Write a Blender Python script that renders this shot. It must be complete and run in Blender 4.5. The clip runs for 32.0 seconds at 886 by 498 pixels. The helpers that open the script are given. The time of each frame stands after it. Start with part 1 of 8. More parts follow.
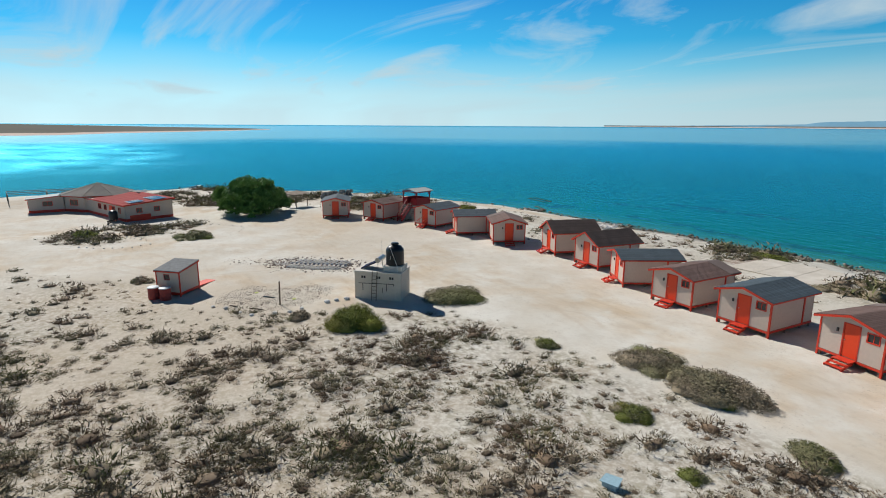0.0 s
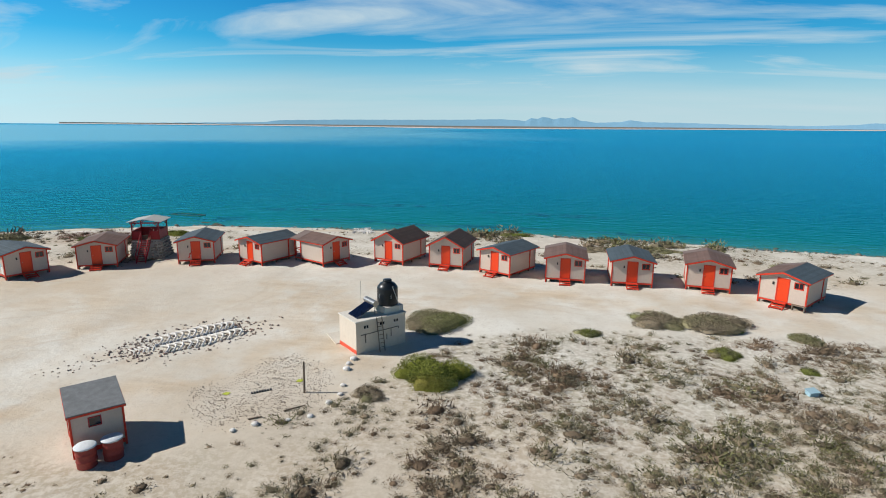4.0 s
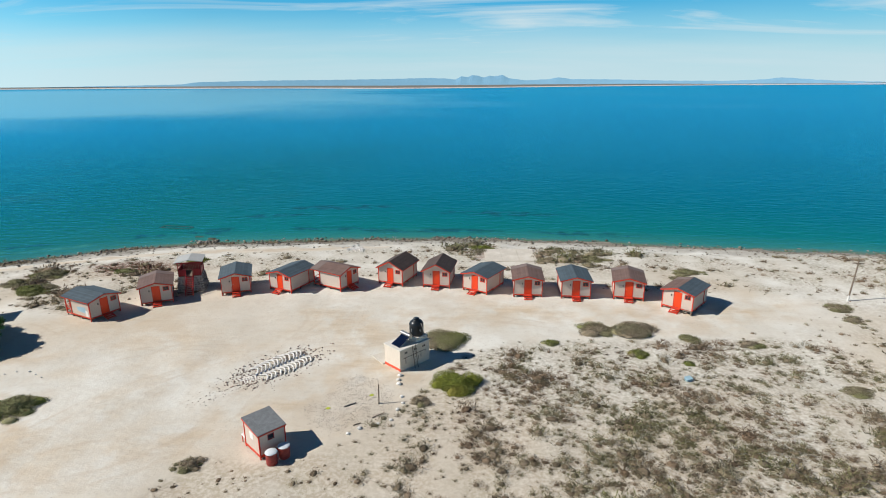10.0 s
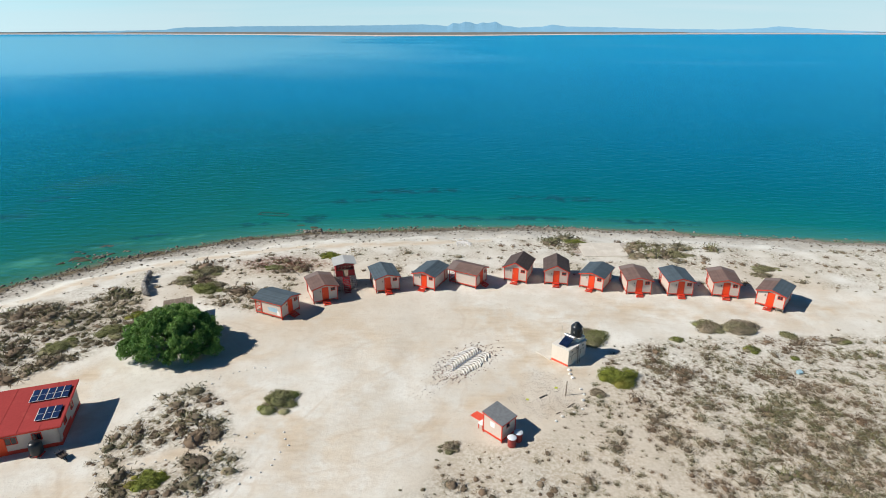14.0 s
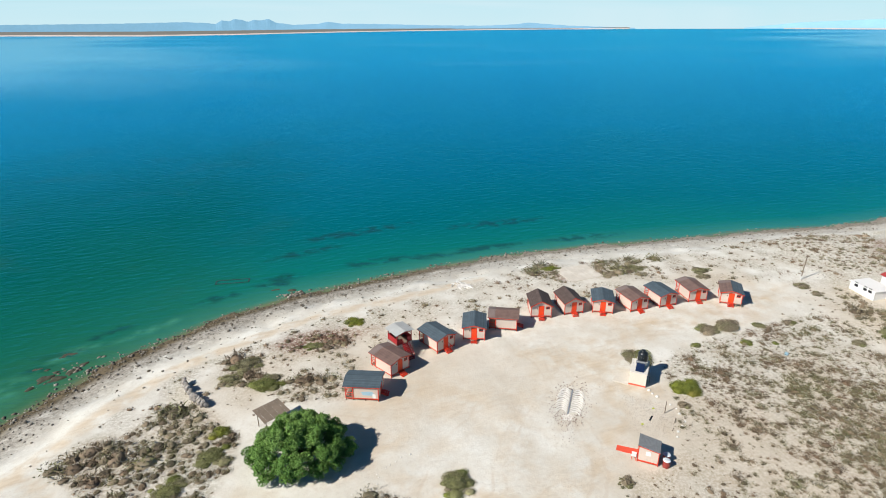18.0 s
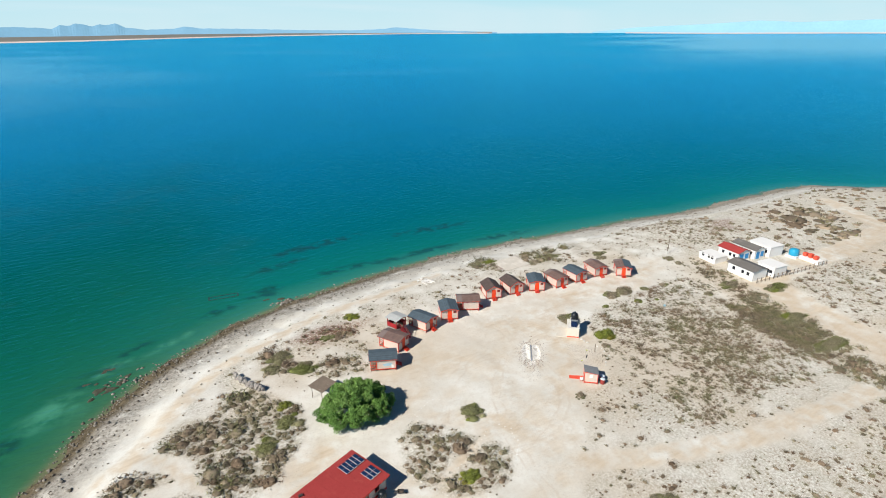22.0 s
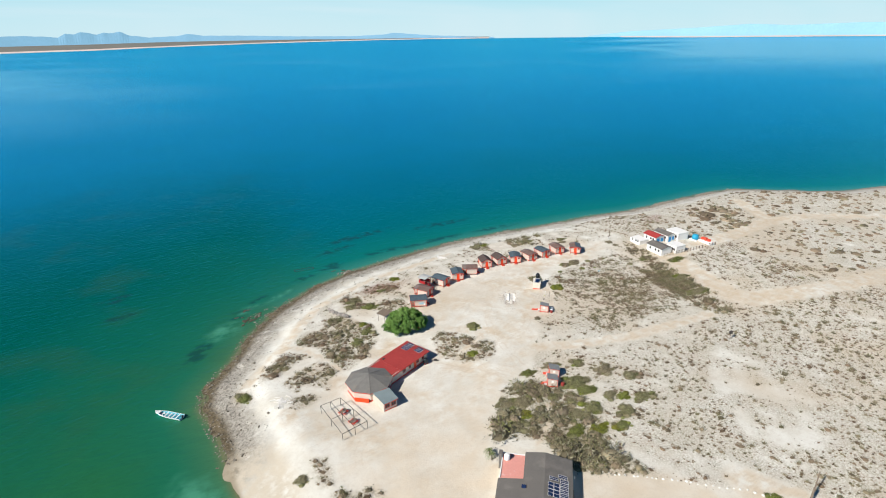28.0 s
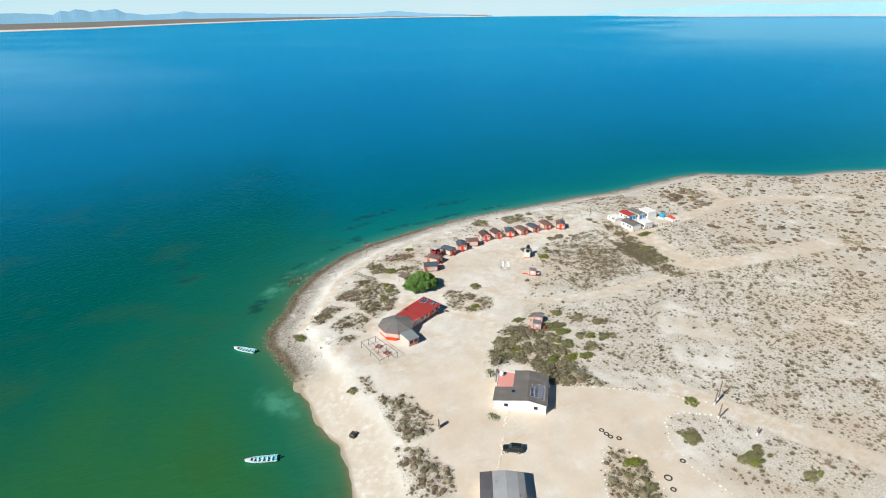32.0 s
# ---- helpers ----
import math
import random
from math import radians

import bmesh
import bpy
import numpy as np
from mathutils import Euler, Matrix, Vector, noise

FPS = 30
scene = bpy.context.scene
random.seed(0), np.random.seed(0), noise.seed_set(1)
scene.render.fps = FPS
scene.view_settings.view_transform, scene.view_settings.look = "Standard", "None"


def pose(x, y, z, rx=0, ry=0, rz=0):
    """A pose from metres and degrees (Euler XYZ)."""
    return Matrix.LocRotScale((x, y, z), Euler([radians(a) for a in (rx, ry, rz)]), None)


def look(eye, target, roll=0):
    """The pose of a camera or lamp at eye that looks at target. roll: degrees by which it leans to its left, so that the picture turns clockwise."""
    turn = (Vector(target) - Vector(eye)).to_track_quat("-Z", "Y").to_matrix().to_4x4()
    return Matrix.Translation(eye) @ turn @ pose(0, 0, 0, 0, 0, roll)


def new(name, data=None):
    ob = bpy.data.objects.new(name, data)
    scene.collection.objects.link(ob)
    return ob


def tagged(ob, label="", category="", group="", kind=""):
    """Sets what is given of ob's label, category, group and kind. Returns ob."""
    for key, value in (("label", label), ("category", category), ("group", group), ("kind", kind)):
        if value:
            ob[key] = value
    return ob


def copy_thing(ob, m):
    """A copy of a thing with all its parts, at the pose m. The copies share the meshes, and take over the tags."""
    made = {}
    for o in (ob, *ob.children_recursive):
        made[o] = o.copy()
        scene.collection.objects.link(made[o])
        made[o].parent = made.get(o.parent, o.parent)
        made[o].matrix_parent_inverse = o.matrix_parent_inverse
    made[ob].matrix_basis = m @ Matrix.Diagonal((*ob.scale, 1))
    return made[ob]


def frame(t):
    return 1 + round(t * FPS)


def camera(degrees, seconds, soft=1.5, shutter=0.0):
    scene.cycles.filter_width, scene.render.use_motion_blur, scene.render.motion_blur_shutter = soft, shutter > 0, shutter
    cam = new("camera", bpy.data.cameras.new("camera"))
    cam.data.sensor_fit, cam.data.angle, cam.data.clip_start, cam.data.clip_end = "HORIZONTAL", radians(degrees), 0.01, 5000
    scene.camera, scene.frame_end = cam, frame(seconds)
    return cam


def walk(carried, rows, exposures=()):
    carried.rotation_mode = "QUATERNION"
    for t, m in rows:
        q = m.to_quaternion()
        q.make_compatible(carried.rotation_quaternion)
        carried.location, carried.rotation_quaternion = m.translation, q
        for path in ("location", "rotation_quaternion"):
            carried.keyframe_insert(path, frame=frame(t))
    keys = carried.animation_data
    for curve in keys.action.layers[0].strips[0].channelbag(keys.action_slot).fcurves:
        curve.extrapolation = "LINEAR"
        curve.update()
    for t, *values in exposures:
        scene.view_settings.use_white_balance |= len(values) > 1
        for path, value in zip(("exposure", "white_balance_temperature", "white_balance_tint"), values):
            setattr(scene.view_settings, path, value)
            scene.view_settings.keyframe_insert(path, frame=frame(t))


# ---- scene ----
cam = camera(76.54, 32.0, soft=1.0)
PATH = [
    (0, (41.40, -15.83, 13.79), (24.515, -6.014, 9.492), 0.34),
    (0.5, (38.57, -19.21, 14.02), (22.872, -7.603, 9.682), 0.36),
    (1, (35.55, -22.49, 14.13), (21.252, -9.195, 9.808), 0.45),
    (1.5, (31.83, -25.52, 14.28), (19.263, -10.570, 9.945), 0.61),
    (2, (28.02, -28.10, 14.15), (17.224, -11.803, 9.931), 0.69),
    (2.5, (24.14, -30.17, 14.45), (15.169, -12.807, 10.181), 0.69),
    (3, (20.06, -31.84, 14.65), (13.043, -13.604, 10.368), 0.58),
    (3.5, (15.83, -33.04, 14.83), (10.821, -14.150, 10.560), 0.57),
    (5.5, (4.97, -34.35, 16.78), (3.735, -14.843, 12.524), 0.20),
    (6, (4.96, -34.54, 17.75), (3.780, -15.023, 13.548), 0.20),
    (6.5, (5.21, -35.02, 18.88), (4.032, -15.498, 14.688), 0.05),
    (7, (5.25, -36.11, 20.03), (4.155, -16.577, 15.863), -0.04),
    (7.5, (5.42, -37.74, 21.32), (4.356, -18.212, 17.156), 0.00),
    (8, (5.69, -39.69, 22.66), (4.619, -20.160, 18.466), -0.04),
    (8.5, (5.98, -42.05, 23.99), (4.900, -22.529, 19.759), -0.11),
    (9, (6.27, -44.52, 25.35), (5.207, -25.093, 20.713), -0.18),
    (9.5, (6.66, -47.16, 26.25), (5.595, -27.881, 21.021), -0.26),
    (10, (7.08, -49.56, 27.37), (5.999, -30.406, 21.734), -0.34),
    (10.5, (7.07, -51.74, 28.57), (6.053, -32.567, 22.959), -0.31),
    (11, (6.66, -53.31, 29.96), (5.656, -34.152, 24.314), -0.29),
    (11.5, (5.46, -54.59, 31.26), (4.450, -35.432, 25.590), -0.33),
    (12, (2.98, -55.76, 32.78), (2.024, -36.631, 27.034), -0.27),
    (12.5, (-0.41, -56.83, 34.13), (-1.304, -37.798, 28.059), -0.22),
    (13, (-4.40, -57.66, 35.74), (-5.239, -38.844, 29.016), -0.16),
    (13.5, (-8.73, -58.52, 37.17), (-9.526, -39.904, 29.908), -0.05),
    (14, (-13.18, -59.51, 38.69), (-13.854, -40.899, 31.406), 0.01),
    (14.5, (-17.88, -60.22, 40.27), (-18.146, -41.612, 32.950), 0.10),
    (16.5, (-37.41, -59.32, 46.43), (-34.365, -41.020, 38.956), -0.33),
    (17, (-42.12, -59.07, 47.45), (-37.918, -40.952, 40.088), -0.06),
    (17.5, (-47.17, -57.56, 49.20), (-41.885, -39.746, 41.784), -0.35),
    (18, (-51.77, -56.46, 50.89), (-45.637, -38.935, 43.456), -0.36),
    (18.5, (-55.85, -56.71, 52.44), (-48.944, -39.463, 45.035), -0.50),
    (19, (-59.18, -57.92, 53.98), (-51.611, -40.958, 46.570), -0.60),
    (19.5, (-63.15, -58.98, 55.09), (-54.855, -42.343, 47.714), -0.47),
    (20, (-66.64, -60.79, 56.39), (-57.822, -44.422, 49.004), -0.31),
    (20.5, (-69.83, -63.41, 57.90), (-60.600, -47.288, 50.501), -0.31),
    (21, (-73.12, -66.35, 59.16), (-63.612, -50.386, 51.773), -0.36),
    (21.5, (-76.29, -69.68, 60.53), (-66.602, -53.810, 53.163), -0.48),
    (22, (-79.57, -73.14, 61.93), (-69.729, -57.371, 54.565), -0.36),
    (22.5, (-82.89, -77.37, 63.29), (-72.960, -61.624, 55.961), -0.59),
    (23, (-86.84, -82.73, 65.03), (-76.922, -66.964, 57.744), -0.71),
    (23.5, (-89.50, -87.82, 66.76), (-79.687, -71.982, 59.492), -1.05),
    (24, (-92.38, -92.33, 68.31), (-82.595, -76.475, 61.048), -1.17),
    (24.5, (-95.57, -96.61, 69.91), (-85.748, -80.784, 62.631), -1.17),
    (25, (-98.80, -100.86, 71.44), (-88.938, -85.062, 64.141), -0.98),
    (25.5, (-101.68, -105.58, 73.00), (-91.841, -89.758, 65.721), -1.04),
    (27.5, (-115.00, -123.33, 80.43), (-105.126, -107.548, 73.115), -0.83),
    (28, (-118.22, -127.60, 82.12), (-108.340, -111.817, 74.824), -0.81),
    (28.5, (-121.39, -132.12, 84.22), (-111.530, -116.330, 76.910), -0.88),
    (29, (-124.60, -136.39, 86.26), (-114.748, -120.601, 78.935), -0.98),
    (29.5, (-127.95, -140.53, 88.26), (-118.088, -124.772, 80.898), -1.03),
    (30, (-130.99, -144.47, 89.88), (-121.155, -128.773, 82.337), -1.01),
    (30.5, (-133.73, -148.11, 91.22), (-123.945, -132.485, 83.468), -0.91),
    (31, (-136.28, -151.58, 92.35), (-126.538, -136.016, 84.440), -0.91),
    (31.5, (-138.83, -155.15, 93.96), (-129.096, -139.602, 85.998), -0.85),
    (32, (-142.21, -158.00, 95.56), (-132.393, -142.497, 87.589), -0.62),
]
walk(cam, [(t, look(eye, target, roll)) for t, eye, target, roll in PATH],
     exposures=[(0.0, -0.31), (3.5, -0.22), (9.0, -0.12), (14.0, -0.02), (18.0, 0.09), (24.0, 0.07), (32.0, 0.09)])

# ---- sun, sky and exposure ----
SUN_DIR = Vector((-0.985, -0.17, 0.0)).normalized()
SUN_ELEV = radians(38)
sun_vec = SUN_DIR * math.cos(SUN_ELEV) + Vector((0, 0, math.sin(SUN_ELEV)))
sun = new("sun", bpy.data.lights.new("sun", "SUN"))
sun.data.energy, sun.data.angle, sun.data.color = 5.7, radians(0.53), (1.0, 0.96, 0.90)
sun.matrix_world = look(sun_vec * 100, (0, 0, 0))

world = bpy.data.worlds.new("sky")
scene.world = world
world.use_nodes = True
wn, wl = world.node_tree.nodes, world.node_tree.links
wn.clear()


def wnode(kind, **kw):
    n = wn.new(kind)
    for k, v in kw.items():
        n.inputs[k.replace("_", " ")].default_value = v
    return n


sky = wn.new("ShaderNodeTexSky")
sky.sky_type, sky.sun_disc = "NISHITA", False
sky.sun_elevation = SUN_ELEV
sky.sun_rotation = math.atan2(SUN_DIR.x, SUN_DIR.y)
sky.air_density, sky.dust_density, sky.ozone_density = 1.0, 0.3, 3.0
# thin cirrus on a flat layer high above
tco = wn.new("ShaderNodeTexCoord")
sep = wn.new("ShaderNodeSeparateXYZ")
wl.new(tco.outputs["Generated"], sep.inputs[0])
up = wn.new("ShaderNodeMath")
up.operation, up.inputs[1].default_value = "MAXIMUM", 0.02
wl.new(sep.outputs["Z"], up.inputs[0])
lift = wn.new("ShaderNodeMath")
lift.operation, lift.inputs[1].default_value = "ADD", 0.10
wl.new(up.outputs[0], lift.inputs[0])
flat = wn.new("ShaderNodeVectorMath")
flat.operation = "DIVIDE"
comb = wn.new("ShaderNodeCombineXYZ")
for k in "XYZ":
    wl.new(lift.outputs[0], comb.inputs[k])
wl.new(tco.outputs["Generated"], flat.inputs[0])
wl.new(comb.outputs[0], flat.inputs[1])
cmap = wn.new("ShaderNodeMapping")
cmap.inputs["Rotation"].default_value = (0, 0, radians(-14))
cmap.inputs["Scale"].default_value = (0.42, 1.0, 0.0)
cmap.inputs["Location"].default_value = (1.7, 2.3, 0)
wl.new(flat.outputs[0], cmap.inputs[0])
cn = wnode("ShaderNodeTexNoise", Scale=0.85, Detail=9.0, Roughness=0.58, Distortion=1.1)
wl.new(cmap.outputs[0], cn.inputs["Vector"])
cr = wn.new("ShaderNodeValToRGB")
cr.color_ramp.elements[0].position, cr.color_ramp.elements[1].position = 0.47, 0.70
wl.new(cn.outputs["Fac"], cr.inputs[0])
# clear-sky blue deepening upwards, laid over the sky model
grad = wn.new("ShaderNodeValToRGB")
stops = [(0.0, (0.52, 0.79, 0.87)), (0.05, (0.40, 0.74, 0.86)), (0.09, (0.16, 0.60, 0.85)), (0.135, (0.03, 0.43, 0.79)), (0.21, (0.004, 0.27, 0.68)), (0.36, (0.003, 0.085, 0.26)), (0.6, (0.002, 0.025, 0.095)), (1.0, (0.001, 0.012, 0.045))]
while len(grad.color_ramp.elements) < len(stops):
    grad.color_ramp.elements.new(0.5)
for e, (p, c) in zip(grad.color_ramp.elements, stops):
    e.position, e.color = p, (*c, 1)
wl.new(sep.outputs["Z"], grad.inputs[0])
gain = wn.new("ShaderNodeVectorMath")
gain.operation = "SCALE"
# brighter towards the sun's side of the sky
dot = wn.new("ShaderNodeVectorMath")
dot.operation = "DOT_PRODUCT"
dot.inputs[1].default_value = SUN_DIR
wl.new(tco.outputs["Generated"], dot.inputs[0])
side = wnode("ShaderNodeMapRange", From_Min=0.25, From_Max=0.95, To_Min=10.0, To_Max=15.5)
wl.new(dot.outputs["Value"], side.inputs[0])
wl.new(side.outputs[0], gain.inputs["Scale"])
wl.new(grad.outputs[0], gain.inputs[0])
tint = wn.new("ShaderNodeMix")
tint.data_type = "RGBA"
tint.inputs["Factor"].default_value = 0.93
wl.new(sky.outputs[0], tint.inputs["A"])
wl.new(gain.outputs[0], tint.inputs["B"])
low = wn.new("ShaderNodeMapRange")
low.interpolation_type = "SMOOTHSTEP"
low.inputs["From Min"].default_value, low.inputs["From Max"].default_value = 0.01, 0.075
wl.new(sep.outputs["Z"], low.inputs[0])
cfac = wn.new("ShaderNodeMath")
cfac.operation = "MULTIPLY"
wl.new(cr.outputs[0], cfac.inputs[0])
# the cirrus lies low over the bay; the sky overhead is clear
high = wn.new("ShaderNodeMapRange")
high.interpolation_type = "SMOOTHSTEP"
high.inputs["From Min"].default_value, high.inputs["From Max"].default_value = 0.48, 0.26
wl.new(sep.outputs["Z"], high.inputs[0])
band = wn.new("ShaderNodeMath")
band.operation = "MULTIPLY"
wl.new(low.outputs[0], band.inputs[0])
wl.new(high.outputs[0], band.inputs[1])
wl.new(band.outputs[0], cfac.inputs[1])
cloud = wn.new("ShaderNodeMix")
cloud.data_type = "RGBA"
cloud.inputs["B"].default_value = (6.6, 8.1, 8.7, 1)
vn = wnode("ShaderNodeTexNoise", Scale=0.55, Detail=4.0, Roughness=0.5)
wl.new(cmap.outputs[0], vn.inputs["Vector"])
vr = wnode("ShaderNodeMapRange", From_Min=0.35, From_Max=0.65, To_Min=0.15, To_Max=0.62)
wl.new(vn.outputs["Fac"], vr.inputs[0])
vlow = wnode("ShaderNodeMapRange", From_Min=0.135, From_Max=0.03)
vlow.interpolation_type = "SMOOTHSTEP"
wl.new(sep.outputs["Z"], vlow.inputs[0])
veil = wn.new("ShaderNodeMath")
veil.operation = "MULTIPLY"
wl.new(vr.outputs[0], veil.inputs[0])
wl.new(vlow.outputs[0], veil.inputs[1])
cmax = wn.new("ShaderNodeMath")
cmax.operation = "MAXIMUM"
wl.new(cfac.outputs[0], cmax.inputs[0])
wl.new(veil.outputs[0], cmax.inputs[1])
wl.new(cmax.outputs[0], cloud.inputs["Factor"])
wl.new(tint.outputs["Result"], cloud.inputs["A"])
bg = wnode("ShaderNodeBackground", Strength=0.10)
wl.new(cloud.outputs["Result"], bg.inputs[0])
wout = wn.new("ShaderNodeOutputWorld")
wl.new(bg.outputs[0], wout.inputs[0])


# ---- materials ----
def mat(name, color, rough=0.8, metal=0.0, vary=0.15, scale=3.0, bump=0.0, bump_scale=20.0, stain=None, spec=0.4, per_object=0.0):
    """A procedural surface: a base colour varied by two noises, optional stains and fine relief."""
    m = bpy.data.materials.new(name)
    m.use_nodes = True
    n, l = m.node_tree.nodes, m.node_tree.links
    b = n["Principled BSDF"]
    b.inputs["Roughness"].default_value, b.inputs["Metallic"].default_value = rough, metal
    b.inputs["Specular IOR Level"].default_value = spec
    tc = n.new("ShaderNodeTexCoord")
    big, fine = n.new("ShaderNodeTexNoise"), n.new("ShaderNodeTexNoise")
    big.inputs["Scale"].default_value, big.inputs["Detail"].default_value = scale * 0.25, 4
    fine.inputs["Scale"].default_value, fine.inputs["Detail"].default_value = scale * 4, 5
    for t in (big, fine):
        l.new(tc.outputs["Object"], t.inputs["Vector"])
    both = n.new("ShaderNodeMath")
    both.operation = "ADD"
    l.new(big.outputs["Fac"], both.inputs[0])
    l.new(fine.outputs["Fac"], both.inputs[1])
    rng = n.new("ShaderNodeMapRange")
    rng.inputs["From Min"].default_value, rng.inputs["From Max"].default_value = 0.6, 1.4
    rng.inputs["To Min"].default_value, rng.inputs["To Max"].default_value = 1 - vary, 1 + vary
    l.new(both.outputs[0], rng.inputs[0])
    last = rng.outputs[0]
    if per_object:
        oi = n.new("ShaderNodeObjectInfo")
        r2 = n.new("ShaderNodeMapRange")
        r2.inputs["To Min"].default_value, r2.inputs["To Max"].default_value = 1 - per_object, 1 + per_object
        l.new(oi.outputs["Random"], r2.inputs[0])
        mu = n.new("ShaderNodeMath")
        mu.operation = "MULTIPLY"
        l.new(last, mu.inputs[0])
        l.new(r2.outputs[0], mu.inputs[1])
        last = mu.outputs[0]
    sc = n.new("ShaderNodeVectorMath")
    sc.operation = "SCALE"
    sc.inputs[0].default_value = color[:3]
    l.new(last, sc.inputs["Scale"])
    out = sc.outputs[0]
    if stain:
        st = n.new("ShaderNodeTexNoise")
        st.inputs["Scale"].default_value, st.inputs["Detail"].default_value = stain[3], 6
        l.new(tc.outputs["Object"], st.inputs["Vector"])
        rp = n.new("ShaderNodeValToRGB")
        rp.color_ramp.elements[0].position, rp.color_ramp.elements[1].position = stain[4], stain[4] + 0.15
        l.new(st.outputs["Fac"], rp.inputs[0])
        mx = n.new("ShaderNodeMix")
        mx.data_type = "RGBA"
        mx.inputs["B"].default_value = (*stain[:3], 1)
        l.new(rp.outputs[0], mx.inputs["Factor"])
        l.new(out, mx.inputs["A"])
        out = mx.outputs["Result"]
    l.new(out, b.inputs["Base Color"])
    if bump:
        bn, bt = n.new("ShaderNodeBump"), n.new("ShaderNodeTexNoise")
        bt.inputs["Scale"].default_value, bt.inputs["Detail"].default_value = bump_scale, 5
        bn.inputs["Strength"].default_value, bn.inputs["Distance"].default_value = bump, 0.02
        l.new(tc.outputs["Object"], bt.inputs["Vector"])
        l.new(bt.outputs["Fac"], bn.inputs["Height"])
        l.new(bn.outputs[0], b.inputs["Normal"])
    return m


M = {}
M["cream"] = mat("painted_board", (0.58, 0.475, 0.395), 0.75, vary=0.08, scale=1.5, bump=0.25, bump_scale=30, stain=(0.45, 0.36, 0.28, 1.2, 0.66))
M["red"] = mat("red_paint", (0.62, 0.045, 0.018), 0.5, vary=0.14, scale=2.5, bump=0.15)
M["door_red"] = mat("door_paint", (0.78, 0.062, 0.012), 0.4, vary=0.06, scale=1.5)
M["dark_red"] = mat("dark_red_paint", (0.33, 0.015, 0.018), 0.55, vary=0.15)
M["brown_shingle"] = mat("brown_shingle", (0.165, 0.105, 0.088), 0.9, vary=0.25, scale=5, bump=0.5, bump_scale=40, per_object=0.12)
M["dark_shingle"] = mat("dark_brown_shingle", (0.085, 0.060, 0.052), 0.9, vary=0.25, scale=5, bump=0.5, bump_scale=40, per_object=0.12)
M["slate_shingle"] = mat("slate_shingle", (0.072, 0.100, 0.120), 0.85, vary=0.22, scale=5, bump=0.5, bump_scale=40, per_object=0.15)
M["grey_felt"] = mat("mineral_roofing_felt", (0.19, 0.20, 0.205), 0.9, vary=0.3, scale=14, bump=0.4, bump_scale=60)
M["glass"] = mat("window_glass", (0.025, 0.025, 0.03), 0.12, vary=0.1, spec=0.6)
M["timber"] = mat("weathered_timber", (0.20, 0.155, 0.115), 0.85, vary=0.3, scale=4, bump=0.4)
M["render_wall"] = mat("pale_plaster", (0.66, 0.58, 0.48), 0.85, vary=0.07, scale=1.2, bump=0.3, bump_scale=25, stain=(0.50, 0.42, 0.34, 0.9, 0.68))
M["white"] = mat("white_plaster", (0.78, 0.76, 0.72), 0.8, vary=0.06, scale=1.0, stain=(0.6, 0.56, 0.5, 1.0, 0.68))
M["concrete"] = mat("concrete", (0.42, 0.39, 0.35), 0.9, vary=0.15, scale=2, bump=0.3)
M["black_plastic"] = mat("black_tank_plastic", (0.012, 0.016, 0.020), 0.35, vary=0.2)
M["steel"] = mat("dull_steel", (0.45, 0.45, 0.44), 0.35, metal=0.9, vary=0.12)
M["dark_metal"] = mat("rusty_dark_metal", (0.07, 0.06, 0.055), 0.6, metal=0.3, vary=0.3)
M["panel"] = mat("solar_glass", (0.016, 0.032, 0.085), 0.12, vary=0.15, spec=0.8)
M["bone"] = mat("bleached_bone", (0.76, 0.73, 0.68), 0.8, vary=0.1, scale=6)
M["stone"] = mat("field_stone", (0.30, 0.27, 0.24), 0.95, vary=0.3, scale=2.5, bump=0.5, per_object=0.3)
M["white_stone"] = mat("white_painted_stone", (0.72, 0.70, 0.66), 0.9, vary=0.12, scale=3, per_object=0.1)


# ---- mesh helpers ----
def part(name, bm, material, parent=None, label=""):
    """Links a bmesh as one mesh object, under a thing or a part."""
    me = bpy.data.meshes.new(name)
    bm.to_mesh(me)
    bm.free()
    for m in material if isinstance(material, (list, tuple)) else [material]:
        me.materials.append(m)
    ob = new(name, me)
    if parent:
        ob.parent = parent
    if label:
        ob["label"] = label
    return ob


def thing(name, label, category, group="", kind=""):
    return tagged(new(name), label, category, group, kind)


def share(name, ob, m, parent, label=""):
    """Another object on the same mesh."""
    o = new(name, ob.data)
    o.parent, o.matrix_local = parent, m
    if label:
        o["label"] = label
    return o


def box(bm, x0, x1, y0, y1, z0, z1, bev=0.0, mi=0):
    r = bmesh.ops.create_cube(bm, size=1.0, matrix=Matrix.Translation(((x0 + x1) / 2, (y0 + y1) / 2, (z0 + z1) / 2)) @ Matrix.Diagonal((x1 - x0, y1 - y0, z1 - z0, 1)))
    fs = {f for v in r["verts"] for f in v.link_faces}
    for f in fs:
        f.material_index = mi
    if bev:
        es = list({e for v in r["verts"] for e in v.link_edges})
        bmesh.ops.bevel(bm, geom=es, offset=bev, segments=1, affect="EDGES", profile=0.5)
    return bm


def beam(bm, a, b, w, h=None, mi=0):
    """A squared bar from a to b."""
    a, b = Vector(a), Vector(b)
    h = h or w
    d = b - a
    q = d.to_track_quat("Z", "Y").to_matrix().to_4x4()
    r = bmesh.ops.create_cube(bm, size=1.0, matrix=Matrix.Translation((a + b) / 2) @ q @ Matrix.Diagonal((w, h, d.length, 1)))
    for v in r["verts"]:
        for f in v.link_faces:
            f.material_index = mi
    return bm


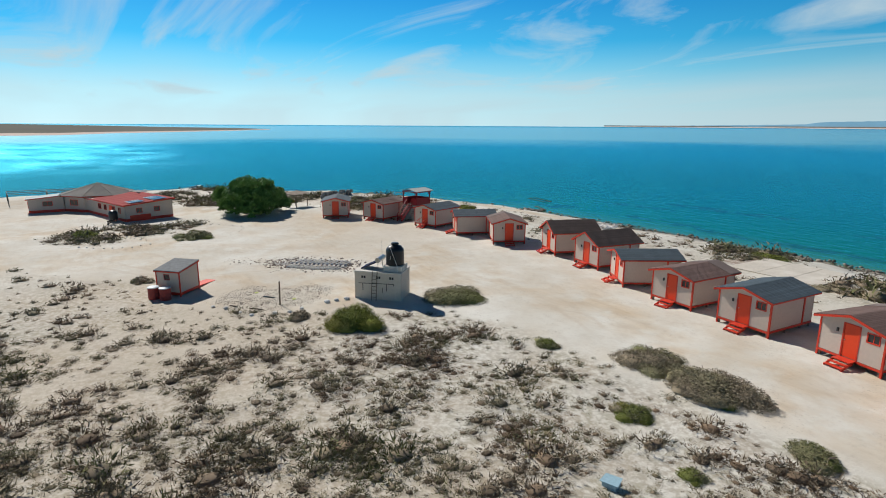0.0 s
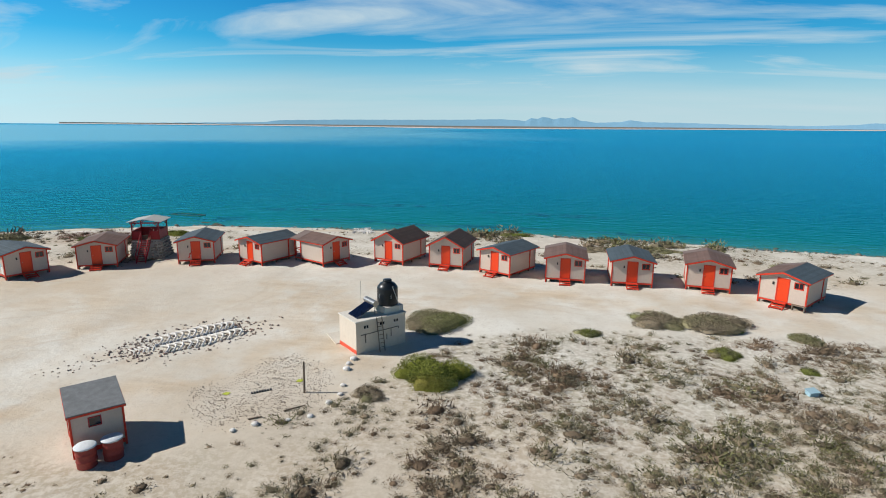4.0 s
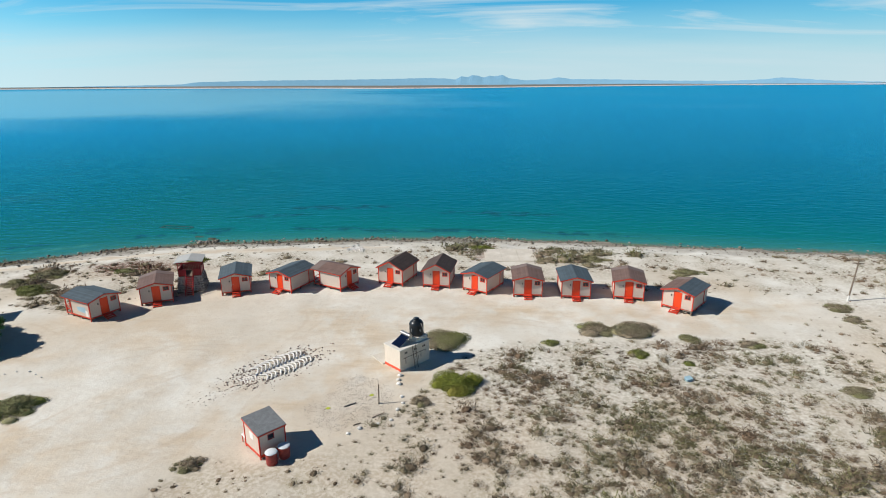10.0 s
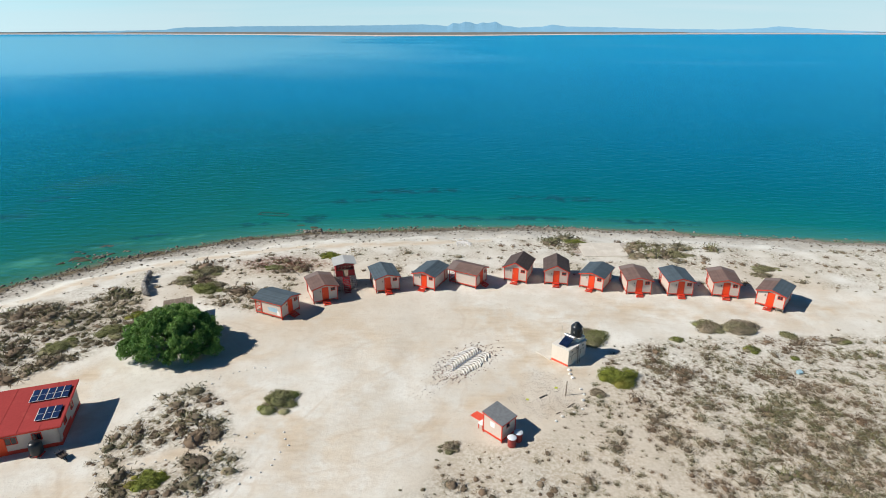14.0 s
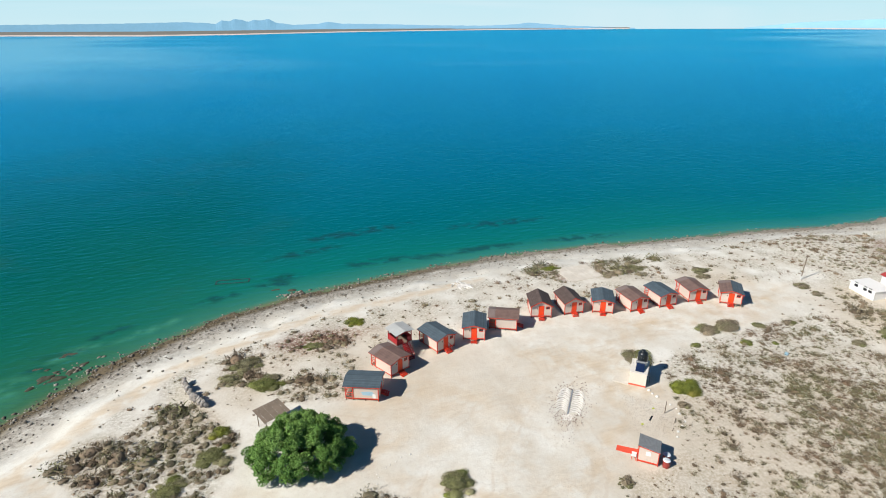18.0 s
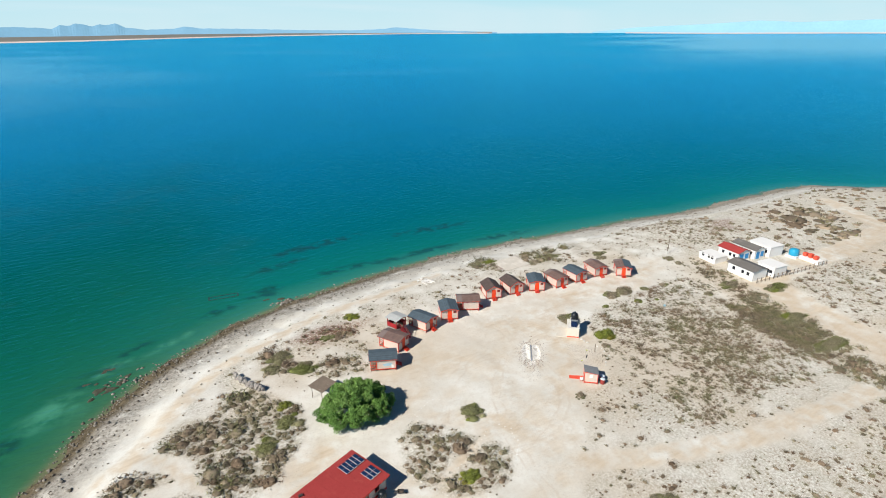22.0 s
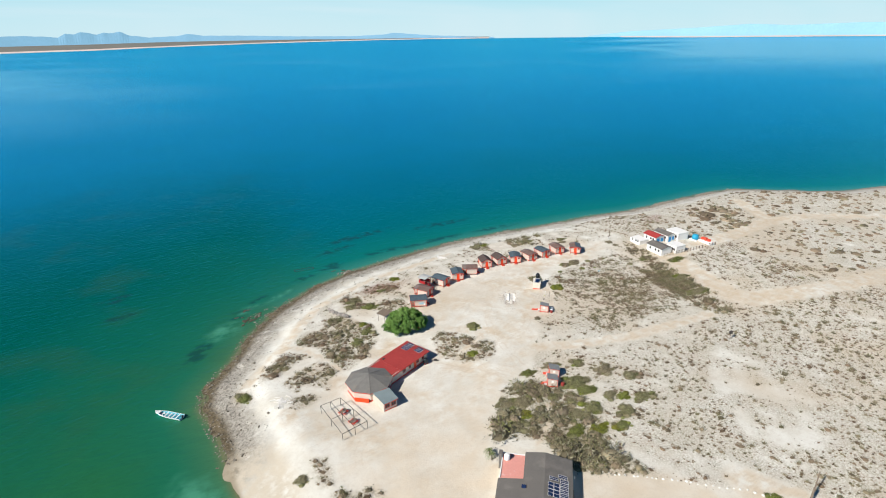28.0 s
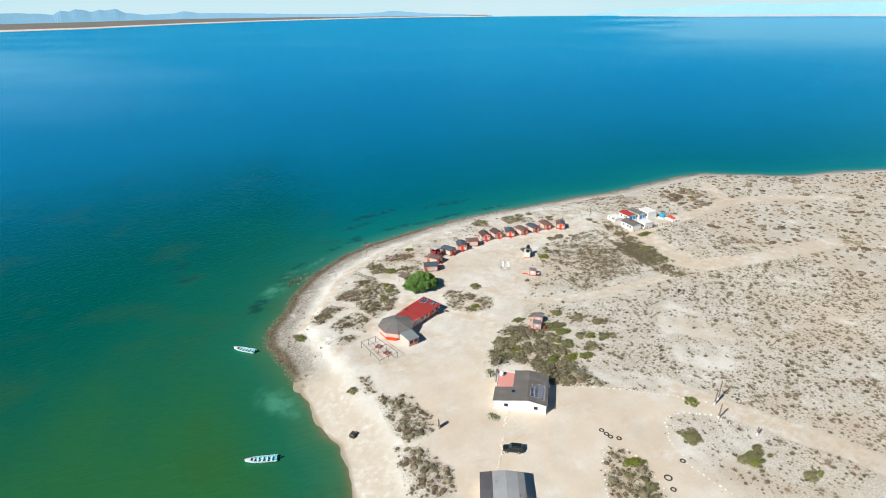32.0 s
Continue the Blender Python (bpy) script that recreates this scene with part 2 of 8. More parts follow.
def rod(bm, a, b, r0, r1=None, seg=8, mi=0):
    """A round bar from a to b, tapering from r0 to r1."""
    a, b = Vector(a), Vector(b)
    d = b - a
    q = d.to_track_quat("Z", "Y").to_matrix().to_4x4()
    r = bmesh.ops.create_cone(bm, cap_ends=True, segments=seg, radius1=r0, radius2=r0 if r1 is None else r1, depth=d.length, matrix=Matrix.Translation((a + b) / 2) @ q)
    for v in r["verts"]:
        for f in v.link_faces:
            f.material_index = mi
    return bm


def poly(bm, pts, thick=None, mi=0):
    """A flat face through pts, or with thick (a vector) a slab."""
    vs = [bm.verts.new(p) for p in pts]
    fs = [bm.faces.new(vs)]
    if thick is not None:
        ws = [bm.verts.new(Vector(p) + Vector(thick)) for p in pts]
        fs.append(bm.faces.new(ws[::-1]))
        for i in range(len(vs)):
            j = (i + 1) % len(vs)
            fs.append(bm.faces.new((vs[i], ws[i], ws[j], vs[j])))
    for f in fs:
        f.material_index = mi
    bmesh.ops.recalc_face_normals(bm, faces=fs)
    return bm


def lathe(bm, prof, seg=20, mi=0):
    """A solid of revolution round z from (radius, height) pairs."""
    rings = [[bm.verts.new((r * math.cos(2 * math.pi * k / seg), r * math.sin(2 * math.pi * k / seg), z)) for k in range(seg)] for r, z in prof]
    fs = []
    for a, b in zip(rings, rings[1:]):
        for k in range(seg):
            fs.append(bm.faces.new((a[k], a[(k + 1) % seg], b[(k + 1) % seg], b[k])))
    fs.append(bm.faces.new(rings[0][::-1]))
    fs.append(bm.faces.new(rings[-1]))
    for f in fs:
        f.material_index, f.smooth = mi, True
    return bm


BM = bmesh.new


# ---- the coast and the lie of the land ----
SEA_Z = -2.8
COAST = [(-900, -4000), (-330, -900), (-190, -300), (-140, -150), (-118, -92), (-112, -74), (-108.5, -62), (-107, -54), (-109, -48),
         (-108, -36), (-108, -24), (-107.5, -11), (-109, -1), (-106, 7), (-98, 16.5), (-90, 28), (-80, 38.5), (-71, 44.5), (-62, 50),
         (-47, 55.5), (-26, 58.5), (-10, 60), (7, 60.5), (30, 59), (55, 55), (77, 53.5), (100, 48.5), (118, 47.5)]
COAST += [(160, 46.5), (177, 43), (190, 32), (217, 9), (250, -2), (280, -17), (400, -60), (900, -200), (4800, -1400)]
_ring = np.array(COAST + [(4800, -4800), (-900, -4800)], float)
_line = np.array(COAST, float)


def inland(x, y):
    """Metres inland from the waterline; negative out at sea."""
    p = np.stack([np.asarray(x, float).ravel(), np.asarray(y, float).ravel()], 1)
    best = np.full(len(p), 1e9)
    for a, b in zip(_line, _line[1:]):
        d = b - a
        t = np.clip(((p - a) @ d) / (d @ d), 0, 1)
        best = np.minimum(best, np.hypot(*(p - a - t[:, None] * d).T))
    ins = np.zeros(len(p), bool)
    for a, b in zip(_ring, np.roll(_ring, -1, 0)):
        c = (a[1] > p[:, 1]) != (b[1] > p[:, 1])
        with np.errstate(divide="ignore", invalid="ignore"):
            ins ^= c & (p[:, 0] < (b[0] - a[0]) * (p[:, 1] - a[1]) / (b[1] - a[1]) + a[0])
    return np.where(ins, best, -best).reshape(np.shape(x))


def smooth(a, b, v):
    t = np.clip((v - a) / (b - a), 0, 1)
    return t * t * (3 - 2 * t)


def waves(x, y, seed, size, octaves=3):
    """Cheap smooth noise, about -1 to 1, from sums of sines."""
    r = np.random.RandomState(seed)
    out, amp, tot = 0 * np.asarray(x, float), 1.0, 0.0
    for o in range(octaves):
        for _ in range(4):
            a, ph = r.uniform(0, 2 * np.pi), r.uniform(0, 2 * np.pi)
            k = 2 * np.pi / (size / 2**o) * r.uniform(0.7, 1.4)
            out = out + amp * np.sin(k * (np.cos(a) * x + np.sin(a) * y) + ph + 1.3 * np.sin(0.37 * k * (np.sin(a) * x - np.cos(a) * y) + 2 * ph))
            tot += amp * 0.5
        amp *= 0.55
    return out / tot


def inside(x, y, ring, soft=2.0):
    """1 inside the polygon, 0 outside, with a soft edge."""
    p = np.stack([np.asarray(x, float).ravel(), np.asarray(y, float).ravel()], 1)
    ring = np.array(ring, float)
    best, ins = np.full(len(p), 1e9), np.zeros(len(p), bool)
    for a, b in zip(ring, np.roll(ring, -1, 0)):
        d = b - a
        t = np.clip(((p - a) @ d) / (d @ d), 0, 1)
        best = np.minimum(best, np.hypot(*(p - a - t[:, None] * d).T))
        c = (a[1] > p[:, 1]) != (b[1] > p[:, 1])
        with np.errstate(divide="ignore", invalid="ignore"):
            ins ^= c & (p[:, 0] < (b[0] - a[0]) * (p[:, 1] - a[1]) / (b[1] - a[1]) + a[0])
    return smooth(-soft, soft, np.where(ins, best, -best)).reshape(np.shape(x))


def along(x, y, line, width, soft=1.0):
    """1 within width/2 of the line."""
    p = np.stack([np.asarray(x, float).ravel(), np.asarray(y, float).ravel()], 1)
    best = np.full(len(p), 1e9)
    line = np.array(line, float)
    for a, b in zip(line, line[1:]):
        d = b - a
        t = np.clip(((p - a) @ d) / (d @ d), 0, 1)
        best = np.minimum(best, np.hypot(*(p - a - t[:, None] * d).T))
    return (1 - smooth(width / 2 - soft, width / 2 + soft, best)).reshape(np.shape(x))


def height(x, y):
    x, y = np.asarray(x, float), np.asarray(y, float)
    d = inland(x, y) + (0.5 + 1.1 * smooth(-40, -20, y)) * waves(x, y, 5, 14)
    z = np.where(d < 0, np.maximum(SEA_Z + 0.07 * d, -9.0), SEA_Z + 0.9 * smooth(0, 7, d) + 1.9 * smooth(5, 17, d))
    rough = smooth(8, 22, d)
    z = z + rough * (0.10 * waves(x, y, 1, 30) + 0.05 * waves(x, y, 2, 7))
    z = z + 0.35 * smooth(2, 12, y) * smooth(60, 45, abs(x)) * rough
    z = z + 1.2 * smooth(40, 75, x) * rough
    # levelled pad under the restaurant
    pad = smooth(24, 12, np.hypot((x + 66) * 0.8, y + 18)) * smooth(6, 14, d)
    z = z * (1 - pad) - 0.5 * pad
    return z


def ground_z(x, y):
    return float(height(np.array([x]), np.array([y]))[0])


def steps(core0, core1, step, far, grow=1.17):
    mid = list(np.arange(core0, core1 + step / 2, step))
    s, v = step, mid[-1]
    hi, lo = [], []
    while v < far:
        s *= grow
        v += s
        hi.append(v)
    s, v = step, mid[0]
    while v > -far:
        s *= grow
        v -= s
        lo.append(v)
    return np.array(lo[::-1] + mid + hi)


def sheet(name, xs, ys, zfun, attrs, material):
    """A grid over xs, ys with heights and float attributes at its corners."""
    gx, gy = np.meshgrid(xs, ys)
    gz = zfun(gx, gy)
    nx, ny = len(xs), len(ys)
    co = np.stack([gx, gy, gz], -1).reshape(-1, 3)
    i = np.arange(nx * ny).reshape(ny, nx)
    f = np.stack([i[:-1, :-1], i[:-1, 1:], i[1:, 1:], i[1:, :-1]], -1).reshape(-1, 4)
    me = bpy.data.meshes.new(name)
    me.from_pydata(co.tolist(), [], f.tolist())
    me.polygons.foreach_set("use_smooth", np.ones(len(f), bool))
    for k, fun in attrs.items():
        a = me.attributes.new(k, "FLOAT", "POINT")
        a.data.foreach_set("value", np.asarray(fun(gx, gy), np.float32).ravel())
    me.materials.append(material)
    return new(name, me)


# ---- zones of the ground ----
YARD = [(51.2, 19), (40.9, 9.3), (26.7, 8), (18, 7.7), (11.2, 6.7), (6.2, 3.7), (2, -3.8), (-1, -8.5), (-4.5, -12.7), (-8.7, -14.4), (-13.7, -13.4), (-15.2, -17), (-16.9, -20.1)] + [(-19.2, -21.1), (-25.2, -27.3), (-31.7, -32.4), (-39.3, -34.2), (-44.2, -37.4), (-51.1, -43.2), (-57.4, -49.6), (-58.6, -53)]
YARD += [(-50, -64), (-46, -70)] + [(-38, -77.2), (-31.8, -83.3), (-25.8, -89.4), (-20.7, -95.6), (-24.3, -99.5), (-26.8, -96.8), (-31.2, -93.4), (-35.4, -93.2), (-38, -94.9), (-41.2, -98.7), (-42.9, -102), (-44.2, -106.7), (-44.2, -110.9), (-44, -114.7)] + [(-44, -125), (-60, -135), (-100, -125), (-94, -86)]
YARD += [(-91.2, -82.4), (-91, -72.7), (-92.4, -67.4), (-86.5, -65.6), (-84.6, -56.8), (-87.9, -47.8), (-90.9, -43), (-89.5, -37.3), (-93.2, -34.8)] + [(-97, -22), (-93, -16), (-84, -18), (-77, -7), (-67, -4), (-60, 1), (-57, 6), (-52, 12), (-44, 9), (-36, 16), (-22, 24), (-4, 28), (12, 25), (26, 24), (34, 22), (44, 24)]
SCRUB_WEST = [
    [(58, 14.9), (58.9, 7.9), (57.3, 0.9), (57.7, -5), (51.2, -14.5), (50.9, -20.7), (51.2, -28.3), (53.4, -35.4), (51.5, -39.3), (45.8, -37.4), (41.9, -31.6), (44.6, -22.4), (40.6, -16.8), (47.7, -5.4), (48.4, 1.3), (51.2, 7.1)],
    [(114.4, 25.4), (133, 22), (125.6, 8.4), (121.2, -2.5), (108.6, -6.3), (100.1, -2.9), (103.5, 4.7), (103.6, 15.3)],
    [(40.7, -5.4), (46.8, -16.2), (41.2, -40.9), (38.7, -46.6), (32.7, -42.5), (35.2, -20.4)],
    [(-80, 13.9), (-75.8, 16.1), (-72.5, 14.5), (-68.8, 20.7), (-62, 17.5), (-57.6, 9), (-60.5, 0.4), (-67.3, -5), (-72.8, -8.4), (-74.8, -7.1), (-76.2, 2.1), (-76.5, 6.3), (-79.7, 9.4)],
    [(-94.5, 0.1), (-92, 4.3), (-87.9, 7), (-83.7, 7.1), (-78.5, 2.7), (-82.4, 2.4), (-87.7, -0.3), (-91.5, -1.9), (-94.4, -1.9)],
    [(-89.6, -5.5), (-86.6, -3.5), (-82.6, -1.9), (-78.4, -0.2), (-76.1, -3.6), (-76.2, -7), (-79.1, -10.1), (-80.6, -13.7), (-81.8, -11.8), (-85.6, -8.1), (-87.8, -10.4), (-89.3, -7.9)],
    [(-101.5, -8.3), (-100.6, -3.4), (-98.3, -1.2), (-95.9, -2.1), (-96.1, -4.9), (-98.3, -6.4), (-100, -10.6)],
]
SCRUB_WEST += [
    [(-90.4, -12.9), (-88.3, -12.3), (-84.8, -13.4), (-83.5, -15.4), (-84.9, -16.6), (-88, -17.8), (-91.1, -15.8)],
    [(-45.5, -5.6), (-41.6, -6.2), (-37.7, -10.8), (-33.2, -18.6), (-36.2, -23.3), (-41.4, -24.4), (-46, -22), (-49.1, -15.9), (-48.2, -10.4)],
    [(-93.2, -34.8), (-89.8, -36.1), (-90.9, -43), (-94.3, -43.6)],
    [(-92.9, -45.9), (-85.4, -49.4), (-83.9, -59.9), (-86.5, -65.5), (-94.2, -65.1), (-95.3, -58.6), (-94.1, -53.2)],
    [(-103.3, -62.5), (-96.7, -64.2), (-91.8, -68.9), (-89.6, -77.7), (-91.4, -82.3), (-94.1, -84.5), (-108.1, -75.4), (-105.5, -67.2)],
    [(-61.1, 31.4), (-54.4, 29.6), (-53, 19.7), (-54.4, 17.9), (-59, 22.4)],
    [(-53.4, 18.2), (-47.2, 22.2), (-42.5, 17.5), (-42.7, 11.9), (-47, 13.6), (-51.6, 14.5)],
]
SCRUB_WEST += [
    [(-56.8, -91.6), (-52.3, -95.2), (-52.1, -99.1), (-54.7, -108.4), (-56.3, -110.6), (-67.3, -103.4)],
    [(17.9, 42.4), (22.1, 44.2), (29.3, 40.6), (28.6, 36.6), (21.6, 34.3), (17.3, 35.3)],
    [(5.8, 47.9), (11.4, 47), (11.2, 42.8), (6.8, 42.6)],
    [(33.2, 42.3), (36, 41.8), (34.9, 38), (32.3, 39.1)],
    [(17.1, 39.3), (28.7, 41.4), (27.8, 34.1), (19.6, 33.8)],
]
SCRUB_WEST += [
    [(17.9, 44), (29.8, 43.3), (29.1, 37.8), (25, 33), (19, 34.5), (17.4, 36.4)],
    [(1.7, 45.9), (5.7, 48.5), (9.1, 43.5), (7.6, 36), (2, 41.1)],
    [(-50, 28.1), (-46.9, 32.2), (-40.6, 32.4), (-38.9, 27.4), (-44.4, 25.9)],
]
DENSE = [(7, -24), (13, -12), (19, -6), (24, -3), (29, -3), (35, -5), (38, -14), (27, -27), (16, -34)]
THICKET = [[(-44.6, -37.2), (-34.7, -38.3), (-28.1, -40), (-31.7, -53.3), (-39.5, -66.3), (-37.9, -76.2), (-49.5, -67.5), (-50, -61.7), (-48.2, -56.9), (-57.1, -51), (-54.8, -46.2)]]
RED_EDGE = [[(6.8, 42.6), (9.4, 43.1), (9.3, 37.3), (6.8, 35.7)], [(17.6, 44.1), (18.5, 44.1), (17.9, 36.2), (16.7, 36.1)], [(89.7, 30.2), (97.3, 28), (89.4, 21), (80.9, 22.8)]]
RED_PATCH = [(-52.6, 30.7), (-47.9, 33.8), (-40.1, 33), (-33.8, 30.6), (-41, 27.4), (-47.8, 26.8)]
BARE = [[(91.7, -75.9), (100.6, -76.9), (97.8, -83.0), (88.2, -82.3)], [(17.8, -73.2), (22, -73.5), (20.9, -76.5), (16.5, -76.5)], [(16.8, -51.6), (20.5, -61.8), (13.2, -80.2), (0.9, -90.6), (-12.5, -86.4), (-10.6, -75.5), (-1, -61.5)]]
TRACKS = [
    ([(-24.5, -86.7), (-19.5, -98.2), (-14.8, -110.2), (-10.5, -121), (-8.1, -129.9)], 7.5),
    ([(58.9, -5.4), (53.6, -22.2), (48.9, -37.8), (50.4, -43.1), (70.4, -51.4), (96.3, -57.6), (115.7, -61.6)], 9.0),
    ([(63.6, -5.8), (74.5, -5.7), (100.1, -6.8), (124.3, -5.2), (148.6, -10.1), (183.5, -34.7)], 8.0),
    ([(147.2, 20.4), (139.4, 9.4), (131.6, -2.3)], 7.0),
]
TRACKS += [
    ([(-25.2, -27.3), (-16.7, -31.5), (0.8, -37.6), (18.8, -40.1), (31.9, -42)], 4.0),
    ([(-40.1, -47.7), (-42.6, -51.6), (-47.4, -55), (-51.5, -57.6)], 1.3),
    ([(-85.6, 9.3), (-82.9, 10.5), (-80.1, 7.7), (-78.3, 3.5), (-76.2, -0.8), (-75.5, -4.8), (-75.3, -7.2)], 1.5),
    ([(-103.8, -20), (-103.2, -13.6), (-103, -8.6), (-101.4, -4.3), (-97.3, 0.4), (-91.9, 5.1), (-85.2, 11), (-76.9, 19.9), (-67.8, 29.6), (-59.8, 33.2)], 3.2),
    ([(-59.8, 33.2), (-50, 37.1), (-43.9, 39.2), (-28.6, 40.7), (-8.8, 44.5)], 3.0),
]
TRACKS += [
    ([(-45.3, -18.2), (-39.9, -16.1), (-35.2, -14.7), (-32.1, -12)], 1.8),
]


def on_tracks(x, y):
    v = 0 * np.asarray(x, float)
    for line, w in TRACKS:
        v = np.maximum(v, along(x, y, line, w, w * 0.2))
    return v


def scrub(x, y):
    """How thickly the low scrub grows, 0 to 1."""
    x, y = np.asarray(x, float), np.asarray(y, float)
    d = inland(x, y)
    east = smooth(-34, -28, x) * smooth(30, 12, y) + smooth(44, 60, x) + smooth(-58, -30, x + 9 * waves(x, y, 17, 18)) * smooth(-30, -40, y)
    v = np.clip(east, 0, 1) * (1 - inside(x, y, YARD, 1.2))
    patch = 0.62 + 0.26 * waves(x, y, 11, 26) + 0.30 * waves(x, y, 12, 9)
    v = v * np.clip(patch, 0.06, 1)
    v = np.maximum(v, np.clip(0.88 + 0.35 * waves(x, y, 18, 6), 0.3, 1) * inside(x, y, DENSE, 3.5) * (1 - inside(x, y, YARD, 1.2)))
    v = np.maximum(v, np.clip(0.62 + 0.35 * waves(x, y, 16, 7), 0, 0.9) * smooth(14, 7, np.hypot((x - 24) * 0.8, y + 13)))
    v = v * (1 + 0.6 * np.maximum(smooth(58, 75, x), smooth(-38, -60, y) * smooth(-30, -10, x)))
    v = v * (1 - 0.75 * smooth(22, 6, np.hypot(x - 47, y - 22)))
    shore = smooth(11, 17, d) * smooth(8, 26, y) * np.clip(0.50 + 0.6 * waves(x, y, 14, 11), 0.05, 1) * (1 - inside(x, y, YARD, 1.2)) * 0.85
    v = np.maximum(v, shore)
    for z in SCRUB_WEST:
        v = np.maximum(v, inside(x, y, z, 1.4) * np.clip(0.98 + 0.5 * waves(x, y, 13, 6) + 0.25 * waves(x, y, 15, 2.5), 0.25, 1))
    for z in THICKET:
        v = np.maximum(v, inside(x, y, z, 1.0))
    v = np.maximum(v, 0.9 * inside(x, y, RED_PATCH, 1.5))
    for z in BARE:
        v = v * (1 - 0.85 * inside(x, y, z, 4) * np.clip(0.75 + 0.5 * waves(x, y, 19, 13), 0, 1))
    return np.clip(v * (1 - on_tracks(x, y)), 0, 1) * smooth(9, 15, d)


def worn(x, y):
    """Driven, tan ground."""
    t = 0.85 * on_tracks(x, y)
    yard = inside(x, y, YARD, 2.0) * np.clip(0.30 + 0.55 * waves(x, y, 21, 22) + 0.2 * waves(x, y, 22, 7), 0, 0.9)
    loop = along(x, y, [(36, 12.5), (20, 13.5), (6, 15), (-6, 14), (-14, 8), (-22, 0), (-26, -10), (-22, -22), (-36, -30), (-52, -36), (-66, -55), (-70, -75)], 5.0, 2.5)
    turn = along(x, y, [(44, 17), (34, 15.5), (25, 15.2), (12.6, 14.5), (3, 11.5), (-4.1, 5), (-6.4, -0.9), (-9.5, -6.2), (-14, -9.5), (-21, -14)], 6.0, 2.4)
    return np.clip(np.maximum(np.maximum(t, yard), np.maximum(0.75 * loop, 1.0 * turn) * (0.65 + 0.4 * waves(x, y, 23, 5))), 0, 1)


gm = bpy.data.materials.new("sandy_ground")
gm.use_nodes = True
n, l = gm.node_tree.nodes, gm.node_tree.links
b = n["Principled BSDF"]
b.inputs["Roughness"].default_value, b.inputs["Specular IOR Level"].default_value = 0.95, 0.15
tc = n.new("ShaderNodeTexCoord")


def gnoise(scale, detail=5, rough=0.55, vec=None):
    t = n.new("ShaderNodeTexNoise")
    t.inputs["Scale"].default_value, t.inputs["Detail"].default_value, t.inputs["Roughness"].default_value = scale, detail, rough
    l.new(vec or tc.outputs["Object"], t.inputs["Vector"])
    return t.outputs["Fac"]


def gramp(fac, p0, p1):
    t = n.new("ShaderNodeMapRange")
    t.interpolation_type = "SMOOTHSTEP"
    t.inputs["From Min"].default_value, t.inputs["From Max"].default_value = p0, p1
    l.new(fac, t.inputs[0])
    return t.outputs[0]


def gmul(a, b2):
    t = n.new("ShaderNodeMath")
    t.operation = "MULTIPLY"
    for i, v in enumerate((a, b2)):
        if isinstance(v, (int, float)):
            t.inputs[i].default_value = v
        else:
            l.new(v, t.inputs[i])
    return t.outputs[0]


def gmix(fac, a, b2, blend="MIX"):
    t = n.new("ShaderNodeMix")
    t.data_type, t.blend_type = "RGBA", blend
    for key, v in (("Factor", fac), ("A", a), ("B", b2)):
        if isinstance(v, tuple):
            t.inputs[key].default_value = (*v, 1)
        elif isinstance(v, (int, float)):
            t.inputs[key].default_value = v
        else:
            l.new(v, t.inputs[key])
    return t.outputs["Result"]


def gattr(name):
    t = n.new("ShaderNodeAttribute")
    t.attribute_name = name
    return t.outputs["Fac"]


veg, trk, ink, redp = gattr("veg"), gattr("worn"), gattr("inland"), gattr("redpatch")
sand = gmix(gramp(gnoise(0.12, 6), 0.35, 0.65), (0.635, 0.60, 0.52), (0.735, 0.715, 0.645))
sand = gmix(gmul(gramp(gnoise(0.9, 7, 0.65), 0.44, 0.72), 0.40), sand, (0.55, 0.49, 0.405))
# driven tracks: tan, streaked
streak = n.new("ShaderNodeMapping")
streak.inputs["Rotation"].default_value = (0, 0, radians(35))
streak.inputs["Scale"].default_value = (0.25, 1.2, 1)
l.new(tc.outputs["Object"], streak.inputs[0])
tan = gmix(gramp(gnoise(1.1, 6, 0.6, streak.outputs[0]), 0.35, 0.7), (0.62, 0.515, 0.38), (0.52, 0.41, 0.285))
col = gmix(gmul(trk, gramp(gnoise(0.35, 5), 0.30, 0.62)), sand, tan)
# litter and low dry stems between the bushes
litter = gmix(gramp(gnoise(0.4, 4), 0.4, 0.6), (0.33, 0.265, 0.185), (0.30, 0.265, 0.175))
lit_fac = gmul(gramp(veg, 0.08, 0.65), gramp(gnoise(2.6, 8, 0.75), 0.41, 0.57))
col = gmix(gmul(lit_fac, 0.66), col, litter)
specks = gmul(gramp(gnoise(9.0, 3, 0.6), 0.62, 0.68), gramp(gnoise(0.25, 3), 0.42, 0.6))
col = gmix(gmul(specks, 0.55), col, (0.24, 0.19, 0.15))
col = gmix(gmul(redp, gramp(gnoise(2.2, 6, 0.7), 0.40, 0.58)), col, (0.17, 0.060, 0.045))
# wheel marks curving across the driven sand
geo_p = n.new("ShaderNodeSeparateXYZ")
l.new(tc.outputs["Object"], geo_p.inputs[0])


def gmath(op, a, b2=None):
    t = n.new("ShaderNodeMath")
    t.operation = op
    for i, v in enumerate((a, b2)):
        if isinstance(v, (int, float)):
            t.inputs[i].default_value = v
        elif v is not None:
            l.new(v, t.inputs[i])
    return t.outputs[0]


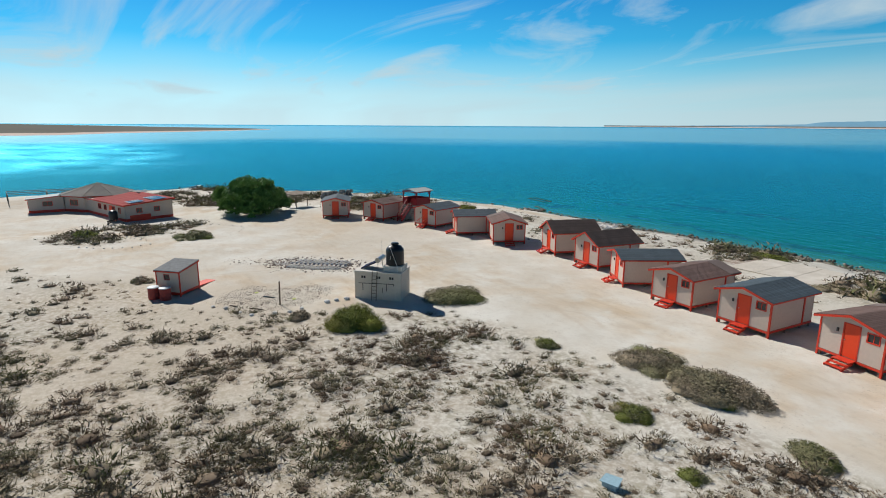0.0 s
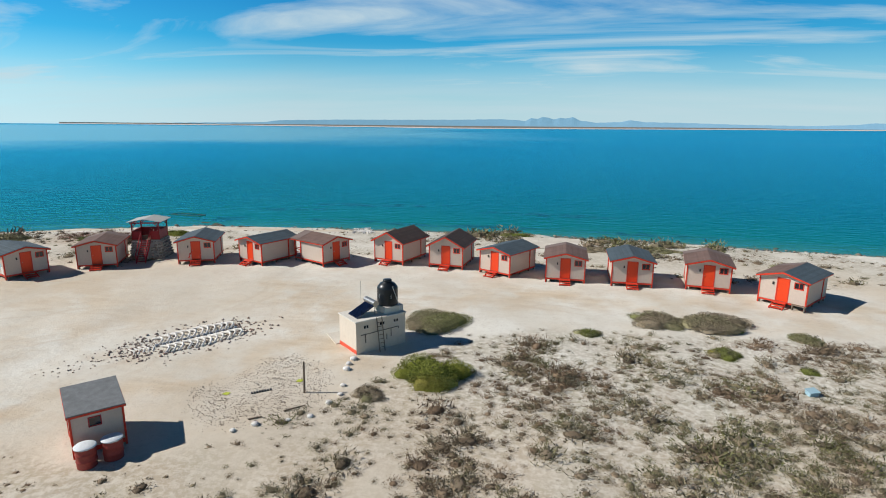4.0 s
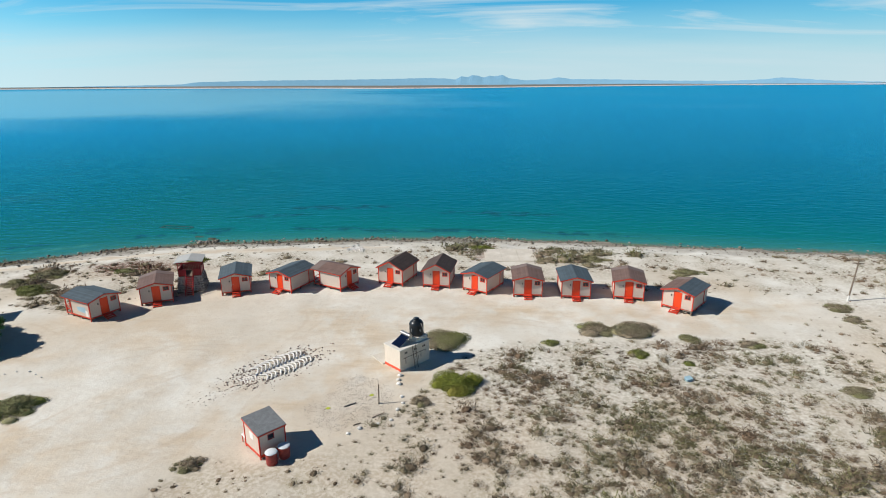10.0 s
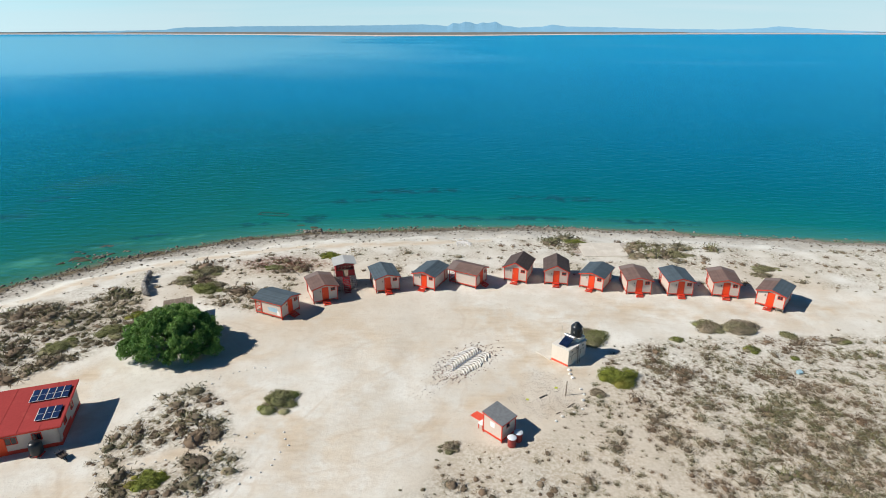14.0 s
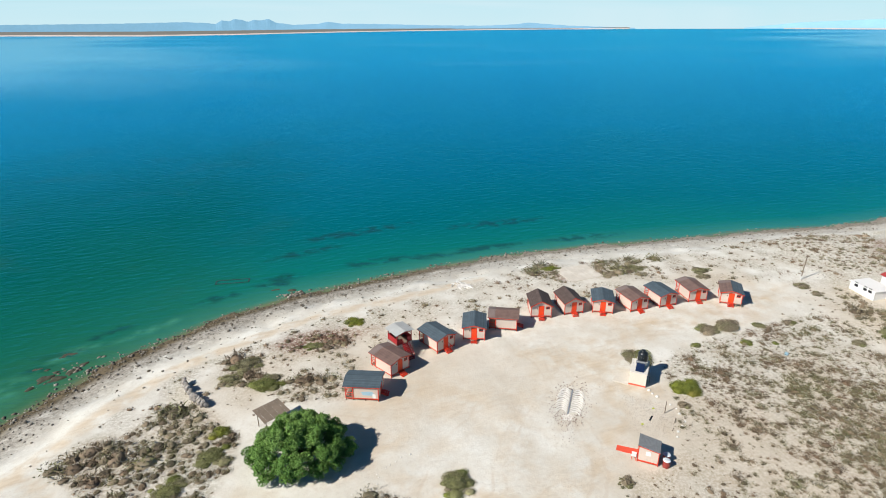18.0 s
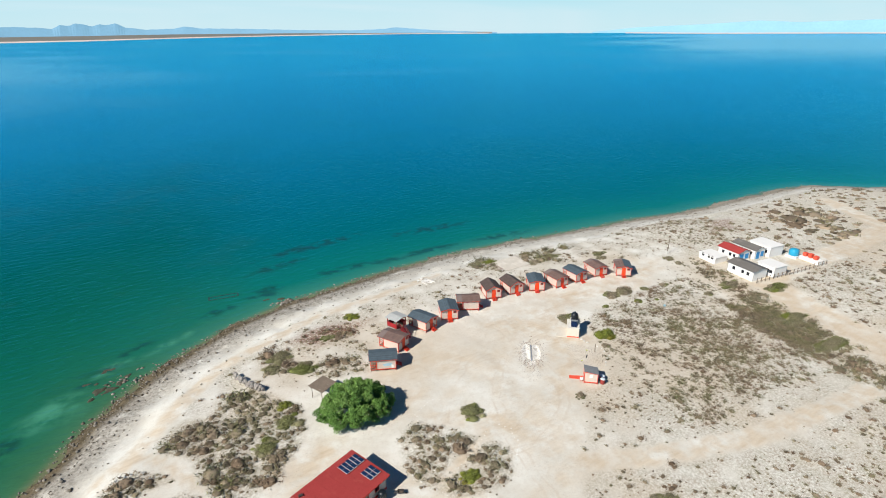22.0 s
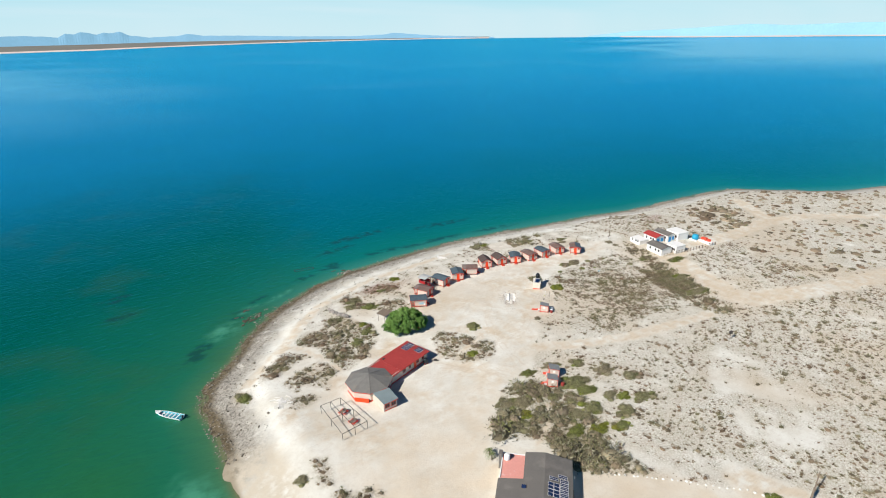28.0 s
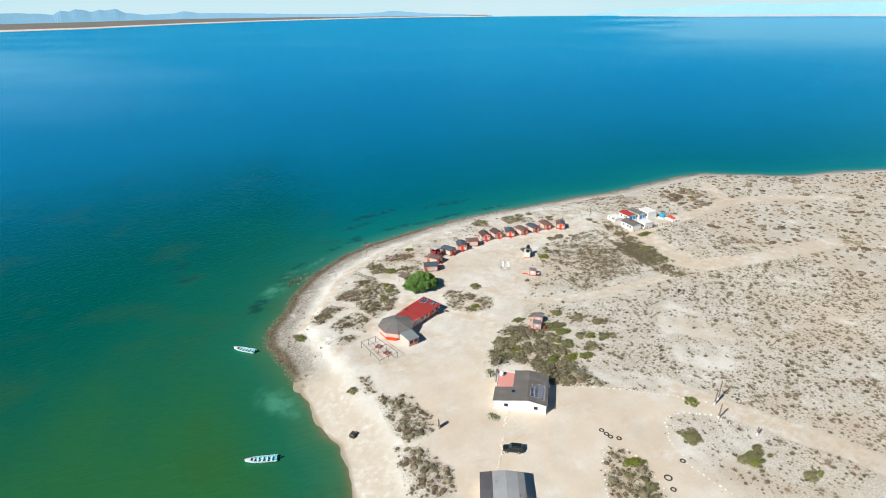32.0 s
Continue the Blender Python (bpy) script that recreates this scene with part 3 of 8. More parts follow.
marks = None
wob = gmul(gmath("SUBTRACT", gnoise(0.11, 2), 0.5), 5.0)
for cx, cy, r in ((-30, -4, 16), (-34, 8, 22), (-12, -22, 30), (8, -30, 42), (-60, -50, 26), (-64, -60, 15), (-20, 60, 56), (-75, -45, 34)):
    dist = gmath("ADD", gmath("SQRT", gmath("ADD", gmath("POWER", gmath("SUBTRACT", geo_p.outputs[0], cx), 2.0), gmath("POWER", gmath("SUBTRACT", geo_p.outputs[1], cy), 2.0))), wob)
    pair = gmath("ABSOLUTE", gmath("SUBTRACT", gmath("ABSOLUTE", gmath("SUBTRACT", dist, r)), 0.75))
    line = gramp(pair, 0.30, 0.08)
    marks = line if marks is None else gmath("MAXIMUM", marks, line)
marks = gmul(gmul(marks, gramp(trk, 0.05, 0.35)), gramp(gnoise(0.16, 4), 0.42, 0.58))
col = gmix(gmul(marks, 0.3), col, (0.52, 0.42, 0.31))
# shore: shingle and ledges of dark rock, brown weed at the waterline
edge = gramp(ink, 13.0, 5.0)
shingle = gmix(gramp(gnoise(1.6, 8, 0.75), 0.40, 0.62), (0.40, 0.37, 0.315), (0.205, 0.185, 0.155))
rocky = gattr("rocky")
col = gmix(gmul(gmul(edge, rocky), gramp(gnoise(0.35, 8, 0.75), 0.26, 0.50)), col, shingle)
weed = gmix(gramp(gnoise(0.9, 6, 0.7), 0.4, 0.6), (0.075, 0.058, 0.032), (0.165, 0.13, 0.08))
col = gmix(gmul(gmul(gramp(ink, 4.4, 1.6), rocky), gramp(gnoise(0.5, 6, 0.7), 0.18, 0.42)), col, weed)
# damp beige sand along the south-west beach
beach = gmul(gattr("beach"), gramp(ink, 13.0, 9.0))
col = gmix(gmul(beach, gramp(gnoise(0.5, 6, 0.6), 0.2, 0.6)), col, (0.56, 0.49, 0.385))
col = gmix(gmul(gmul(gattr("beach"), gramp(ink, 1.6, 0.2)), 0.8), col, (0.33, 0.27, 0.185))
col = gmix(gmul(gattr("south"), 0.8), col, (0.66, 0.555, 0.42))
# broad tan drifts in the open ground and a fine grain everywhere
col = gmix(gmul(gmul(gramp(gnoise(0.028, 4), 0.46, 0.62), gramp(ink, 16.0, 30.0)), 0.45), col, (0.52, 0.42, 0.30))
col = gmix(gmul(gramp(gnoise(2.4, 10, 0.8), 0.50, 0.66), 0.22), col, (0.36, 0.31, 0.255))
l.new(col, b.inputs["Base Color"])
bmp = n.new("ShaderNodeBump")
bmp.inputs["Strength"].default_value, bmp.inputs["Distance"].default_value = 0.5, 0.08
hsum = n.new("ShaderNodeMath")
hsum.operation = "ADD"
l.new(gnoise(1.5, 8, 0.65), hsum.inputs[0])
l.new(gmul(gnoise(7.0, 5, 0.6), 0.35), hsum.inputs[1])
l.new(hsum.outputs[0], bmp.inputs["Height"])
l.new(bmp.outputs[0], b.inputs["Normal"])


def rocky_shore(x, y):
    """The ledges run round the point; the south-west beach is plain sand."""
    return np.clip(smooth(-36, -24, y) * (0.6 + 0.4 * smooth(10, -30, x)), 0, 1)


ground = sheet("ground", steps(-150, 130, 1.0, 4700), steps(-125, 75, 1.0, 4700), height,
               {"veg": scrub, "worn": worn, "inland": inland, "redpatch": lambda x, y: np.maximum(inside(x, y, RED_PATCH, 2.5), 0.7 * np.maximum(np.maximum(inside(x, y, RED_EDGE[0], 1.0), inside(x, y, RED_EDGE[1], 1.0)), inside(x, y, RED_EDGE[2], 2.0))), "rocky": rocky_shore, "beach": lambda x, y: smooth(-18, -30, y) * smooth(-70, -85, x), "south": lambda x, y: inside(x, y, YARD, 3.0) * smooth(-25, -55, y) * np.clip(0.7 + 0.4 * waves(x, y, 24, 14), 0, 1)}, gm)
tagged(ground, "pale sandy ground with scrub, tan tracks and a rocky shore", "ground", kind="structure")


# ---- sea ----
def sea_sheet():
    r = np.concatenate([np.arange(20, 200, 1.6), 200 * 1.075 ** np.arange(0, 44)])
    r = r[r < 4750]
    a = np.linspace(0, 2 * np.pi, 521)[:-1]
    rr, aa = np.meshgrid(r, a, indexing="ij")
    x, y = rr * np.cos(aa), rr * np.sin(aa)
    z = SEA_Z + 14.0 * smooth(400, 4700, rr) * (rr / 4700)
    d = -inland(x, y)
    i = np.arange(len(r) * len(a)).reshape(len(r), len(a))
    j = np.roll(i, -1, 1)
    f = np.stack([i[:-1], i[1:], j[1:], j[:-1]], -1).reshape(-1, 4)
    keep = (d.ravel()[f] > -14).any(1)
    me = bpy.data.meshes.new("sea")
    me.from_pydata(np.stack([x, y, z], -1).reshape(-1, 3).tolist(), [], f[keep].tolist())
    at = me.attributes.new("offshore", "FLOAT", "POINT")
    at.data.foreach_set("value", d.ravel().astype(np.float32))
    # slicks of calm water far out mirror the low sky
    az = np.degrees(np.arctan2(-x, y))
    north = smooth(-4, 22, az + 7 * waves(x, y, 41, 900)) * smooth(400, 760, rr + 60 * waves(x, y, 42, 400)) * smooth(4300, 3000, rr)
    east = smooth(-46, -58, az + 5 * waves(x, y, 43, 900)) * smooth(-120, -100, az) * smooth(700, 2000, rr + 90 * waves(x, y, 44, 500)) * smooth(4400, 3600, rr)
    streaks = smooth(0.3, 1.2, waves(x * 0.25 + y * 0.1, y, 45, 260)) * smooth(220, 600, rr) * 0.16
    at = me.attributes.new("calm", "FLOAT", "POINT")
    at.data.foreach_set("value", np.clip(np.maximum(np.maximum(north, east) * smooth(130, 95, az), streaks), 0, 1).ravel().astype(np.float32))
    # the bay west of the point shelves gently and is greener
    bay = smooth(330, 60, y + 14 * waves(x, y, 46, 60)) * smooth(-40, -100, x + 6 * waves(x, y, 47, 40) - 0.25 * np.maximum(y - 40, 0))
    # beds of weed and drowned ledges: place, half widths, turn
    beds = [(-121, 78.5, 5.5, 2.6, 20), (-121, 64, 5.0, 2.0, 10), (-104, 27, 7, 2.6, 50), (-86.2, 45.8, 3.4, 1.7, 15), (-90.2, 42, 2.2, 1.2, 30), (-80, 52, 4, 1.2, 30), (-62, 60, 6, 1.3, 22)]
    beds += [(-48, 66, 4.5, 2.0, 10), (-50, 63, 5, 1.4, -5), (-26, 68, 8, 2.0, 5), (-14, 66.5, 9, 1.5, -3), (-26, 90, 16, 2.6, 8), (2, 67, 11, 1.6, 0), (14, 84, 14, 2.2, -4), (-40, 80, 10, 1.8, 14), (30, 65, 12, 1.6, -6)]
    weed = 0 * x
    for bx, by, rx, ry, turn in beds:
        c, q = math.cos(radians(turn)), math.sin(radians(turn))
        u, w = (x - bx) * c + (y - by) * q, (y - by) * c - (x - bx) * q
        weed = np.maximum(weed, smooth(1.25, 0.55, np.hypot(u / rx, w / ry) + 0.35 * waves(x, y, 48, 5)))
    # pale sand floor showing through
    pale = 0 * x
    for bx, by, rx, ry, turn in ((-95.0, 35.5, 6.0, 4.0, 40), (-85, 46.5, 4, 1.6, 35), (-74, 50, 7, 1.0, 28), (-114, -31, 8, 4, -65)):
        c, q = math.cos(radians(turn)), math.sin(radians(turn))
        u, w = (x - bx) * c + (y - by) * q, (y - by) * c - (x - bx) * q
        pale = np.maximum(pale, smooth(1.4, 0.3, np.hypot(u / rx, w / ry) + 0.25 * waves(x, y, 49, 6)))
    # rougher western patch added to give the sun's glitter, with a paler gloss
    ruffle = smooth(-140, -260, x) * smooth(45, -5, y) * smooth(-700, -380, x) * np.clip(0.6 + 0.5 * waves(x, y, 51, 40), 0, 1)
    for key, val in (("bay", bay), ("weed", weed), ("pale", pale), ("ruffle", ruffle), ("green", bay * smooth(45, -60, y + 10 * waves(x, y, 50, 40)) * smooth(6, 25, d))):
        at = me.attributes.new(key, "FLOAT", "POINT")
        at.data.foreach_set("value", np.clip(val, 0, 1).ravel().astype(np.float32))
    me.polygons.foreach_set("use_smooth", np.ones(len(me.polygons), bool))
    return me


wm = bpy.data.materials.new("sea_water")
wm.use_nodes = True
n, l = wm.node_tree.nodes, wm.node_tree.links
b = n["Principled BSDF"]
b.inputs["Roughness"].default_value, b.inputs["IOR"].default_value = 0.16, 1.33
tc = n.new("ShaderNodeTexCoord")
off = n.new("ShaderNodeAttribute")
off.attribute_name = "offshore"
# depth grows unevenly with the distance from the shore
pn = n.new("ShaderNodeTexNoise")
pn.inputs["Scale"].default_value, pn.inputs["Detail"].default_value = 0.02, 5
l.new(tc.outputs["Object"], pn.inputs["Vector"])
pm = n.new("ShaderNodeMath")
pm.operation, pm.inputs[1].default_value, pm.inputs[2].default_value = "MULTIPLY_ADD", 0.9, 0.55
l.new(pn.outputs["Fac"], pm.inputs[0])
dm = n.new("ShaderNodeMath")
dm.operation = "MULTIPLY"
l.new(off.outputs["Fac"], dm.inputs[0])
l.new(pm.outputs[0], dm.inputs[1])
lg = n.new("ShaderNodeMapRange")
lg.inputs["From Max"].default_value = 800
l.new(dm.outputs[0], lg.inputs[0])
pw = n.new("ShaderNodeMath")
pw.operation, pw.inputs[1].default_value = "POWER", 0.5
l.new(lg.outputs[0], pw.inputs[0])
ramp = n.new("ShaderNodeValToRGB")
cols = [(0.0, (0.15, 0.19, 0.095)), (0.05, (0.035, 0.205, 0.145)), (0.11, (0.003, 0.155, 0.118)), (0.22, (0.0, 0.120, 0.130)), (0.36, (0.0, 0.118, 0.176)), (0.50, (0.0, 0.132, 0.240)), (0.70, (0.0, 0.138, 0.295)), (1.0, (0.0, 0.165, 0.37))]
while len(ramp.color_ramp.elements) < len(cols):
    ramp.color_ramp.elements.new(0.5)
for e, (p, c) in zip(ramp.color_ramp.elements, cols):
    e.position, e.color = p, (*c, 1)
l.new(pw.outputs[0], ramp.inputs[0])


def wattr(name):
    t = n.new("ShaderNodeAttribute")
    t.attribute_name = name
    return t.outputs["Fac"]


def wmix(fac, a, b2):
    t = n.new("ShaderNodeMix")
    t.data_type = "RGBA"
    for key, v in (("Factor", fac), ("A", a), ("B", b2)):
        if isinstance(v, tuple):
            t.inputs[key].default_value = (*v, 1)
        else:
            l.new(v, t.inputs[key])
    return t.outputs["Result"]


def wnoise(scale, detail, lo, hi, top=1.0):
    t, r = n.new("ShaderNodeTexNoise"), n.new("ShaderNodeMapRange")
    t.inputs["Scale"].default_value, t.inputs["Detail"].default_value = scale, detail
    l.new(tc.outputs["Object"], t.inputs["Vector"])
    r.interpolation_type = "SMOOTHSTEP"
    r.inputs["From Min"].default_value, r.inputs["From Max"].default_value, r.inputs["To Max"].default_value = lo, hi, top
    l.new(t.outputs["Fac"], r.inputs[0])
    return r.outputs[0]


def wmul(a, b2):
    t = n.new("ShaderNodeMath")
    t.operation = "MULTIPLY"
    for i, v in enumerate((a, b2)):
        if isinstance(v, float):
            t.inputs[i].default_value = v
        else:
            l.new(v, t.inputs[i])
    return t.outputs[0]


bay = n.new("ShaderNodeAttribute")
bay.attribute_name = "bay"
ramp2 = n.new("ShaderNodeValToRGB")
cols2 = [(0.0, (0.15, 0.165, 0.085)), (0.05, (0.045, 0.150, 0.072)), (0.11, (0.012, 0.132, 0.072)), (0.19, (0.004, 0.112, 0.065)), (0.31, (0.0, 0.088, 0.058)), (0.45, (0.0, 0.074, 0.064)), (0.70, (0.0, 0.066, 0.088))]
while len(ramp2.color_ramp.elements) < len(cols2):
    ramp2.color_ramp.elements.new(0.5)
for e, (p, c) in zip(ramp2.color_ramp.elements, cols2):
    e.position, e.color = p, (*c, 1)
l.new(pw.outputs[0], ramp2.inputs[0])
bmx = n.new("ShaderNodeMix")
bmx.data_type = "RGBA"
l.new(bay.outputs["Fac"], bmx.inputs["Factor"])
l.new(ramp.outputs[0], bmx.inputs["A"])
l.new(ramp2.outputs[0], bmx.inputs["B"])
# brown weed mottles the floor of the bay; pale sand and dark beds lie in the shallows
water_col = wmix(wmul(wattr("green"), 0.9), bmx.outputs["Result"], (0.024, 0.128, 0.034))
water_col = wmix(wmul(wmul(bay.outputs["Fac"], wnoise(0.035, 5, 0.50, 0.70)), 0.20), water_col, (0.042, 0.085, 0.016))
water_col = wmix(wmul(wattr("pale"), wnoise(0.25, 5, 0.25, 0.60, 0.75)), water_col, (0.075, 0.30, 0.185))
water_col = wmix(wmul(wattr("weed"), wnoise(0.30, 6, 0.36, 0.54, 0.72)), water_col, (0.008, 0.050, 0.042))
l.new(water_col, b.inputs["Base Color"])
# gloss: the sky mirrored at low angles, tinted cyan, strongest where the water lies calm
calm = n.new("ShaderNodeAttribute")
calm.attribute_name = "calm"
cs = n.new("ShaderNodeMapRange")
cs.inputs["To Min"].default_value, cs.inputs["To Max"].default_value = 0.85, 1.0
rf = n.new("ShaderNodeMath")
rf.operation = "MAXIMUM"
l.new(calm.outputs["Fac"], rf.inputs[0])
l.new(wmul(wattr("ruffle"), wnoise(0.22, 6, 0.42, 0.70, 0.22)), rf.inputs[1])
l.new(rf.outputs[0], cs.inputs[0])
fr = n.new("ShaderNodeFresnel")
fr.inputs["IOR"].default_value = 1.33
fm = n.new("ShaderNodeMath")
fm.operation = "MULTIPLY"
l.new(fr.outputs[0], fm.inputs[0])
l.new(cs.outputs[0], fm.inputs[1])
gl = n.new("ShaderNodeBsdfGlossy")
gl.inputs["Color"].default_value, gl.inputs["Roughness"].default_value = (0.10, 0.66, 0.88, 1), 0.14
# gloss tint pales on slicks and the glitter patch: brighter sheen painted in
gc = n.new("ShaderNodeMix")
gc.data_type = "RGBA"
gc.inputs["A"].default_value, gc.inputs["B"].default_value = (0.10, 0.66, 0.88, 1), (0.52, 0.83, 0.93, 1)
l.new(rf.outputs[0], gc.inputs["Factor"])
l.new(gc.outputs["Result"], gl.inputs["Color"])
rg = n.new("ShaderNodeMapRange")
rg.inputs["To Min"].default_value, rg.inputs["To Max"].default_value = 0.14, 0.29
l.new(wattr("ruffle"), rg.inputs[0])
l.new(rg.outputs[0], gl.inputs["Roughness"])
b.inputs["Specular IOR Level"].default_value = 0.0
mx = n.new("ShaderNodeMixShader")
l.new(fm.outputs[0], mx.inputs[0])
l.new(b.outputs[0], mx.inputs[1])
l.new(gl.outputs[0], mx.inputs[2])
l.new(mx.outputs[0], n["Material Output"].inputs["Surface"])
bn, bt = n.new("ShaderNodeBump"), n.new("ShaderNodeTexNoise")
wmap = n.new("ShaderNodeMapping")
wmap.inputs["Rotation"].default_value = (0, 0, radians(20))
wmap.inputs["Scale"].default_value = (0.35, 1.0, 1.0)
l.new(tc.outputs["Object"], wmap.inputs[0])
bt.inputs["Scale"].default_value, bt.inputs["Detail"].default_value = 0.7, 6
l.new(wmap.outputs[0], bt.inputs["Vector"])
bn.inputs["Strength"].default_value, bn.inputs["Distance"].default_value = 0.8, 0.32
l.new(bt.outputs["Fac"], bn.inputs["Height"])
bs = n.new("ShaderNodeMapRange")
bs.inputs["To Min"].default_value, bs.inputs["To Max"].default_value = 0.8, 0.05
l.new(calm.outputs["Fac"], bs.inputs[0])
l.new(bs.outputs[0], bn.inputs["Strength"])
for q in (b, gl, fr):
    l.new(bn.outputs[0], q.inputs["Normal"])
sea_me = sea_sheet()
sea_me.materials.append(wm)
sea = tagged(new("water", sea_me), "calm turquoise bay water, green in the shallows and blue further out", "water", kind="structure")


# ---- cabins ----
CABIN_W, CABIN_D, PORCH = 3.65, 3.75, 1.15


def cabin(left_slope, right_slope, rise, rail=False):
    """A small timber cabin on short posts: origin on the ground at the middle of its front, depth along +y."""
    c = thing("cabin", "", "cabin", "cabins along the shore")
    w, d0, d1 = CABIN_W / 2, CABIN_D, CABIN_D + PORCH
    f, e = 0.45, 2.5
    t = 0.09
    # walls: front with door and window openings
    bm = BM()
    dx0, dx1, dh = -0.47, 0.47, 2.0
    wx0, wx1, wz0, wz1 = 0.88, 1.50, f + 1.32, f + 1.80
    box(bm, -w, dx0, 0, t, f, e)
    box(bm, dx0, dx1, 0, t, f + dh, e)
    box(bm, dx1, wx0, 0, t, f, e)
    box(bm, wx0, wx1, 0, t, f, wz0)
    box(bm, wx0, wx1, 0, t, wz1, e)
    box(bm, wx1, w, 0, t, f, e)
    poly(bm, [(-w, 0, e), (w, 0, e), (0, 0, e + rise)], (0, t, 0))
    part("front_wall", bm, M["cream"], c)
    bm = BM()
    box(bm, -w, -w + t, t, d0, f, e)
    part("side_wall", bm, M["cream"], c)
    bm = BM()
    box(bm, w - t, w, t, d1, f, e)
    part("side_wall", bm, M["cream"], c)
    bm = BM()
    box(bm, -w + t, -0.5, d0 - t, d0, f, e)
    box(bm, 0.5, w - t, d0 - t, d0, f, e)
    box(bm, -0.5, 0.5, d0 - t, d0, f + 2.0, e)
    poly(bm, [(-w + t, d0, e), (0, d0, e + rise), (w - t, d0, e)], (0, -t, 0))
    part("back_wall", bm, M["cream"], c)
    bm = BM()
    box(bm, -w, w, 0, d1, f - 0.14, f - 0.002)
    part("floor_deck", bm, M["timber"], c)
    # trim
    for sx in (-1, 1):
        for y0 in (0, d0 - 0.05):
            bm = BM()
            xx = sx * (w + 0.012)
            box(bm, xx - 0.055, xx + 0.055, y0 - 0.025, y0 + 0.085, 0.0 if y0 == 0 else f, e - 0.02)
            part("corner_trim", bm, M["red"], c)
        bm = BM()
        box(bm, sx * (w + 0.012) - 0.02, sx * (w + 0.012) + 0.02, 0.08, d1, f - 0.16, f - 0.02)
        part("skirt_board", bm, M["red"], c)
    bm = BM()
    box(bm, -w, w, -0.022, -0.002, f - 0.16, f - 0.02)
    part("skirt_board", bm, M["red"], c)
    # short posts
    for sx in (-1, 1):
        for y0 in (0.1, 2.0, d0, d1 - 0.1):
            bm = BM()
            box(bm, sx * (w - 0.1) - 0.06, sx * (w - 0.1) + 0.06, y0 - 0.06, y0 + 0.06, -0.25, f - 0.14)
            part("foot_post", bm, M["timber"], c)
    # roof slopes, each with its courses of shingles
    o = 0.28
    for sx, m in ((-1, left_slope), (1, right_slope)):
        bm = BM()
        run = w + o
        slope = rise / w
        top, low = e + rise + 0.02, e - o * slope + 0.02
        poly(bm, [(0, -o - 0.05, top), (0, d1 + o, top), (sx * run, d1 + o, low), (sx * run, -o - 0.05, low)], (0, 0, 0.05))
        ob = part("roof_slope", bm, M[m], c)
        k = 16
        for i in range(k):
            bm = BM()
            a, b2 = i / k, (i + 1) / k + 0.01
            xa, xb = sx * run * a, sx * run * b2
            za, zb = top - run * slope * a + 0.052, top - run * slope * b2 + 0.063
            poly(bm, [(xa, -o - 0.06, za), (xa, d1 + o, za), (xb, d1 + o, zb), (xb, -o - 0.06, zb)], (0, 0, -0.02))
            part("shingle_course", bm, M[m], ob)
        if m == "brown_shingle":
            bm = BM()
            q = 0.5 if sx > 0 else 1.0
            poly(bm, [(0, d0 + 0.15, top + 0.066), (0, d1 + o, top + 0.066), (sx * run, d1 + o, low + 0.082), (sx * run, d0 + 0.15, low + 0.082)], (0, 0, 0.012))
            part("porch_roof_sheet", bm, M["felt"], c, "faded brown roofing felt over the back porch")
        bm = BM()
        beam(bm, (0, -o - 0.065, top - 0.05), (sx * run, -o - 0.065, low - 0.05), 0.03, 0.13)
        part("barge_board", bm, M["red"], c)
        bm = BM()
        beam(bm, (0, d1 + o, top - 0.05), (sx * run, d1 + o, low - 0.05), 0.03, 0.13)
        part("barge_board", bm, M["red"], c)
        bm = BM()
        beam(bm, (sx * (run - 0.02), -o, low - 0.04), (sx * (run - 0.02), d1 + o, low - 0.04), 0.03, 0.11)
        part("fascia", bm, M["red"], c)
    # door
    bm = BM()
    box(bm, dx0 + 0.05, dx1 - 0.05, 0.01, 0.05, f + 0.01, f + dh - 0.05, 0.006)
    door = part("door", bm, M["door_red"], c, "bright red painted door")
    bm = BM()
    box(bm, dx0 - 0.03, dx0 + 0.05, -0.02, t + 0.01, f, f + dh + 0.02)
    box(bm, dx1 - 0.05, dx1 + 0.03, -0.02, t + 0.01, f, f + dh + 0.02)
    box(bm, dx0 + 0.05, dx1 - 0.05, -0.02, t + 0.01, f + dh - 0.05, f + dh + 0.02)
    part("door_frame", bm, M["red"], c)
    bm = BM()
    rod(bm, (dx0 + 0.14, 0.012, f + 1.0), (dx0 + 0.14, -0.04, f + 1.0), 0.03)
    part("knob", bm, M["steel"], door)
    # window
    bm = BM()
    box(bm, wx0, wx1, 0.03, 0.045, wz0, wz1)
    win = part("window", bm, M["glass"], c, "small dark sliding window")
    bm = BM()
    for a in ((wx0 - 0.06, wx1 + 0.06, wz0 - 0.06, wz0 + 0.01), (wx0 - 0.06, wx1 + 0.06, wz1 - 0.01, wz1 + 0.06), (wx0 - 0.06, wx0 + 0.01, wz0 + 0.01, wz1 - 0.01), (wx1 - 0.01, wx1 + 0.06, wz0 + 0.01, wz1 - 0.01)):
        box(bm, a[0], a[1], -0.02, 0.05, a[2], a[3])
    part("frame", bm, M["red"], win)
    bm = BM()
    box(bm, (wx0 + wx1) / 2 - 0.02, (wx0 + wx1) / 2 + 0.02, 0.015, 0.03, wz0, wz1)
    part("mullion", bm, M["red"], win)
    # lamp by the door
    bm = BM()
    box(bm, dx0 - 0.36, dx0 - 0.24, -0.10, 0, f + 1.35, f + 1.58, 0.02)
    part("wall_lamp", bm, M["dark_metal"], c)
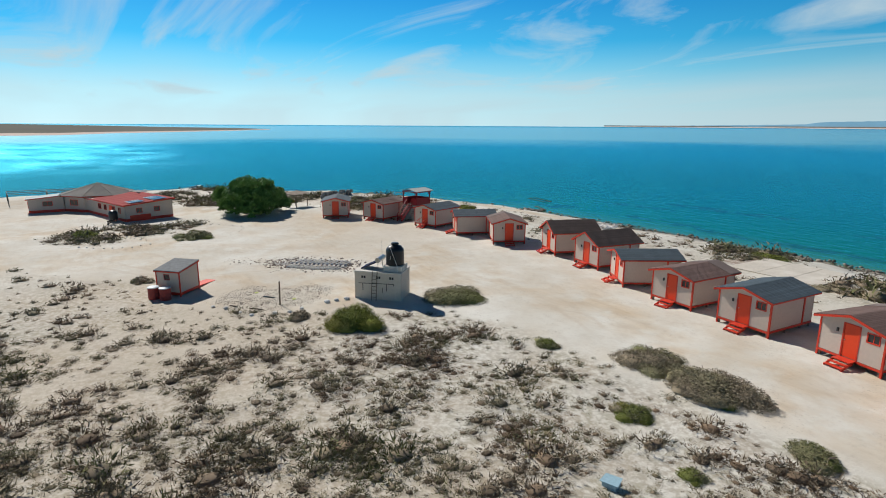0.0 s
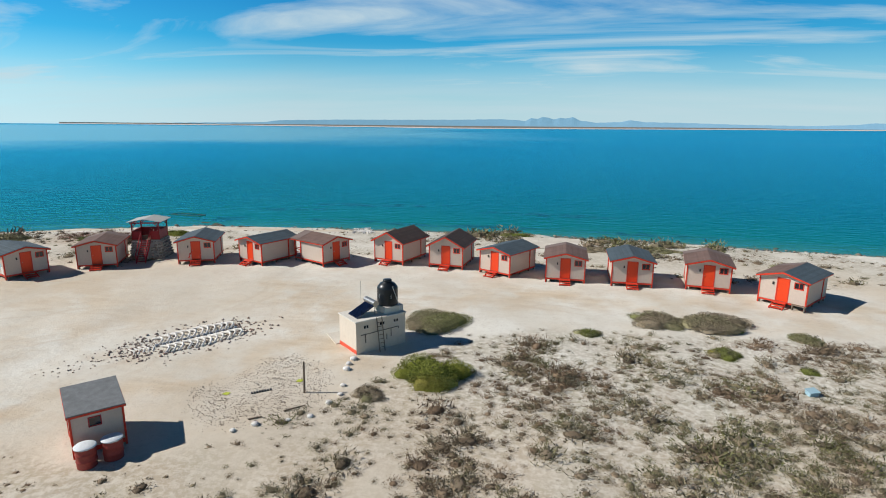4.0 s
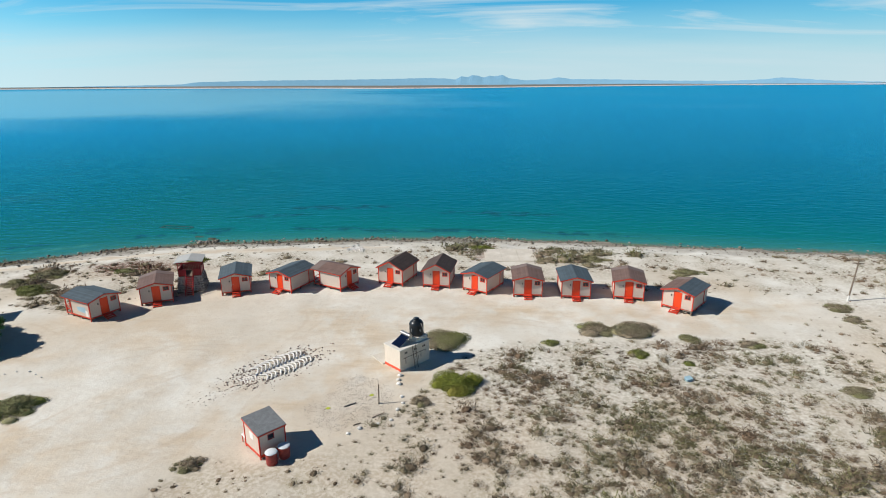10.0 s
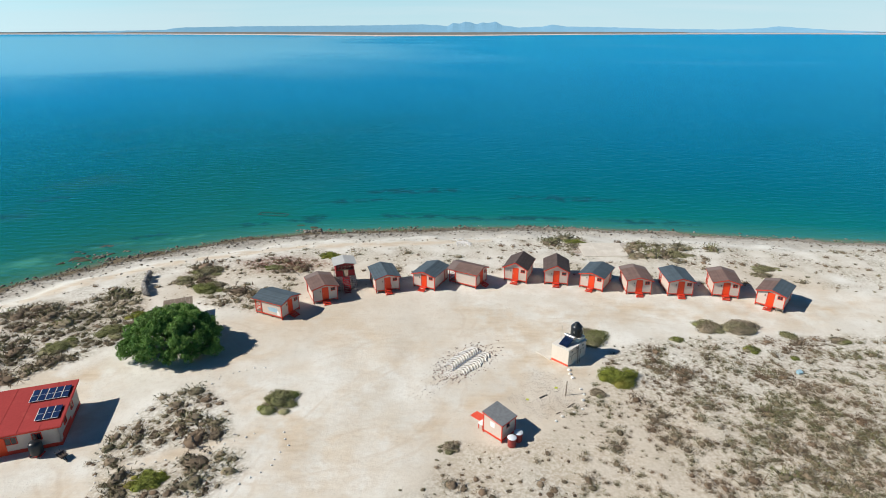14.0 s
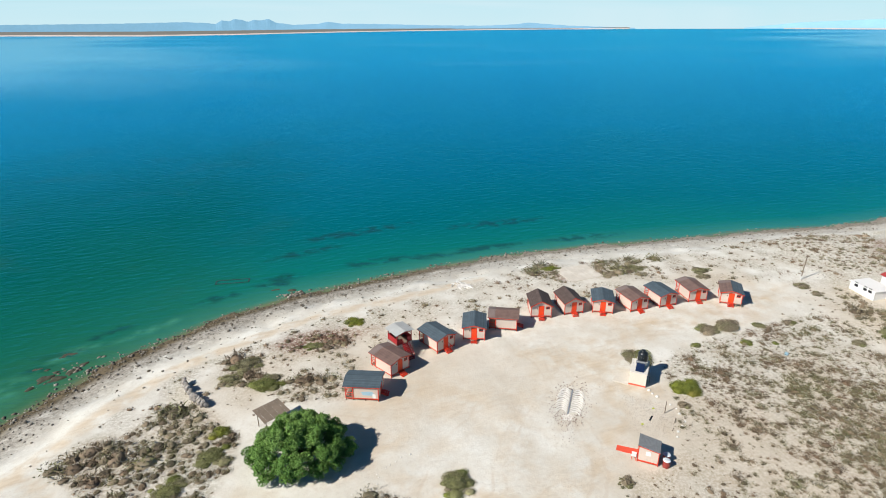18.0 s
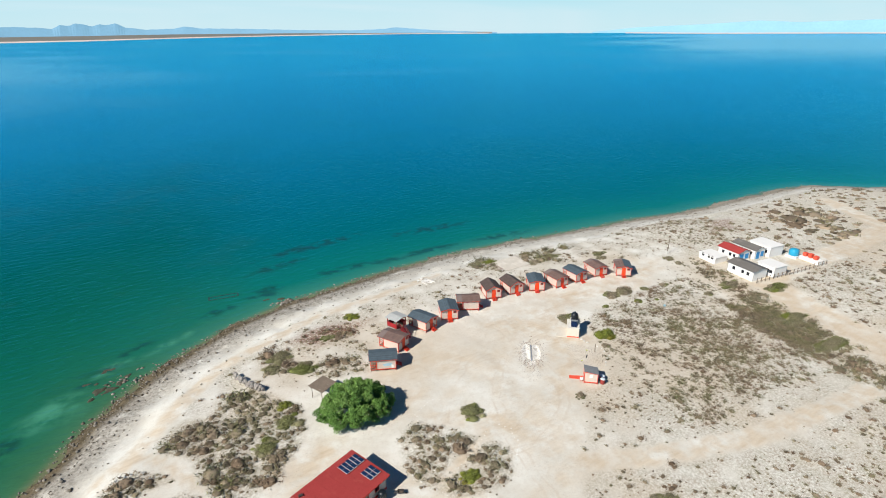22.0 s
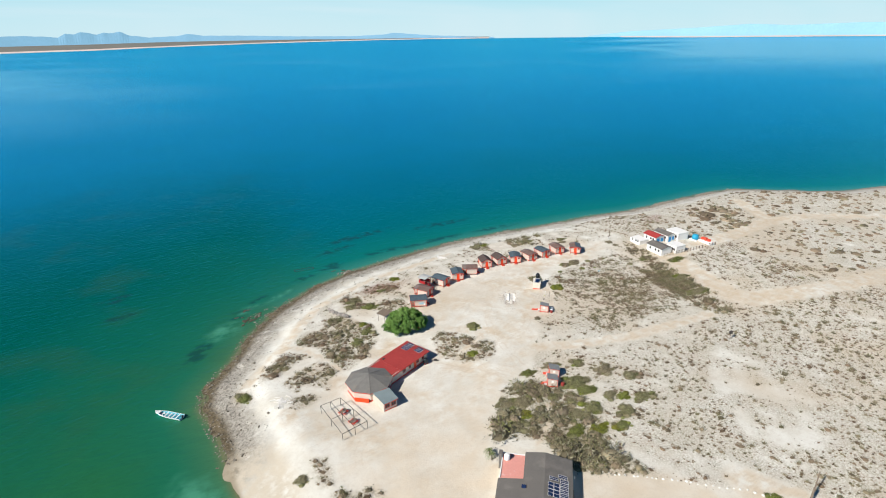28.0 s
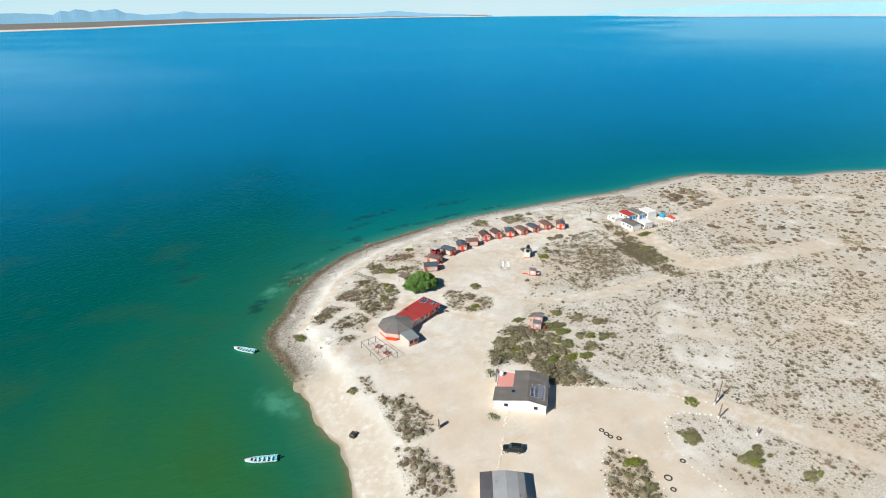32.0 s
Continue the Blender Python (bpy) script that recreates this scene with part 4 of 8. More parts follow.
    # steps
    for i in range(3):
        bm = BM()
        z = f - 0.03 - i * 0.14
        box(bm, dx0 - 0.04, dx1 + 0.04, (-0.62, -0.90, -1.18)[i], (-0.03, -0.64, -0.92)[i], z - 0.045, z)
        part("step", bm, M["red"], c)
    for sx in (dx0 - 0.03, dx1 + 0.03):
        bm = BM()
        beam(bm, (sx, -0.30, f - 0.10), (sx, -1.16, 0.02), 0.045, 0.16)
        part("stringer", bm, M["red"], c)
        if rail:
            bm = BM()
            box(bm, sx - 0.03, sx + 0.03, -0.66, -0.60, 0.0, f + 0.85)
            part("rail_post", bm, M["red"], c)
            bm = BM()
            beam(bm, (sx, -0.04, f + 0.82), (sx, -1.15, f + 0.45), 0.05, 0.07)
            part("hand_rail", bm, M["red"], c)
    # back porch
    for sx in (-1, 1):
        bm = BM()
        box(bm, sx * (w - 0.05) - 0.05, sx * (w - 0.05) + 0.05, d1 - 0.10, d1, f, e)
        part("porch_post", bm, M["red"], c)
    bm = BM()
    box(bm, -w + 0.02, w, d1 - 0.08, d1 - 0.02, f + 0.85, f + 0.92)
    box(bm, -w + 0.02, w, d1 - 0.08, d1 - 0.02, f + 0.42, f + 0.48)
    part("porch_rail", bm, M["red"], c)
    bm = BM()
    box(bm, -w, -w + 0.05, d0, d1 - 0.1, f + 0.85, f + 0.92)
    box(bm, -w, -w + 0.05, d0, d1 - 0.1, f + 0.42, f + 0.48)
    part("porch_rail", bm, M["red"], c)
    bm = BM()
    box(bm, -0.49, 0.49, d0 - 0.06, d0 - 0.02, f, f + 2.0)
    part("back_door", bm, M["door_red"], c)
    return c


M["felt"] = mat("brown_roofing_felt", (0.185, 0.14, 0.125), 0.9, vary=0.2, scale=3)
M["pale_blue"] = mat("faded_blue_paint", (0.33, 0.50, 0.58), 0.8, vary=0.15, scale=2)
# front middle, turn, roof and pitch of each cabin, from the open end of the row inwards
CABINS = [
    (32.1, 16.15, -40, "brown_shingle", "slate_shingle", 0.50, "beige cabin with red trim, half brown half slate roof"),
    (27.07, 19.3, -10.8, "brown_shingle", "brown_shingle", 0.50, "beige cabin with red door and weathered brown shingle roof"),
    (20.44, 19.72, -1.4, "slate_shingle", "slate_shingle", 0.50, "beige cabin with red door and blue-grey shingle roof"),
    (14.3, 20.3, -1.7, "brown_shingle", "brown_shingle", 0.48, "beige cabin with red steps and faded brown roof"),
    (7.3, 21.9, -30.4, "slate_shingle", "slate_shingle", 0.48, "beige cabin turned aside, blue-grey shingle roof, red trim"),
    (2.0, 23.35, -7.5, "dark_shingle", "dark_shingle", 0.95, "beige cabin with red door and steep dark brown roof"),
    (-4.47, 24.1, -19.2, "dark_shingle", "dark_shingle", 0.95, "beige cabin, steep dark brown roof, red corner boards"),
    (-10.0, 22.9, 61.8, "brown_shingle", "brown_shingle", 0.55, "beige cabin turned sideways with brown roof and open porch"),
    (-19.1, 21.05, -23.5, "slate_shingle", "slate_shingle", 0.50, "beige cabin with slate roof, red door towards the yard"),
    (-24.7, 19.75, 20.3, "slate_shingle", "slate_shingle", 0.52, "beige cabin with slate roof and red rails on its steps"),
    (-33.6, 16.0, 26.6, "brown_shingle", "brown_shingle", 0.48, "beige cabin with faded brown roof beside the lookout"),
    (-37.7, 11.75, 65.9, "slate_shingle", "slate_shingle", 0.48, "beige cabin at the row's end, slate roof, painted side wall"),
]
made = {}
for x, y, turn, ls, rs, rise, label in CABINS:
    key = (ls, rs, rise, "rails" in label)
    z = ground_z(x, y)
    if key not in made:
        made[key] = cabin(*key)
        made[key].matrix_basis = pose(x, y, z, 0, 0, turn)
        made[key]["label"] = label
    else:
        copy_thing(made[key], pose(x, y, z, 0, 0, turn))["label"] = label

# painted patch on the side wall of the last cabin
for ob in list(scene.objects):
    if ob.get("label", "").endswith("painted side wall"):
        bm = BM()
        w = CABIN_W / 2
        poly(bm, [(-w - 0.004, 0.5, 0.9), (-w - 0.004, 2.3, 0.95), (-w - 0.004, 2.6, 1.5), (-w - 0.004, 0.9, 1.65)], (-0.003, 0, 0))
        part("painted_patch", bm, M["pale_blue"], ob, "faded pale blue paint")
        bm = BM()
        poly(bm, [(-w - 0.008, 0.4, 0.5), (-w - 0.008, 0.9, 0.5), (-w - 0.008, 0.9, 1.25), (-w - 0.008, 0.45, 1.2)], (-0.003, 0, 0))
        part("painted_patch", bm, M["white"], ob, "white paint")


# ---- plants ----
def plant_mat(name, ramp_cols, rough=0.85, spread=(0.72, 1.3)):
    """Leaves and twigs whose colour follows the plant's own tone and varies leaf by leaf."""
    m = bpy.data.materials.new(name)
    m.use_nodes = True
    n, l = m.node_tree.nodes, m.node_tree.links
    b = n["Principled BSDF"]
    b.inputs["Roughness"].default_value, b.inputs["Specular IOR Level"].default_value = rough, 0.2
    at = n.new("ShaderNodeAttribute")
    at.attribute_name = "tone"
    rp = n.new("ShaderNodeValToRGB")
    while len(rp.color_ramp.elements) < len(ramp_cols):
        rp.color_ramp.elements.new(0.5)
    for i, (e, c) in enumerate(zip(rp.color_ramp.elements, ramp_cols)):
        e.position, e.color = i / (len(ramp_cols) - 1), (*c, 1)
    l.new(at.outputs["Fac"], rp.inputs[0])
    ge = n.new("ShaderNodeNewGeometry")
    mr = n.new("ShaderNodeMapRange")
    mr.inputs["To Min"].default_value, mr.inputs["To Max"].default_value = spread
    l.new(ge.outputs["Random Per Island"], mr.inputs[0])
    sc = n.new("ShaderNodeVectorMath")
    sc.operation = "SCALE"
    l.new(rp.outputs[0], sc.inputs[0])
    l.new(mr.outputs[0], sc.inputs["Scale"])
    l.new(sc.outputs[0], b.inputs["Base Color"])
    return m


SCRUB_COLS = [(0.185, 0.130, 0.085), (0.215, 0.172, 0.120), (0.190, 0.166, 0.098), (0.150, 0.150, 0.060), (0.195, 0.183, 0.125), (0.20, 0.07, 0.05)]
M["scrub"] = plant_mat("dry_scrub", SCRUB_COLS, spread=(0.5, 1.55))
M["bush"] = plant_mat("bush_leaves", [(0.275, 0.225, 0.155), (0.245, 0.222, 0.130), (0.205, 0.205, 0.092), (0.165, 0.185, 0.052), (0.180, 0.205, 0.030), (0.215, 0.195, 0.045)], 0.85, (0.45, 1.5))
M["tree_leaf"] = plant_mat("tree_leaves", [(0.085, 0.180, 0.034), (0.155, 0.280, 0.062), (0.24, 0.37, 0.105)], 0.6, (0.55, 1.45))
M["bark"] = mat("bark", (0.12, 0.09, 0.07), 0.95, vary=0.3, scale=4, bump=0.6)


def blades(rng, count, length, width, flat=0.55, lumps=5, inner=0.72, loose=0.35):
    """Vertices and triangles of one plant of unit radius: an uneven mound of twigs and leaves."""
    c = rng.normal(size=(lumps, 3))
    c[:, 2] = abs(c[:, 2])
    c /= np.linalg.norm(c, axis=1)[:, None]
    d = rng.normal(size=(count, 3))
    d[:, 2] = abs(d[:, 2]) * 0.9 + 0.02
    d /= np.linalg.norm(d, axis=1)[:, None]
    r = 0.50 + 0.50 * np.clip((d @ c.T).max(1), 0, 1) ** 3
    p = d * (r * rng.uniform(inner, 1.0, count))[:, None]
    p[:, 2] *= flat
    grow = (0.3 + 0.5 * loose) * d + rng.normal(scale=0.6, size=(count, 3))
    grow[:, 2] += 0.2
    grow /= np.linalg.norm(grow, axis=1)[:, None]
    side = np.cross(grow, d + rng.normal(scale=loose, size=(count, 3)))
    side /= np.linalg.norm(side, axis=1)[:, None]
    ln = length * rng.uniform(0.6, 1.4, count)[:, None]
    wd = width * rng.uniform(0.6, 1.4, count)[:, None]
    v = np.stack([p - side * wd - grow * ln * 0.5, p + side * wd - grow * ln * 0.3, p + grow * ln], 1).reshape(-1, 3)
    v[:, 2] = np.maximum(v[:, 2], 0.0)
    f = np.arange(3 * count).reshape(-1, 3)
    return v, f


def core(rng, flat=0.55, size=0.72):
    """The heart of a plant, an uneven dome that scatter() tones as inner shade."""
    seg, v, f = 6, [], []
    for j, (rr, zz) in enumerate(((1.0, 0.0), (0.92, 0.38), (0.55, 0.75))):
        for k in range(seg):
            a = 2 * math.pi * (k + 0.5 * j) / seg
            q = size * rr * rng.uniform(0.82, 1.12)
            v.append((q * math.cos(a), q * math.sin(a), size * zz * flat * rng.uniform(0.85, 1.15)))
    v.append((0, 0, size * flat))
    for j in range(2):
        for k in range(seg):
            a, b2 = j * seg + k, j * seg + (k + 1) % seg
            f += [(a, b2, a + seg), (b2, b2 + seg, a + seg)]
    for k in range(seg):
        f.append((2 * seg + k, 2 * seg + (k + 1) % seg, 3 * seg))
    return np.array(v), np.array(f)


def tri_mesh(name, v, f, tone, material):
    me = bpy.data.meshes.new(name)
    me.vertices.add(len(v))
    me.vertices.foreach_set("co", v.astype(np.float32).ravel())
    me.loops.add(3 * len(f))
    me.loops.foreach_set("vertex_index", f.astype(np.int32).ravel())
    me.polygons.add(len(f))
    me.polygons.foreach_set("loop_start", np.arange(0, 3 * len(f), 3, dtype=np.int32))
    me.polygons.foreach_set("loop_total", np.full(len(f), 3, dtype=np.int32))
    at = me.attributes.new("tone", "FLOAT", "POINT")
    at.data.foreach_set("value", np.asarray(tone, np.float32))
    me.materials.append(material)
    me.update(calc_edges=True)
    return me


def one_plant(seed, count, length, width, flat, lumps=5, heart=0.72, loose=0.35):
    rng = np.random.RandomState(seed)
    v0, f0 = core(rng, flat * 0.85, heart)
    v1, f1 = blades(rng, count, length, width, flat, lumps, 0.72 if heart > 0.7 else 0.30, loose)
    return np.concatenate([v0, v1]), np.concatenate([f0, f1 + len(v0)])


def scatter():
    rng = np.random.RandomState(7)
    near = [one_plant(100 + i, 150, 0.14, 0.022, 0.50, 12, 0.34, 0.75) for i in range(10)]
    mid = [one_plant(200 + i, 30, 0.21, 0.060, 0.48, 9, 0.44, 0.6) for i in range(10)]
    big = [one_plant(400 + i, 84, 0.16, 0.036, 0.50, 12, 0.45, 0.8) for i in range(8)]
    far = [one_plant(300 + i, 14, 0.30, 0.13, 0.45, 5, 0.70) for i in range(6)]
    V, F, T = [], [], []
    base = 0
    # candidates on jittered cells: fine near the yard, wider further off
    for x0, x1, y0, y1, cell, kind in ((-2, 47, -32, 8, 0.51, "near"), (-115, 130, -130, 58, 0.9, "mid"), (-60, 300, -270, 60, 2.7, "far")):
        gx, gy = np.meshgrid(np.arange(x0, x1, cell), np.arange(y0, y1, cell))
        x = (gx + rng.uniform(-0.6, 0.6, gx.shape) * cell).ravel()
        y = (gy + rng.uniform(-0.6, 0.6, gx.shape) * cell).ravel()
        if kind == "mid":
            k = ~((x > -2) & (x < 47) & (y > -32) & (y < 8)) & (x < 90)
            x, y = x[k], y[k]
        if kind == "far":
            k = ((x > 90) | (y < -130)) & (inland(x, y) > 15)
            x, y = x[k], y[k]
        d = scrub(x, y)
        for bx, by, rx, ry, *_ in BUSHES:
            d = d * (np.hypot((x - bx) / rx, (y - by) / ry) > 1.0)
        for bx, by, r in KEEP_CLEAR:
            d = d * (np.hypot(x - bx, y - by) > r)
        keep = rng.uniform(size=len(x)) < d * (0.80 + 0.2 * (d > 0.75))
        x, y, d = x[keep], y[keep], d[keep]
        z = height(x, y)
        red = inside(x, y, RED_PATCH, 1.0)
        hue = np.clip(0.34 + 0.26 * waves(x, y, 31, 17) + rng.normal(scale=0.22, size=len(x)), 0, 0.79)
        hue = np.where(red > 0.5, rng.uniform(0.88, 1.0, len(x)), hue)
        size = rng.lognormal(-1.24, 0.58, len(x)).clip(0.09, 1.1) * (0.75 + 0.55 * d) * {"near": 1.12, "mid": 1.08, "far": 2.1}[kind]
        thick = 0 * x
        for zone in SCRUB_WEST + THICKET:
            thick = np.maximum(thick, inside(x, y, zone, 0.5))
        size = size * (1 + 0.95 * thick) * (1 + 0.15 * inside(x, y, DENSE, 3.0))
        for zone in THICKET:
            size = size * (1 + 0.45 * inside(x, y, zone, 0.5))
        hue = np.where((thick > 0.5) & (red < 0.5), np.clip(hue + 0.08, 0, 0.79), hue)
        for zone in THICKET:
            hue = np.where(inside(x, y, zone, 0.5) > 0.5, np.clip(hue + 0.22, 0, 0.79), hue)
        tmpl = {"near": near, "mid": mid, "far": far}[kind]
        for i in range(len(x)):
            v, f = (big if kind == "mid" and size[i] > 0.55 else tmpl)[rng.randint(6)]
            a, s = rng.uniform(0, 6.283), size[i]
            ca, sa = math.cos(a) * s, math.sin(a) * s
            st = rng.uniform(0.8, 1.25)
            w = np.empty_like(v)
            w[:, 0] = (v[:, 0] * ca - v[:, 1] * sa) * st + x[i]
            w[:, 1] = (v[:, 0] * sa + v[:, 1] * ca) / st + y[i]
            w[:, 2] = v[:, 2] * s * rng.uniform(0.75, 1.25) + z[i] - 0.02
            V.append(w)
            F.append(f + base)
            # woody brown hearts; the browner tone stands in for shade inside the plant
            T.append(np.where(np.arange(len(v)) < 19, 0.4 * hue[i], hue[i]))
            base += len(v)
    return np.concatenate(V), np.concatenate(F), np.concatenate(T)


# larger bushes: place, half widths, height, tone, words
BUSHES = [
    (21.0, 10.3, 2.5, 2.0, 1.25, 0.25, "olive-brown", "broad dense olive-brown saltbush mound in pale sand"),
    (25.0, 9.8, 3.0, 2.2, 1.5, 0.2, "grey-olive", "large dense grey-olive saltbush mound beside the track"),
    (31.0, 8.4, 1.6, 1.2, 0.8, 0.35, "olive", "low olive bush at the edge of the sandy track"),
    (37.2, 7.6, 1.8, 1.2, 0.55, 0.15, "grey-olive", "low flat grey-olive bush in open sand"),
    (15.6, 6.9, 1.15, 0.9, 0.65, 0.55, "green", "small round green bush in pale sand"),
    (5.4, -2.2, 2.55, 2.3, 1.85, 0.72, "bright green", "bright green feathery bush beside the pump house"),
    (4.1, 7.2, 2.8, 3.0, 1.2, 0.1, "grey", "wide dry grey bush behind the pump house"),
    (2.6, -5.3, 1.15, 1.0, 0.8, 0.05, "brown", "dry brown bush by the post and rope"),
    (-33.2, -8.2, 2.6, 2.2, 1.3, 0.42, "green-grey", "rounded grey-green bush alone in the yard"),
    (-42.0, -20.0, 2.1, 1.8, 1.35, 0.8, "yellow-green", "bright yellow-green bush in the stone-edged bed"),
    (-37.3, 34.5, 2.1, 1.7, 1.0, 0.9, "yellow", "yellowish round bush on the bluff by the lookout"),
    (-55.8, 26.6, 3.2, 2.2, 1.5, 0.3, "grey-green", "grey-green dune bush near the beach track"),
]
BUSHES += [
    (-53.4, 20.0, 2.9, 2.5, 1.5, 0.45, "green-grey", "spreading green-grey dune bush above the beach"),
    (-58.5, 23.5, 2.2, 1.8, 1.2, 0.35, "grey-green", "low grey-green dune bush on pale sand"),
    (-60.0, 11.0, 1.7, 1.5, 1.0, 0.6, "green", "green dune bush on the path to the beach"),
    (39.0, 31.0, 2.6, 1.8, 0.7, 0.2, "grey", "low spreading grey bush on the bluff"),
    (37.0, 28.2, 2.2, 1.2, 0.55, 0.15, "grey", "flat grey bush behind the row of cabins"),
    (52.3, 17.6, 2.3, 1.5, 0.7, 0.2, "grey-olive", "grey-olive bush below the leaning utility pole"),
    (51.8, 13.8, 1.8, 1.4, 0.7, 0.2, "grey-olive", "grey-olive bush on the open sandy flat"),
    (-14.2, -14.8, 1.25, 1.0, 0.75, 0.2, "grey-olive", "grey-olive bush beside the small shed"),
    (29.0, 3.1, 0.9, 0.8, 0.6, 0.62, "green", "small green bush among dry scrub"),
    (24.4, 4.8, 1.25, 1.1, 0.8, 0.5, "olive", "olive bush with brown dead twigs in the scrub"),
    (-35.6, -35.9, 2.8, 1.9, 1.0, 0.3, "grey-green", "grey-green bush by the toilet huts"),
    (-21.5, -39.0, 2.4, 2.2, 1.4, 0.3, "grey-green", "tall grey-green bush in the open scrub"),
]
BUSHES += [
    (-28.8, -36.3, 3.0, 2.2, 1.0, 0.15, "brown-olive", "brown-olive bush behind the toilet huts"),
    (-18.7, -45.2, 3.3, 2.6, 1.3, 0.2, "grey", "wide grey-green bush in the open scrub"),
    (-14.6, -50.6, 2.8, 2.2, 1.1, 0.2, "grey", "grey-olive bush in the open scrub"),
    (-29.0, -45.0, 4.4, 3.2, 1.6, 0.35, "grey-green", "thick grey-green thicket behind the toilet huts"),
    (-28.6, -49.0, 3.0, 2.4, 1.4, 0.55, "green", "green thicket behind the toilet huts"),
    (-37.0, -46.9, 2.4, 2.0, 1.2, 0.2, "grey", "grey thicket beside the footpath"),
    (-35.2, -50.3, 2.2, 1.8, 1.1, 0.02, "brown", "reddish-brown dry shrub in the thicket"),
    (-32.6, -54.7, 3.4, 3.0, 1.5, 0.4, "grey-green", "grey-green thicket of mixed shrubs"),
    (-37.0, -54.5, 3.0, 2.6, 1.4, 0.45, "olive", "olive thicket behind the white house"),
    (-41.5, -58.5, 3.0, 1.9, 1.4, 0.55, "green", "green thicket against the white house"),
    (-36.0, -60.5, 2.8, 1.8, 1.2, 0.85, "yellow-green", "yellow-green bushes along the stone row"),
    (-31.5, -63.0, 2.6, 2.0, 1.2, 0.5, "olive", "olive bushes along the stone row"),
    (-44.0, -44.3, 3.5, 3.0, 1.4, 0.42, "grey-green", "wide grey-green thicket beside the yard"),
    (-48.0, -42.8, 3.0, 2.4, 1.2, 0.35, "olive", "olive thicket at the edge of the yard"),
    (-46.8, -48.0, 1.9, 1.6, 1.2, 0.8, "bright green", "bright green shrub among grey thicket"),
    (-51.0, -50.5, 3.2, 2.4, 1.2, 0.3, "grey", "grey-green shrubs in the bed by the white house"),
    (-22.8, -55.3, 1.9, 1.7, 1.1, 0.75, "green", "bright green bush between grey shrubs"),
    (-25.3, -53.6, 2.4, 2.0, 1.1, 0.2, "grey", "grey shrub in the open scrub"),
    (-18.9, -58.4, 3.4, 2.0, 1.1, 0.3, "grey", "long grey-green shrub in the open scrub"),
    (-27.2, -59.8, 3.2, 2.4, 1.1, 0.15, "grey-brown", "grey-brown shrub near the stone row"),
    (-36.0, -100.5, 3.6, 3.2, 1.2, 0.2, "grey", "grey-brown shrub in the stone-edged bed"),
    (-29.5, -112.5, 4.4, 2.6, 1.1, 0.45, "green", "green-grey shrub in the stone-edged bed"),
    (-24.5, -122.5, 3.0, 1.8, 1.0, 0.4, "green", "green-grey shrub at the end of the stone-edged bed"),
    (-54.0, -98.6, 2.8, 1.9, 1.0, 0.35, "olive", "olive shrub in the three-cornered bed"),
    (-56.5, -105.5, 2.6, 1.8, 1.0, 0.2, "grey", "grey shrub in the three-cornered bed"),
    (-98.5, -4.5, 2.6, 3.0, 1.2, 0.3, "grey-green", "grey-green bush on the edge of the beach"),
    (-61.0, 6.5, 2.5, 2.2, 1.0, 0.35, "grey-green", "grey-green shrubs beside the shade tree"),
    (-66.0, 2.5, 2.6, 2.2, 1.0, 0.3, "grey-brown", "dry grey-brown shrubs on the dune"),
    (26.3, 37.0, 2.6, 1.8, 0.7, 0.3, "grey-green", "flat grey-green bushes on the bluff"),
]
BUSHES += [
    (19.0, 36.5, 2.4, 1.8, 0.7, 0.1, "brown", "dry brown bushes on the bluff"),
    (8.5, 43.5, 2.4, 1.6, 0.9, 0.6, "green", "green bush at the top of the beach"),
    (-45.5, 28.5, 1.8, 1.4, 0.8, 0.5, "green", "green bush among reddish succulents"),
    (42.5, -1.5, 2.2, 1.4, 0.6, 0.2, "grey-olive", "low grey-olive bush in the scrub"),
    (59.0, -9.5, 4.5, 2.2, 0.8, 0.28, "green-grey", "green-grey hedge below the white village houses"),
    (52.0, -2.0, 4.0, 1.9, 0.8, 0.22, "grey-green", "grey-green hedge beside the white village houses"),
    (47.0, -20.0, 5.5, 2.4, 1.0, 0.35, "grey-green", "grey-green thicket along the sandy road"),
    (42.0, -30.0, 6.0, 2.2, 1.0, 0.4, "green-grey", "green-grey thicket along the sandy road"),
    (-24.5, -92.5, 2.2, 1.8, 0.9, 0.5, "olive", "olive bush beside the gate posts"),
    (-96.0, -39.0, 2.4, 2.0, 1.0, 0.3, "grey-green", "grey-green dune bush above the beach"),
]
KEEP_CLEAR = [(1, 2, 3.6), (-9, -12.4, 3.0), (-74, -22, 9), (-32.6, -41.5, 4.5), (69, 3, 13), (13, 39.2, 4.6)]


